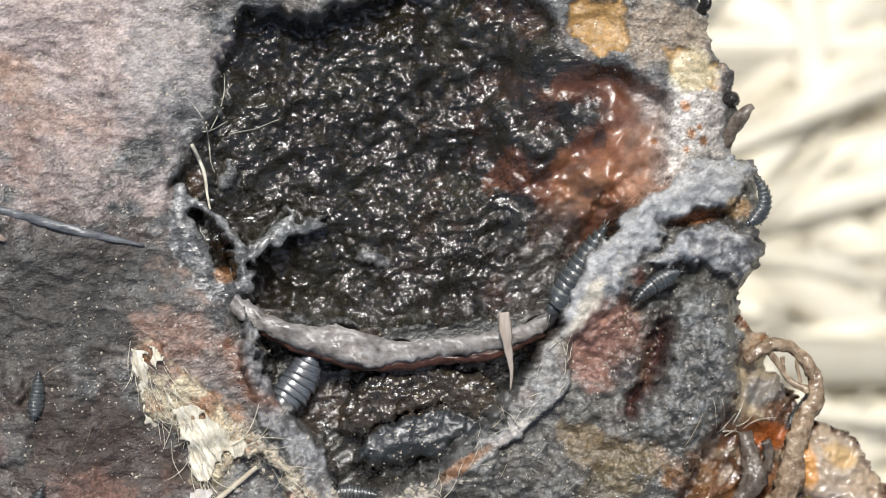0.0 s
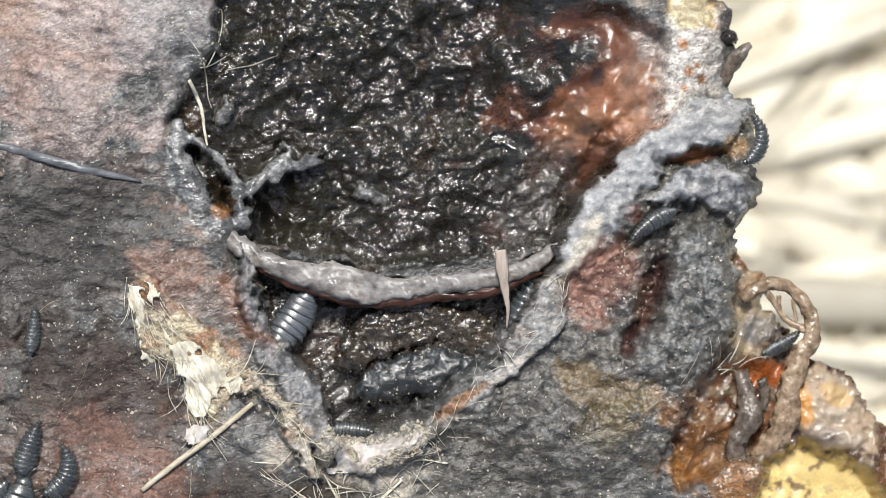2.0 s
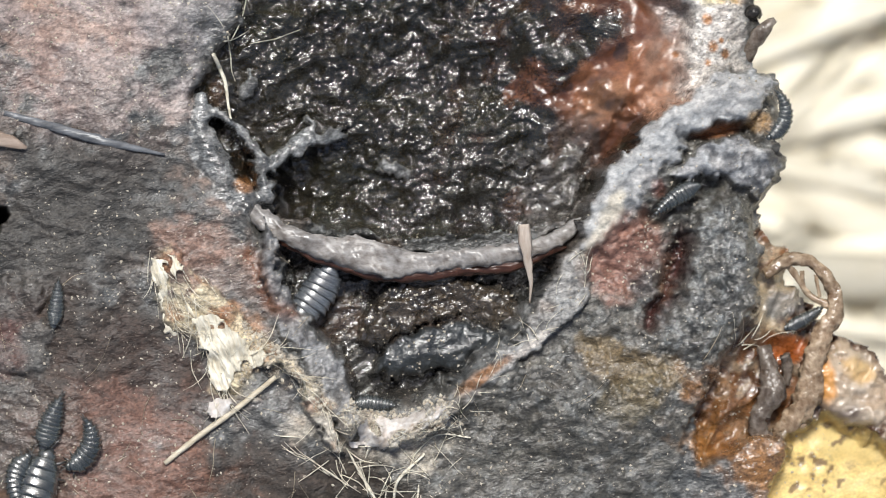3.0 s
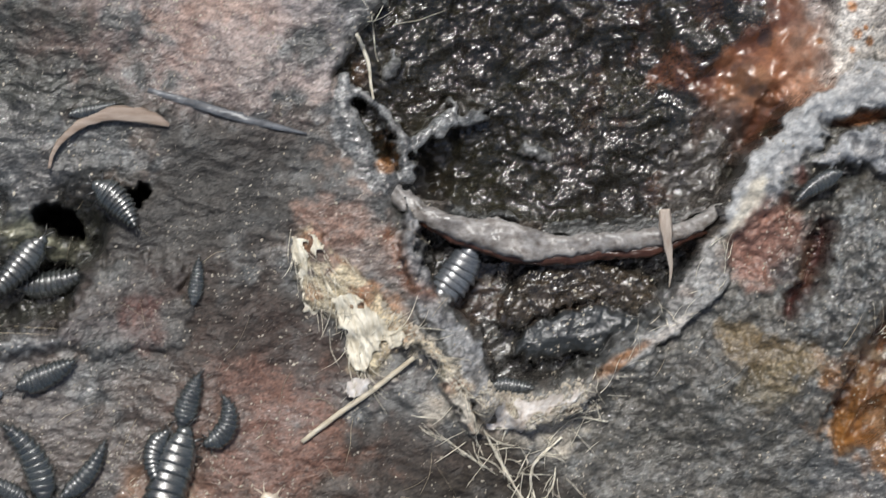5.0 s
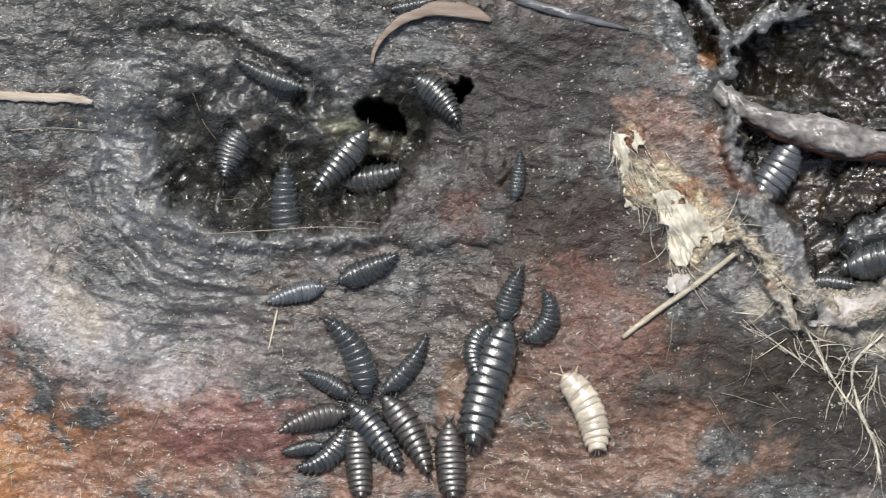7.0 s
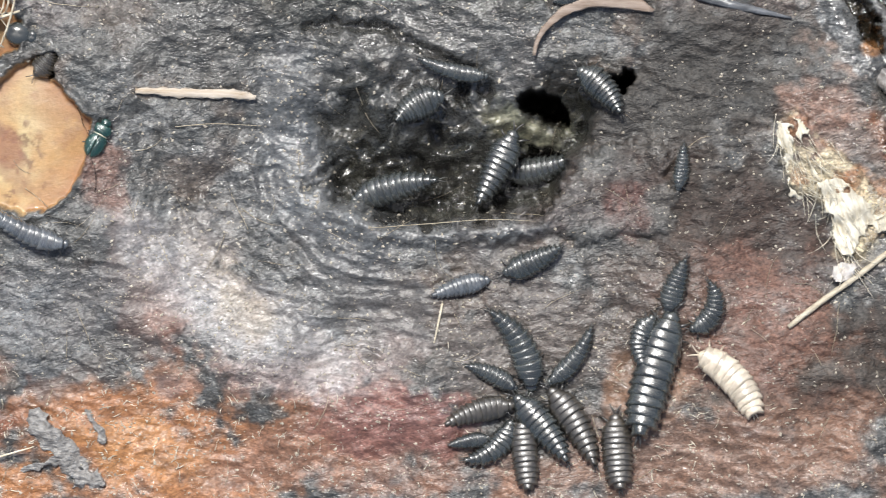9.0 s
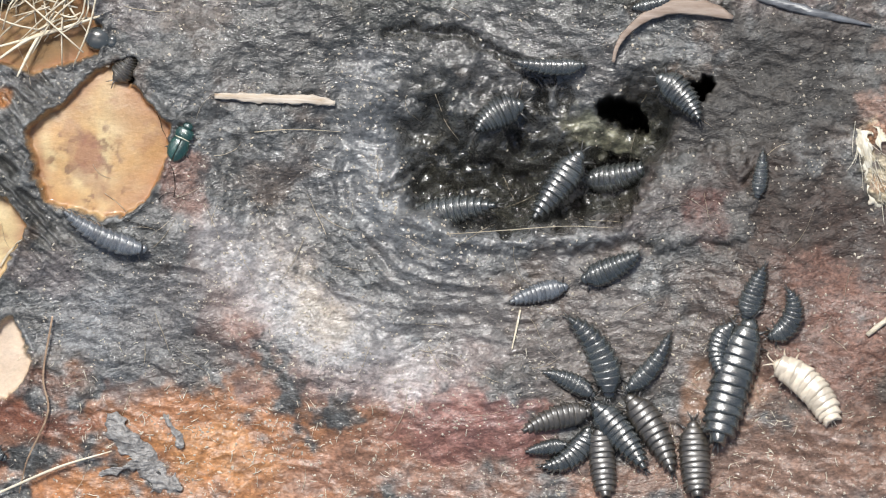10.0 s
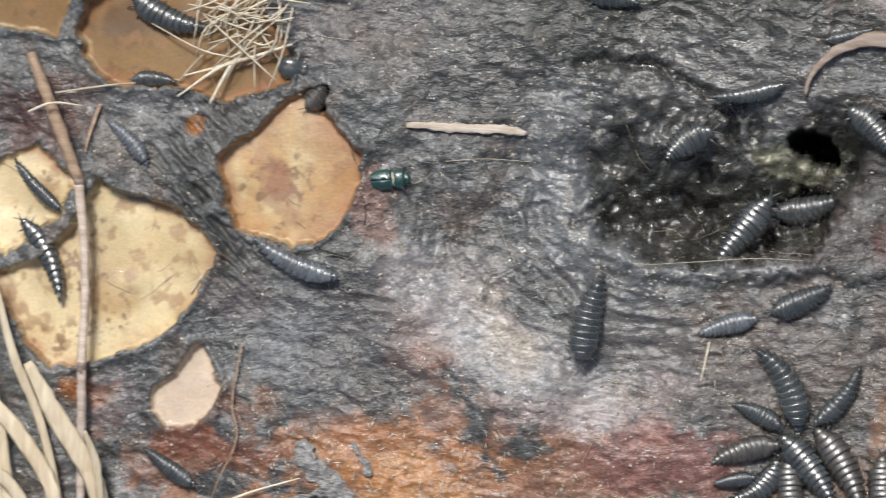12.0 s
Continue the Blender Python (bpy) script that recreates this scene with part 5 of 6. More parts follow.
                ob = new("leg", shared("leg", lambda: tube_mesh("leg", [(200, 0, 60), (420, 40, 120), (560, 60, 0), (660, 40, -140)], [50, 42, 28, 12], 8), skin))
                ob.parent = thing
                ob.matrix_basis = Matrix.LocRotScale(Vector((x, y, width * 0.1)) * MM, Euler((0, 0, a + radians(sw) * s)), Vector((s * width, width, width)) * MM)
    return thing


CHAIN = "black segmented larva in a feeding cluster on raw skin"
larva([(-87.3, -59.4)][0], [(-94.1, -46.7)][0], 4.5, 62, CHAIN)
larva([(-89.6, -59.1)][0], [(-97.9, -55.4)][0], 3.0, 28, CHAIN)
larva([(-84.8, -58.1)][0], [(-77.9, -48.8)][0], 3.0, 42, CHAIN)
larva([(-90.0, -61.6)][0], [(-100.8, -64.9)][0], 3.7, 30, "dull brown segmented larva in a feeding cluster", BROWN)
larva([(-93.7, -66.8)][0], [(-100.3, -68.1)][0], 2.4, 6, CHAIN)
larva([(-90.4, -64.0)][0], [(-97.7, -70.3)][0], 3.7, -85, CHAIN)
larva([(-88.6, -63.5)][0], [(-87.4, -74.9)][0], 4.0, 4, "olive-black smooth larva in a feeding cluster", BROWN, None, 0.2, 0, True, "carrion beetle larvae", BLUNT)
larva([(-89.8, -60.2)][0], [(-81.3, -70.3)][0], 4.8, -14, CHAIN, None, None, 0.5)
larva([(-84.4, -58.9)][0], [(-77.0, -70.8)][0], 4.7, -24, "brownish black segmented larva in a feeding cluster", BROWN, None, 0.2)
larva([(-73.9, -62.8)][0], [(-72.9, -74.5)][0], 4.6, 6, "dull brown segmented larva beside a larger one", BROWN, None, 0, 0, True, "carrion beetle larvae", BLUNT)
larva([(-65.1, -46.3)][0], [(-70.1, -66.0)][0], 6.3, 10, "largest glossy black larva lying on orange skin", None, None, 0.4, 0, True, "carrion beetle larvae", BLUNT)
larva([(-68.0, -47.1)][0], [(-68.8, -55.7)][0], 3.2, 100, "small curved black larva against the largest one", None, None, 2.2)
larva([(-66.0, -46.4)][0], [(-63.2, -37.8)][0], 3.7, -12)
larva([(-62.4, -49.0)][0], [(-59.7, -41.3)][0], 3.5, 125, "strongly curved black larva on brown skin")
larva([(-91.9, -40.7)][0], [(-82.9, -36.3)][0], 3.9, 17, "grey-black larva on the lip of the pit")
larva([(-94.2, -41.8)][0], [(-103.3, -44.5)][0], 3.1, 12, "grey-black larva on the lip of the pit", GREYISH)
larva((-64.7, -27.2), (-63.9, -19.6), 2.4, 9, "small grey larva on brown hide")
larva((-80.7, -8.5), (-74.0, -15.2), 4.5, -36, "black larva climbing out of a hole in the pit", None, None, 1.4)
larva((-85.0, 2.3), (-77.5, 4.3), 1.9, 14, "small black larva beside a dry leaf")
larva((-92.7, -24.9), (-81.2, -22.0), 4.2, 29, "glossy black larva half hidden in the pit", None, None, -2.4)
larva((-160.7, -37.5), (-174.3, -31.6), 3.3, -35, "bluish black larva at the rim of a fat window", GREYISH, None, 0.6)
larva((-183.5, -71.7), (-191.8, -66.0), 2.8, -12)
larva((-192.3, -20.5), (-198.9, -13.7), 2.6, 26, "grey larva on a grey hide band", GREYISH)
larva((-206.1, -28.4), (-214.3, -20.3), 2.2, -22, "black larva on pale fat")
larva((-212.9, -29.9), (-206.0, -42.7), 3.3, -44, "curved black larva on pale fat")
larva((-195.9, 6.8), (-183.5, 1.9), 4.1, 49, "dark larva on orange fat")
larva((-195.5, -7.0), (-188.4, -7.1), 2.6, -22, "dark larva half under a hide band")
larva((-167.1, -10.5), (-164.4, -6.6), 3.6, 29, "black larva in a round burrow", BROWN, None, -0.6, 0, False)
larva((-122.7, 8.2), (-114.4, 7.3), 3.3, -29)
larva((46.6, 3.5), (47.9, 11.1), 2.4, 125, "curved larva hanging at the flap's edge", None, None, 8.0)
larva((37.3, -3.6), (30.0, -8.5), 2.9, 26, "grey larva in a cleft of the torn flap", None, None, 1.6)
larva([(-20.2, -15.9)][0], [(-25.4, -24.8)][0], 5.6, -25, "broad grey larva half in the lower pit", GREYISH, None, -1.2, 10, False, "carrion beetle larvae", (0.66, 0.86, 0.97, 1.0, 1.0, 0.97, 0.9, 0.78))
larva((-17.5, -38.8), (-10.3, -39.0), 3.0, 0, "black larva deep in the lower pit")

pale_larva = larva((-6.2, 0), (6.2, 0), 4.7, -48, "freshly moulted pale cream larva on orange skin", PALE, PALE_SKIN, 0, 0, True, "", BLUNT)
crawler = larva((-7.2, 0), (7.2, 0), 4.7, -22, "glossy black larva crawling out of the wet pit")
climber = larva((-8.2, 0), (8.2, 0), 5.4, 14, "brown-black larva crawling under the torn flap")
edge_crawler = larva((-3.6, 0), (3.6, 0), 2.3, 25, "black larva crawling over amber tissue")
pit_larva = larva((-6.6, 0), (6.6, 0), 4.8, -6, "large black larva inside the wet pit")
thin_larva = larva((-5.9, 0), (5.9, 0), 2.6, -26, "slender black larva at the pit's upper edge")
curled_larva = larva((-4.2, 0), (4.2, 0), 5.0, 40, "curled black larva inside the wet pit")


def round_beetle():
    """The dark rounded back of a beetle, with a head and a seam down its wing cases."""
    thing = tagged(new("beetle"), "dark matt round-backed beetle on orange fat", "beetle")
    for name, sx, sy, sz, y in (("wing_cases", 3.8, 4.4, 2.6, 0.0), ("head", 2.4, 2.0, 1.6, 2.4)):
        bm = bmesh.new()
        bmesh.ops.create_uvsphere(bm, u_segments=20, v_segments=12, radius=0.5)
        for v in bm.verts:
            v.co = Vector((v.co.x * sx, v.co.y * sy + y, max(v.co.z, -0.2) * sz + 0.6 - 0.12 * math.exp(-(v.co.x * 9) ** 2))) * MM
        part(name, bm, BLACK, thing)
    return thing


dark_beetle = round_beetle()
dark_beetle.matrix_world = pose(*[c * MM for c in (-170.1, -4.1)], smooth_height(*(-170.1, -4.1)) * MM, 0, 0, -100)


def beetle():
    thing = tagged(new("beetle"), "metallic dark green beetle on the hide", "beetle")

    def dome(name, sx, sy, sz, y, cut, material):
        bm = bmesh.new()
        bmesh.ops.create_uvsphere(bm, u_segments=20, v_segments=12, radius=0.5)
        for v in bm.verts:
            v.co = Vector((v.co.x * sx, v.co.y * sy, max(v.co.z, -0.25) * sz))
            v.co.y = max(-cut, min(cut, v.co.y)) + y
            v.co.z += 0.3 * sz
            v.co *= MM
        return part(name, bm, material, thing)

    dome("pronotum", 3.9, 3.4, 2.0, 1.9, 1.1, GREEN)
    bm = bmesh.new()
    strand(bm, [(-1.55, 0.75, 0.75), (-0.9, 0.85, 1.5), (0, 0.9, 1.75), (0.9, 0.85, 1.5), (1.55, 0.75, 0.75)], [0.09, 0.13, 0.09], 14, 6, 0.6, 0)
    part("collar", bm, PALE, thing, "pale seam behind the pronotum")
    skull = dome("head", 2.2, 1.8, 1.4, 3.4, 1.0, GREEN)
    for s in (-1, 1):
        bm = bmesh.new()
        bmesh.ops.create_uvsphere(bm, u_segments=20, v_segments=12, radius=0.5)
        for v in bm.verts:
            v.co = Vector((max(0.02, v.co.x) * s * 4.3, v.co.y * 6.2, max(v.co.z, -0.25) * 2.6 + 0.7))
            v.co.y = min(v.co.y, 1.9) - 1.1
            v.co *= MM
        if s < 0:
            bmesh.ops.reverse_faces(bm, faces=bm.faces[:])
        part("wing_case", bm, GREEN, thing)
        for y, reach in ((2.2, 0.9), (0.3, 0.2), (-1.4, -0.8)):
            bm = bmesh.new()
            strand(bm, [(s * 1.2, y, 0.5), (s * 2.1, y + reach * 0.5, 0.8), (s * 2.7, y + reach, 0.0)], [0.22, 0.18, 0.08], 6, 6, 1, 0)
            part("leg", bm, BLACK, thing)
        bm = bmesh.new()
        strand(bm, [(s * 0.5, 4.0, 0.6), (s * 1.1, 4.6, 0.8), (s * 1.7, 4.7, 0.5)], [0.12, 0.1, 0.16], 6, 6, 1, 0)
        part("antenna", bm, BLACK, skull)
    return thing


green_beetle = beetle()
for piece in green_beetle.children:
    piece.scale = (0.8, 0.8, 0.8)


# ---------------------------------------------------------------- dry plant pieces
def stalk(name, points, radii, material, label, category="straw", flat=0.6, up=0.6, rough=0.3, group="", drape=True):
    bm = bmesh.new()
    strand(bm, draped(points, up) if drape else points, radii, 26, 8, flat, rough, points[0][0])
    return tagged(part(name, bm, material, None), label, category, group)


stalk("straw", [(-150.9, -12.9), (-148.2, -12.9), (-144.5, -13.1), (-140.9, -13.1), (-137.2, -13.2), (-134.2, -13.3), (-131.9, -13.6)], [0.35, 0.6, 0.72, 0.75, 0.7, 0.6, 0.5], CHIP, "short flat splinter of pale dry straw lying on grey hide", "straw", 0.35, 0.3, 1.0)
stalk("twig", [(-29.6, -34.6), (-33.3, -37.7), (-36.5, -40.3), (-41.9, -44.2), (-47.0, -48.3)], [0.4, 0.46, 0.44, 0.48, 0.42], STRAW, "thin pale twig stuck in the cream shred", "twig", 0.9, 0.5, 0.35)
plant_stem = tagged(new("plant_stem"), "long brown jointed plant stem lying across the fat", "stem")
STEM_LINE = [(*p, z) for p, z in zip([(-211.6, -3.2), (-207.8, -11.7), (-202.8, -23.4), (-201.4, -37.8), (-201.6, -53.3), (-201.5, -66.9), (-201.8, -81.5)], (3, 4, 4.5, 4, 3.5, 2, 0))]
for name, run, radii, stuff in (("stalk", STEM_LINE[:3], [0.8, 1.0, 0.9], STEM), ("stalk", STEM_LINE[2:5], [0.8, 0.7, 0.75], PALE_STEM), ("stalk", STEM_LINE[4:], [0.75, 0.7, 0.75], PALE_STEM)):
    bm = bmesh.new()
    strand(bm, run, radii, 24, 10, 0.9, 0.35, run[0][1])
    part(name, bm, stuff, plant_stem)
for k in (2, 4):
    bm = bmesh.new()
    a, b = Vector(STEM_LINE[k]), Vector(STEM_LINE[k + 1])
    d = (b - a).normalized()
    strand(bm, [a - d * 1.0, a, a + d * 1.0], [0.7, 0.9, 0.7], 8, 10, 0.9, 0.3)
    part("node", bm, LEAF, plant_stem)
clump = tagged(new("grass_clump"), "dry pale grass blades standing beside the carcass", "grass")
for pts, r in (([(-221.2, -54.9), (-213.5, -61.9), (-206.7, -71.7), (-204.6, -81.6)], 1.6), ([(-210.1, -52.7), (-205.2, -61.6), (-199.3, -71.4), (-197.2, -81.3)], 2.0), ([(-216.2, -38.3), (-213.0, -51.0), (-207.9, -63.5), (-203.6, -81.6)], 0.9), ([(-200.5, -63.3), (-198.5, -69.5), (-197.6, -81.3)], 0.8), ([(-218.9, -67.6), (-212.3, -72.8), (-207.3, -81.7)], 1.3), ([(-218.6, -49.4), (-216.0, -58.4), (-214.3, -67.4), (-212.9, -81.9)], 1.4)):
    bm = bmesh.new()
    strand(bm, [(*p, 5 - i * 1.5) for i, p in enumerate(pts)], [r * 0.4, r * 0.85, r * 0.8, r * 0.7], 26, 8, 0.3, 0.25, pts[0][0])
    part("blade", bm, BLADE, clump)
stalk("dry_leaf", [(-87.8, -6.3), (-87.3, -4.0), (-85.9, -1.7), (-82.7, 1.0), (-77.9, 2.6), (-72.7, 2.2), (-69.1, 1.0)], [0.25, 0.35, 0.5, 0.8, 1.2, 1.2, 0.3], LEAF, "curled dry brown leaf strip over the pit", "leaf", 0.22, 0.9)
stalk("leaf_rib", [(-72.7, 6.5), (-64.7, 4.4), (-58.5, 2.7), (-53.2, 1.5), (-47.4, 0.4)], [0.5, 0.75, 0.8, 0.6, 0.2], RIB, "dark blue-grey dried leaf rib pressed into hide", "leaf", 0.5, -0.12)
stalk("splinter", [(*p, z) for p, z in zip([(9.5, -10.1), (9.8, -13.0), (10.3, -15.9), (10.9, -19.5), (10.8, -22.5)], (1.6, 1.6, 1.2, 0.4, -0.5))], [0.85, 1.0, 0.7, 0.3, 0.1], SPLINT, "pale dry splinter hanging from the eyelid", "splinter", 0.3, drape=False)


def fibres(name, spine, spread, count, long, radius, material, label, up=0.3, seed=1, wander=0.5):
    """Loose fibres of one part of the carcass, laid along a line over the hide."""
    rng = random.Random(seed)
    line = smooth_path([(x, y, 0) for x, y in spine], 40)
    bm = bmesh.new()
    for i in range(count):
        k = rng.randrange(38)
        a = line[k] + Vector((rng.gauss(0, spread), rng.gauss(0, spread), 0))
        way = line[k + 1] - line[k]
        ang = math.atan2(way.y, way.x) + rng.gauss(0, wander)
        size = long * rng.uniform(0.5, 1.4)
        points = []
        turn = rng.gauss(0, 0.14)
        for q in range(5):
            points.append((a.x, a.y, height(a.x, a.y) + up * (0.3 + rng.random())))
            ang += turn + rng.gauss(0, 0.10)
            a = a + Vector((math.cos(ang), math.sin(ang), 0)) * size / 4
        r = radius * rng.uniform(0.6, 1.4)
        strand(bm, points, [r, r, r * 0.4], 9, 4, 0.8, 0.0)
    ob = part(name, bm, material, carcass, label)
    ob.location = (0.07, 0.03, 0.2)
    tagged(ob, kind="stuff")
    return ob


fibres("torn_fibre", [(-48.9, -15.8), (-47.5, -20.2), (-45.7, -25.5), (-43.5, -28.2)], 0.7, 26, 5, 0.05, FIBRE, "cream torn fibres", 1.2, 3, 0.3)
fibres("torn_fibre", [(-44.4, -19.3), (-41.3, -26.4), (-39.0, -31.7), (-37.6, -39.8)], 1.1, 40, 6, 0.055, FIBRE, "cream torn fibres", 1.5, 4, 0.3)
fibres("torn_fibre", [(-37.2, -33.5), (-31.9, -30.8), (-26.5, -33.5), (-22.4, -39.7), (-18.4, -45.1)], 1.0, 28, 6, 0.055, FIBRE, "cream torn fibres", 1.2, 5, 0.35)
fibres("rim_fibre", [(-19.3, -40.6), (-13.9, -43.7), (-6.7, -43.2), (-0.5, -38.8), (5.8, -32.9), (12.1, -27.0), (17.5, -19.8), (19.3, -11.7)], 1.1, 50, 3.5, 0.055, FIBRE, "pale fibres along the torn rim", 0.8, 6, 0.7)
fibres("hanging_fibre", [(-20.1, -44.0), (-16.5, -50.3), (-11.1, -52.9), (-5.7, -50.2), (-2.2, -44.9)], 1.8, 34, 5, 0.07, FIBRE, "pale fibres hanging from the rim", 0.8, 7, 1.2)
STRANDS = (([(-18.2, -45.8), (-15.1, -51.3), (-12.0, -56.2), (-8.4, -60.4), (-6.5, -64.3)], 0.3), ([(-5.8, -46.6), (-10.2, -51.2), (-10.5, -55.1), (-11.4, -57.6)], 0.34), ([(-6.7, -51.5), (-7.1, -54.5), (-9.4, -58.1)], 0.2), ([(-10.1, -55.5), (-8.7, -59.9), (-6.5, -64.3), (-5.7, -68.8)], 0.42), ([(-15.2, -47.4), (-14.5, -44.9), (-13.4, -42.9)], 0.2), ([(-17.8, -51.8), (-22.5, -48.6), (-25.1, -47.1)], 0.16), ([(1.5, -44.0), (-3.9, -43.6), (-7.8, -47.2)], 0.22), ([(-25.7, -44.1), (-28.9, -43.9), (-29.8, -43.7)], 0.12))
for k, (line, r) in enumerate(STRANDS[:7]):
    fibres("hanging_fibre", line, 0.35, 9, 4.5, 0.05, FIBRE, "pale silky fibres hanging from the rim", 0.5, 30 + k, 0.25)
tissue("hanging_strand", FIBRE, [([(x, y, z) for x, y, z in draped(line, 0.3)], [r * 0.5, r * 0.8, r * 0.35, r * 0.6]) for line, r in STRANDS], "pale torn strands hanging from the rim", 30, 6, 0.35, 1.0)
fibres("hanging_fibre", [(-35.0, -48.1), (-30.4, -51.6), (-25.8, -55.0)], 4.5, 9, 7, 0.04, HAIR, "fine pale hairs", 0.4, 9, 1.5)
fibres("pit_fibre", [(-39.9, 17.8), (-37.2, 20.1), (-34.5, 17.8)], 0.9, 5, 9, 0.06, FIBRE, "pale fibres at the pit's rim", 1.6, 10, 0.9)
fibres("edge_fibre", [(43.5, -29.6), (46.7, -28.7), (50.3, -26.0)], 0.6, 8, 4.5, 0.08, SHEET, "pale fibres at the outer edge", 1.0, 11, 0.5)
fibres("hair", [(-198.2, -21.4), (-170.1, -38.6), (-142.8, -37.7), (-116.0, -32.3), (-80.1, -40.9)], 17, 60, 6, 0.04, HAIR, "sparse fine hairs on the hide", 0.3, 12, 2.0)
fibres("hair", [(-106.5, -41.3), (-79.6, -49.4), (-43.9, -50.2), (-7.9, -54.5), (27.8, -46.3)], 13, 60, 6, 0.04, HAIR, "sparse fine hairs on the hide", 0.3, 13, 2.0)
fibres("fleck", [(-172.4, -67.7), (-159.9, -63.6), (-147.8, -67.0), (-136.5, -66.6), (-119.7, -63.6)], 7, 150, 1.3, 0.055, FIBRE, "short pale flecks of dried fibre", 0.14, 15, 2.0)
fibres("fleck", [(-96.8, -72.1), (-83.6, -72.2), (-70.5, -70.4), (-60.6, -64.0), (-60.9, -55.2)], 8, 110, 1.3, 0.055, FIBRE, "short pale flecks of dried fibre", 0.14, 16, 2.0)
fibres("dark_fibre", [(-164.8, -32.1), (-161.2, -31.1), (-157.6, -29.2)], 1.0, 5, 5, 0.05, SPOT, "dark fibres at the rim of the fat", 0.5, 14, 0.7)


def torn_sheet(name, points, material, label, up=1.0, curl=0.8, seed=1.0, holes=0.75, thick=0.3, grain=0.35, base=None, edge=0.0, cell=0.3, fray=0.6):
    """A ragged thin sheet with thickness lying loosely on the hide, or spanning at the height that base gives; edge rounds it off."""
    pts = np.array(points)
    x, y = np.meshgrid(np.arange(pts[:, 0].min() - 1.5, pts[:, 0].max() + 1.5, cell), np.arange(pts[:, 1].min() - 1.5, pts[:, 1].max() + 1.5, cell))
    sd = outline(points, x + fray * fbm(x, y, 1.6, 2, int(60 + seed)), y + fray * fbm(x, y, 1.6, 2, int(70 + seed)))
    sd = np.maximum(sd, (fbm(x, y, 1.5, 2, int(80 + seed), 3.0, 120) - holes) * 0.8)
    gy, gx = np.gradient(sd, cell)
    lift = up + curl * np.clip(1 + sd / 2.5, 0, 1) * fbm(x, y, 4, 2, int(90 + seed)) + grain * fbm(x, y, 1.2, 2, int(95 + seed), 3.5, 120)
    back_in = np.clip(sd, 0, 0.4)
    x, y = x - gx * back_in, y - gy * back_in
    ok = sd < 0.3
    bm = bmesh.new()
    tops, lows = {}, {}
    for j, i in zip(*np.nonzero(ok)):
        z = (base(x[j, i], y[j, i]) if base else smooth_height(x[j, i], y[j, i], 1.2)) + float(lift[j, i])
        if edge:
            z -= edge * (1 - math.sqrt(max(0.0, 1 - max(0.0, 1 + float(sd[j, i]) / edge) ** 2)))
        tops[j, i] = bm.verts.new((x[j, i] * MM, y[j, i] * MM, z * MM))
        lows[j, i] = bm.verts.new((x[j, i] * MM, y[j, i] * MM, (z - thick) * MM))
    for (j, i) in tops:
        ring = [(j, i), (j, i + 1), (j + 1, i + 1), (j + 1, i)]
        if all(q in tops for q in ring):
            bm.faces.new([tops[q] for q in ring])
            bm.faces.new([lows[q] for q in ring[::-1]])
    open_edges = [(e.verts[0], e.verts[1]) for e in bm.edges if len(e.link_faces) == 1]
    twin = {tops[q]: lows[q] for q in tops}
    for a, b in open_edges:
        if a in twin and b in twin:
            bm.faces.new((a, b, twin[b], twin[a]))
    bmesh.ops.recalc_face_normals(bm, faces=bm.faces[:])
    for v in [v for v in bm.verts if not v.link_faces]:
        bm.verts.remove(v)
    ob = part(name, bm, material, carcass, label)
    ob.location = (0.07, 0.03, 0.2)
    return ob


torn_sheet("torn_shred", [(-49.1, -16.0), (-47.4, -16.4), (-46.8, -21.5), (-45.7, -25.2), (-43.0, -27.4), (-43.5, -28.5), (-45.1, -29.4), (-47.0, -26.9), (-48.1, -22.6), (-49.0, -18.8)], SHEET, "ragged cream shred of dried skin", 1.0, 1.2, 1, 0.5)
torn_sheet("torn_shred", [(-46.8, -15.3), (-44.8, -17.2), (-42.3, -22.3), (-41.2, -25.2), (-42.6, -25.5), (-44.2, -23.6), (-45.9, -19.9)], SHEET, "thin cream shred of dried skin", 0.8, 1.0, 6, 0.35)
torn_sheet("torn_shred", [(-42.6, -25.2), (-38.7, -25.3), (-35.0, -29.0), (-31.2, -29.6), (-31.7, -32.7), (-33.9, -33.8), (-36.0, -34.9), (-37.0, -37.0), (-38.2, -38.4), (-39.8, -35.4), (-40.0, -32.2), (-42.0, -28.4)], SHEET, "ragged cream shred of dried skin", 1.2, 1.4, 2, 0.55)
torn_sheet("torn_shred", [(-40.4, -38.7), (-38.6, -38.1), (-36.6, -38.1), (-36.6, -39.5), (-37.5, -41.3), (-39.8, -41.6)], RIMSKIN, "grey crumpled tip of the shred", 1.0, 1.0, 3)
torn_sheet("torn_shred", [(-18.2, -42.4), (-15.0, -40.7), (-10.6, -41.3), (-6.3, -39.4), (-2.9, -37.5), (-2.9, -40.2), (-6.3, -42.9), (-10.6, -45.1), (-14.9, -45.6), (-17.6, -45.1)], RIMSKIN, "ragged pale skin along the torn rim", 0.4, 1.2, 15, 0.35)
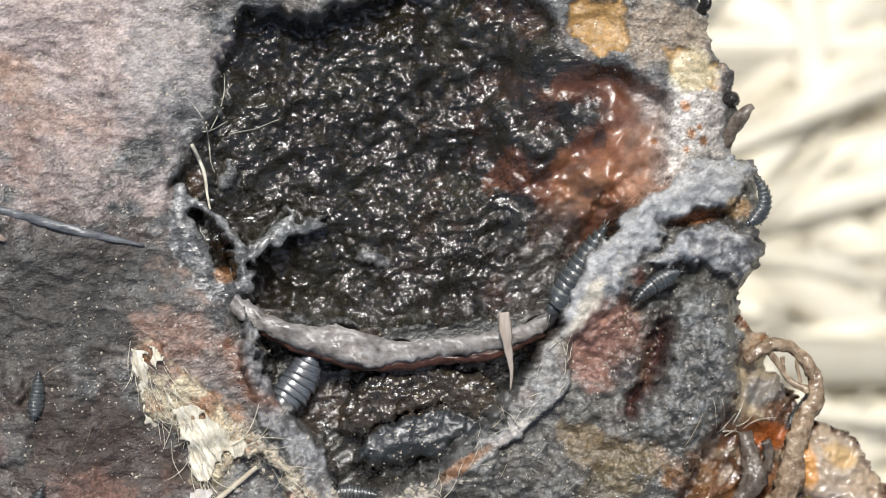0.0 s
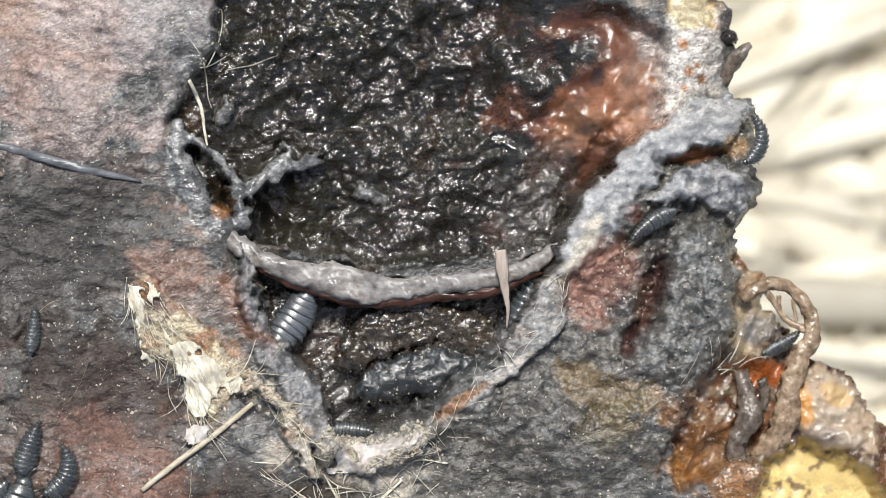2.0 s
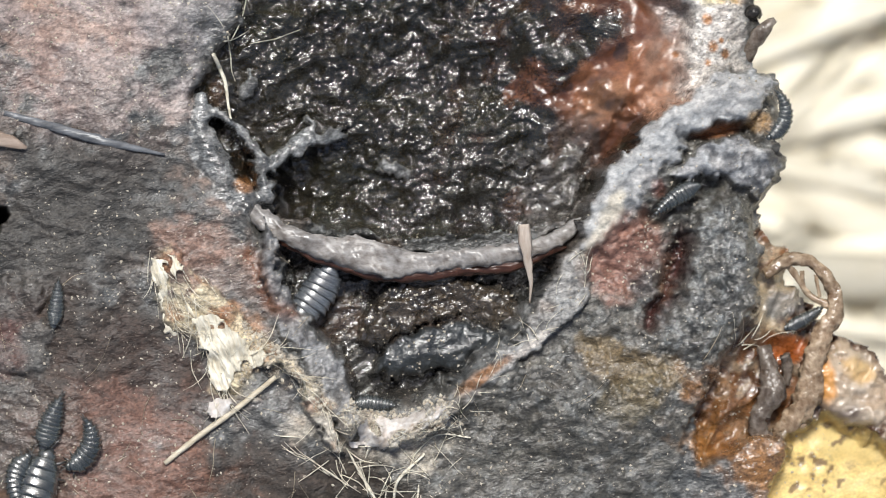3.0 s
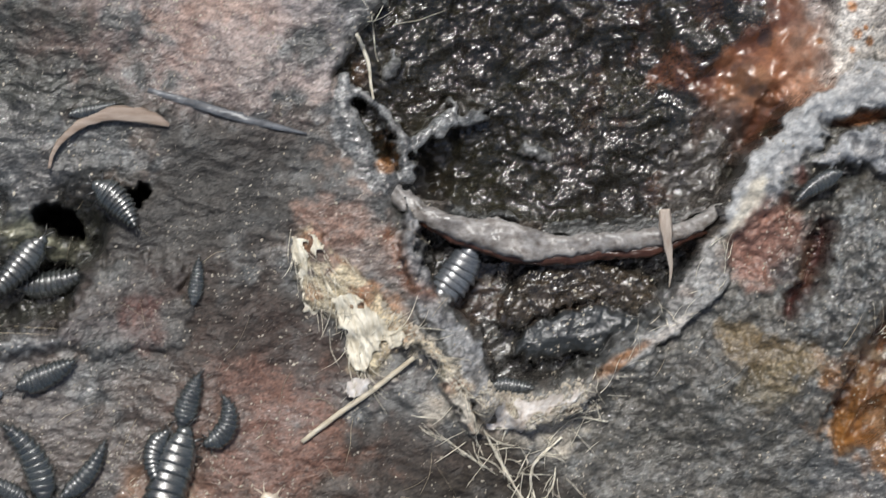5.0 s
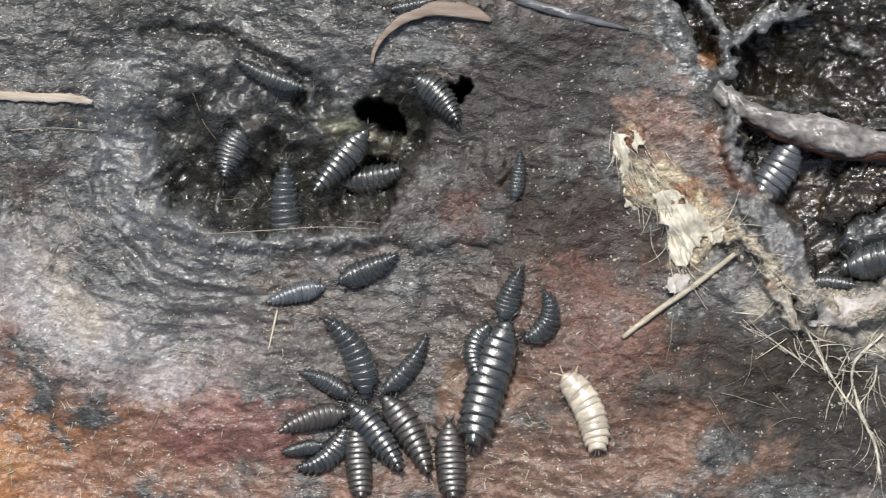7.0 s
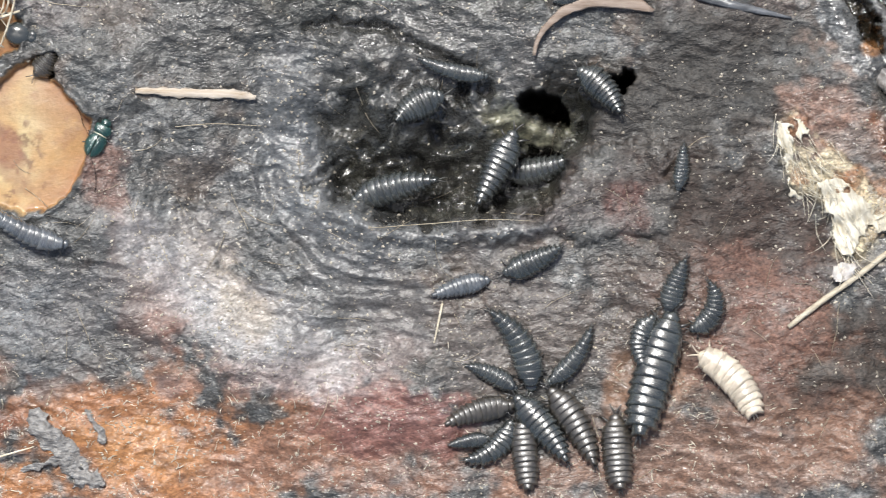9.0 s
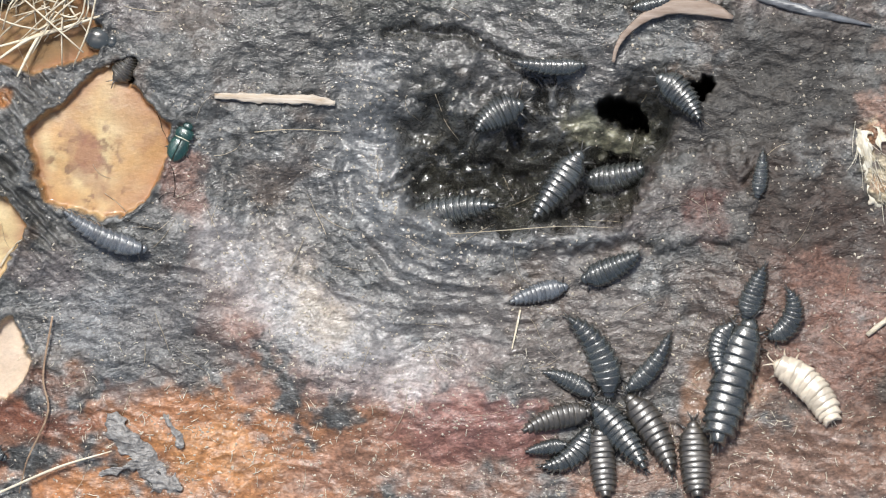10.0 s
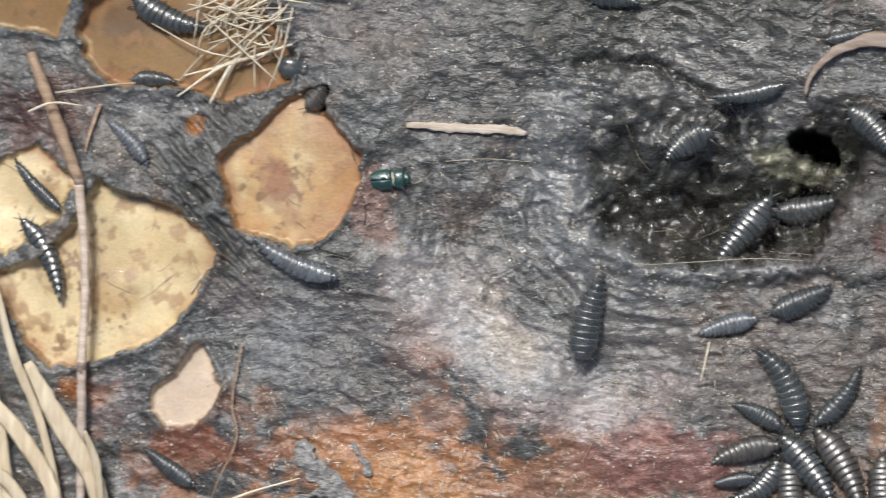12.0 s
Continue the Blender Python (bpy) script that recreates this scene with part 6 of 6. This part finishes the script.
# ribbon of eyelid that spans the pit, grey above, liver-red below
torn_sheet("lid_ridge", [(-38.9, -4.1), (-36.2, -5.3), (-33.2, -6.4), (-31.1, -8.3), (-27.6, -10.6), (-23.2, -12.1), (-19.4, -12.6), (-16.7, -12.0), (-12.9, -13.0), (-8.6, -14.3), (-5.2, -14.6), (-1.6, -14.2), (4.7, -13.6), (9.6, -12.9), (13.8, -11.6), (19.2, -8.4), (20.6, -9.4), (16.0, -13.2), (11.1, -15.5), (6.5, -16.6), (-0.7, -17.1), (-7.0, -18.3), (-12.4, -18.8), (-17.8, -17.6), (-23.1, -15.8), (-27.6, -13.7), (-32.1, -11.2), (-35.3, -9.1), (-38.2, -6.8)], RIDGE, "wet grey eyelid ridge", 0.0, 0.3, 21, 9, 1.2, 0.2, lambda px, py: -0.4 + 0.6 * float(fbm(np.array(px), np.array(py), 6.0, 2, 130)) - 0.0014 * (px + 8) ** 2 - 0.06 * max(0.0, -31 - px) ** 2, 1.1, 0.2, 0.25)
torn_sheet("lid_lining", [(-30.3, -10.1), (-27.6, -12.1), (-21.4, -15.0), (-16.0, -16.7), (-10.6, -17.1), (-1.6, -16.4), (6.5, -15.7), (11.1, -14.8), (15.6, -12.7), (16.9, -13.5), (11.5, -16.6), (6.6, -17.9), (-0.7, -18.5), (-7.9, -19.4), (-14.2, -19.2), (-19.5, -17.7), (-24.9, -15.8), (-29.0, -13.2)], LIVER, "liver-red wet lining under the eyelid", 0.0, 0.2, 22, 9, 1.0, 0.1, lambda px, py: -1.8, 0.9, 0.2, 0.2)
def at_heights(points, tops):
    return [(x, y, z) for (x, y), z in zip(points, tops)]


tissue("outer_loop", AMBER, [(at_heights([(48.9, -17.7), (52.9, -15.2), (57.0, -15.9), (60.2, -19.6), (60.5, -23.7), (58.4, -27.5), (56.9, -32.4), (56.1, -37.7), (53.9, -41.1), (51.2, -42.6)], (-1.5, -2.5, -3, -3, -3, -3, -3.4, -4, -5, -6)), [0.8, 1.1, 0.9, 1.1, 1.3, 1.6, 1.8, 2.0, 1.6, 0.7])], "amber wet loop of torn tissue", 90, 18, 0.7, 0.6)
tissue("loop_strut", AMBER, [(at_heights([(52.5, -15.5), (54.8, -18.6), (56.5, -20.8), (59.7, -22.5)], (-2.5, -3.5, -4, -3.2)), [0.6, 0.45, 0.5, 0.6]), (at_heights([(55.1, -17.0), (55.6, -20.1)], (-3.2, -4)), [0.4, 0.3]), (at_heights([(57.4, -17.5), (58.1, -21.2)], (-3.2, -3.6)), [0.35, 0.3])], "thin amber struts across the loop", 24, 10, 0.8, 0.7)
tissue("hanging_fold", FOLD, [(at_heights([(49.1, -29.0), (50.1, -33.4), (50.6, -35.8), (49.7, -38.2), (48.1, -41.1), (49.4, -44.5), (51.0, -47.4)], (-4, -3.6, -3.2, -3.4, -4, -5, -6.5)), [1.1, 1.6, 2.0, 1.8, 1.4, 1.6, 1.0]), (at_heights([(52.6, -30.5), (53.3, -32.4), (53.1, -35.3)], (-4, -5, -6)), [0.9, 0.8, 0.5])], "grey-brown wet hanging fold", 50, 16, 0.7, 0.45)
tissue("edge_tag", FOLD, [(lifted([(45.6, 16.4), (47.0, 19.8), (48.6, 22.1), (49.9, 23.2)], [-3, -1, 0, 0]), [1.0, 1.3, 1.1, 0.5])], "amber tag of dried tissue", 16, 10, 0.8, 0.5)
tissue("edge_knob", SPOT, [(lifted([(44.7, 22.9), (46.5, 24.3), (47.7, 23.9)], [-2, 0, -1]), [0.9, 1.2, 0.6]), (lifted([(41.5, 38.4), (42.4, 39.7), (42.6, 42.0)], [-1, 0, -1]), [0.7, 1.0, 0.8])], "black dried knobs at the outer edge", 12, 10, 0.9, 0.7)


def lint_thread(points, radius, label, material=None, up=0.35):
    return stalk("fibre", points, [radius, radius, radius * 0.5], material or HAIR, label, "fibre", 0.9, up, 0.1)


lint_thread([(-101.6, -45.7), (-102.2, -48.9), (-102.8, -52.0)], 0.16, "white thread lying on the hide", STRAW)
lint_thread([(-113.4, -34.0), (-103.6, -33.1), (-94.7, -32.3), (-87.1, -32.4)], 0.06, "thin pale thread on the pit's lip", None, 0.8)
lint_thread([(-144.5, -18.5), (-138.2, -17.9), (-131.0, -18.1)], 0.07, "fine pale thread on the hide")
lint_thread([(-185.1, -40.9), (-183.4, -38.2), (-181.0, -36.4)], 0.2, "white curved fibre on pale fat", STRAW)
lint_thread([(-211.0, -12.7), (-206.9, -11.2), (-202.2, -11.5)], 0.2, "white fibre over the stem", STRAW, 7)
lint_thread([(-207.9, -9.4), (-196.8, -7.7), (-187.7, -6.6)], 0.16, "pale thread across the hide band", STRAW, 0.8)
lint_thread([(-200.4, -11.0), (-201.4, -14.2), (-202.5, -18.8)], 0.3, "short brown stalk on the hide band", STEM, 0.8)
lint_thread([(-159.9, -15.7), (-159.4, -18.4), (-157.9, -20.2)], 0.06, "fine dark thread near the beetle", SPOT)
lint_thread([(-176.1, -48.5), (-177.3, -58.0), (-176.4, -63.9), (-180.0, -71.9), (-181.4, -77.1)], 0.17, "brown twisted root fibre on the hide", STEM, 0.9)
lint_thread([(-186.0, -77.7), (-175.1, -72.7), (-166.1, -69.7)], 0.2, "pale dry grass fibre on the hide", STRAW, 1.2)
lint_thread([(-39.9, 16.5), (-37.9, 12.4), (-37.0, 6.2)], 0.3, "pale thread bridging the pit's rim", FIBRE, 1.0)


def grass_tuft():
    rng = random.Random(8)
    thing = tagged(new("grass_tuft"), "tuft of dry pale grass lying on orange fat", "grass")
    for i in range(46):
        c = Vector((*[(-177.7, 2.1)][0], 0)) + Vector((rng.gauss(0, 3.2), rng.gauss(0, 3.0), 0))
        a = rng.gauss(0.6, 0.6)
        half = rng.uniform(2.5, 8.0)
        dx, dy = math.cos(a) * half, math.sin(a) * half
        z = smooth_height(c.x, c.y) + rng.uniform(1.2, 4.0)
        bend = rng.gauss(0, 0.8)
        bm = bmesh.new()
        strand(bm, [(c.x - dx, c.y - dy, z - 0.8), (c.x + bend, c.y - bend, z + 0.4), (c.x + dx, c.y + dy, z)], [0.08, 0.17, 0.14], 8, 5, 0.6, 0.1)
        part("blade", bm, STRAW, thing)
    for q in ([(-187.7, -9.5), (-180.4, -4.1), (-173.1, -2.1)], [(-182.5, -10.5), (-180.3, -5.5), (-176.9, 0.1)], [(-186.8, -6.1), (-178.6, -3.6), (-169.5, -0.6)]):
        bm = bmesh.new()
        strand(bm, [(x, y, smooth_height(x, y) + 2.2) for x, y in q], [0.15, 0.32, 0.2], 12, 5, 0.6, 0.1)
        part("blade", bm, STRAW, thing)
    return thing


tuft = grass_tuft()


def build_crumbs():
    """Tiny pale chips of dried tissue strewn over the hide."""
    rng = random.Random(21)
    verts, faces = [], []
    shape = ((1, 0, 0), (0, 1, 0), (-1, 0, 0), (0, -1, 0), (0, 0, 1), (0, 0, -1))
    while len(verts) < 6 * 18500:
        ragged = len(verts) > 6 * 16000
        x, y = (rng.uniform(-35, 30), rng.uniform(-48, 10)) if ragged else (rng.uniform(-205, 62), rng.uniform(-80, 38))
        i, j = int((x - LEFT) / STEP), int((y - BOTTOM) / STEP)
        if MASK["out"][j, i] > -1 or MASK["fat"][j, i] > 0.5:
            continue
        chance = 1.5 if ragged else 0.28 + 0.72 * EVEN[j, i] / 0.6 - 0.3 * MASK["eye"][j, i] - 0.25 * MASK["dent"][j, i]
        if rng.random() > chance * (0.3 + 0.7 * (RAG[j, i] > -0.2)):
            continue
        if ragged and max(MASK["rim"][j, i], MASK["shred"][j, i]) < 0.35:
            continue
        r = 0.06 + (0.3 if ragged else 0.2) * rng.random() ** 3
        z, a = float(Z[j, i]) + r * 0.25, rng.uniform(0, 6.28)
        long = rng.uniform(0.7, 1.8)
        k = len(verts)
        for p, q, w in shape:
            p, q = p * r * long * rng.uniform(0.7, 1.2), q * r * rng.uniform(0.7, 1.2)
            verts.append(((x + p * math.cos(a) - q * math.sin(a)) * MM, (y + p * math.sin(a) + q * math.cos(a)) * MM, (z + w * r * 0.6) * MM))
        for e in range(4):
            faces += [(k + e, k + (e + 1) % 4, k + 4), (k + (e + 1) % 4, k + e, k + 5)]
    mesh = bpy.data.meshes.new("crumb")
    mesh.from_pydata(verts, [], faces)
    return mesh


crumbs = part("crumb", build_crumbs(), CRUMB, carcass, "tiny pale crumbs of dried tissue")
tagged(crumbs, kind="stuff")
crumbs.location = (0.07, 0.03, 0.2)
torn_sheet("scab", [(-167.1, -64.1), (-165.2, -63.8), (-162.9, -66.5), (-159.7, -68.9), (-157.1, -71.6), (-154.5, -75.3), (-157.0, -76.6), (-160.2, -75.5), (-162.8, -72.5), (-164.7, -70.0), (-166.7, -67.6)], SCAB, "grey scab of dried hide", 0.4, 0.7, 5)
torn_sheet("scab", [(-160.2, -70.0), (-159.1, -71.8), (-164.7, -73.3), (-168.8, -74.1), (-168.8, -73.0), (-164.3, -71.6)], SCAB, "grey scab of dried hide", 0.5, 0.5, 6)
torn_sheet("scab", [(-158.8, -63.2), (-157.5, -63.6), (-154.5, -67.8), (-154.1, -69.0), (-155.4, -68.9), (-157.1, -66.5)], SCAB, "grey scab of dried hide", 0.4, 0.4, 10)


# ---------------------------------------------------------------- what moves


def crawl(thing, rows, up=0.3):
    """Rows of seconds, head and tail in millimetres, and a height where it is not the hide's: the thing glides over the hide."""
    keyed = []
    for t, h, q, *z in rows:
        cx, cy = (h[0] + q[0]) / 2, (h[1] + q[1]) / 2
        if not z:
            z = [max(smooth_height(cx, cy), 0.5 * (smooth_height(*h) + smooth_height(*q))) + up]
        keyed.append((t, pose(cx * MM, cy * MM, z[0] * MM, 0, 0, math.degrees(math.atan2(h[1] - q[1], h[0] - q[0])) - 90)))
    walk(thing, keyed)


def motions():
    crawl(pale_larva, [(0.0, (-52.6, -57.4), (-50.9, -68.2)), (5.5, (-52.6, -57.4), (-50.9, -68.2)), (6.5, (-54.3, -56.2), (-50.7, -66.8)), (8.5, (-59.8, -53.1), (-52.0, -61.5)), (9.5, (-61.1, -53.1), (-52.4, -61.8)), (10.5, (-61.4, -53.2), (-52.1, -61.6)), (12.0, (-61.3, -53.3), (-52.4, -61.8))])
    crawl(crawler, [(0.0, (-99.3, -34.2), (-100.7, -23.8)), (6.7, (-99.3, -34.2), (-100.7, -23.8)), (8.5, (-115.2, -31.4), (-101.9, -25.7)), (9.5, (-118.4, -29.8), (-102.7, -25.9)), (10.0, (-120.5, -32.7), (-105.2, -29.1)), (10.5, (-122.9, -37.5), (-111.8, -30.4)), (11.0, (-122.9, -42.3), (-115.1, -31.6)), (12.0, (-121.7, -50.0), (-118.9, -36.0))], 0.8)
    crawl(climber, [(0.0, (18.2, -8.1), (24.3, 1.6), 1.0), (0.5, (16.4, -15.6), (21.6, -0.9), 1.2), (1.0, (14.3, -18.4), (19.7, -1.6), 1.2), (1.5, (13.0, -18.2), (18.8, -4.0), 0.6), (2.0, (11.5, -25.1), (16.6, -12.5), -7.5), (2.5, (11.8, -33.2), (18.5, -23.2), -14), (4.0, (-2.5, -36.6), (12.4, -27.2), -15), (5.5, (-4.3, -36.7), (9.8, -28.2), -12), (6.0, (-6.4, -37.6), (7.1, -30.1), -6.8), (6.5, (-11.7, -36.4), (3.7, -31.1), -5.0), (8.5, (-13.1, -37.3), (2.3, -31.4), -5.0), (12.0, (-13.1, -37.3), (2.3, -31.4), -5.0)], 0.0)
    crawl(edge_crawler, [(0.0, (57.2, -27.3), (59.9, -23.2), -7), (1.0, (56.6, -25.9), (59.5, -23.0)), (1.5, (53.6, -25.9), (58.6, -22.8)), (2.0, (53.1, -26.1), (58.6, -22.8)), (2.5, (52.8, -26.1), (58.6, -22.8)), (12.0, (52.8, -26.1), (58.6, -22.8))], 1.2)
    crawl(pit_larva, [(0.0, (-88.2, -16.5), (-97.2, -27.2)), (6.7, (-88.2, -16.5), (-97.2, -27.2)), (8.5, (-90.2, -16.8), (-96.0, -29.2)), (9.5, (-91.7, -19.4), (-98.1, -31.2)), (10.5, (-92.9, -20.8), (-101.5, -31.8)), (12.0, (-92.8, -22.4), (-101.3, -33.4))], 1.0)
    crawl(thin_larva, [(0.0, (-99.2, -11.0), (-109.6, -6.2)), (6.7, (-98.6, -10.4), (-109.5, -6.0)), (8.5, (-96.9, -9.8), (-106.8, -6.9)), (9.5, (-93.7, -8.5), (-104.8, -6.8)), (10.5, (-91.0, -5.3), (-103.5, -6.4)), (12.0, (-90.9, -4.7), (-102.8, -7.1))], 1.0)
    crawl(curled_larva, [(0.0, (-107.9, -16.4), (-111.1, -26.8)), (6.7, (-107.9, -16.4), (-111.1, -26.8)), (8.5, (-102.5, -12.8), (-109.9, -17.0)), (10.5, (-102.0, -13.2), (-109.6, -17.9)), (12.0, (-102.2, -12.2), (-109.8, -17.5))], 1.0)
    crawl(green_beetle, [(0.0, (-155.8, -17.1), (-158.8, -24.5)), (8.5, (-155.8, -17.1), (-158.8, -24.5)), (9.5, (-153.9, -16.7), (-158.3, -24.0)), (10.5, (-155.1, -16.6), (-157.3, -24.3)), (11.0, (-153.8, -16.8), (-157.5, -24.2)), (11.5, (-151.4, -16.9), (-157.9, -22.6)), (12.0, (-149.3, -21.2), (-157.4, -22.1))], 0.3)


motions()
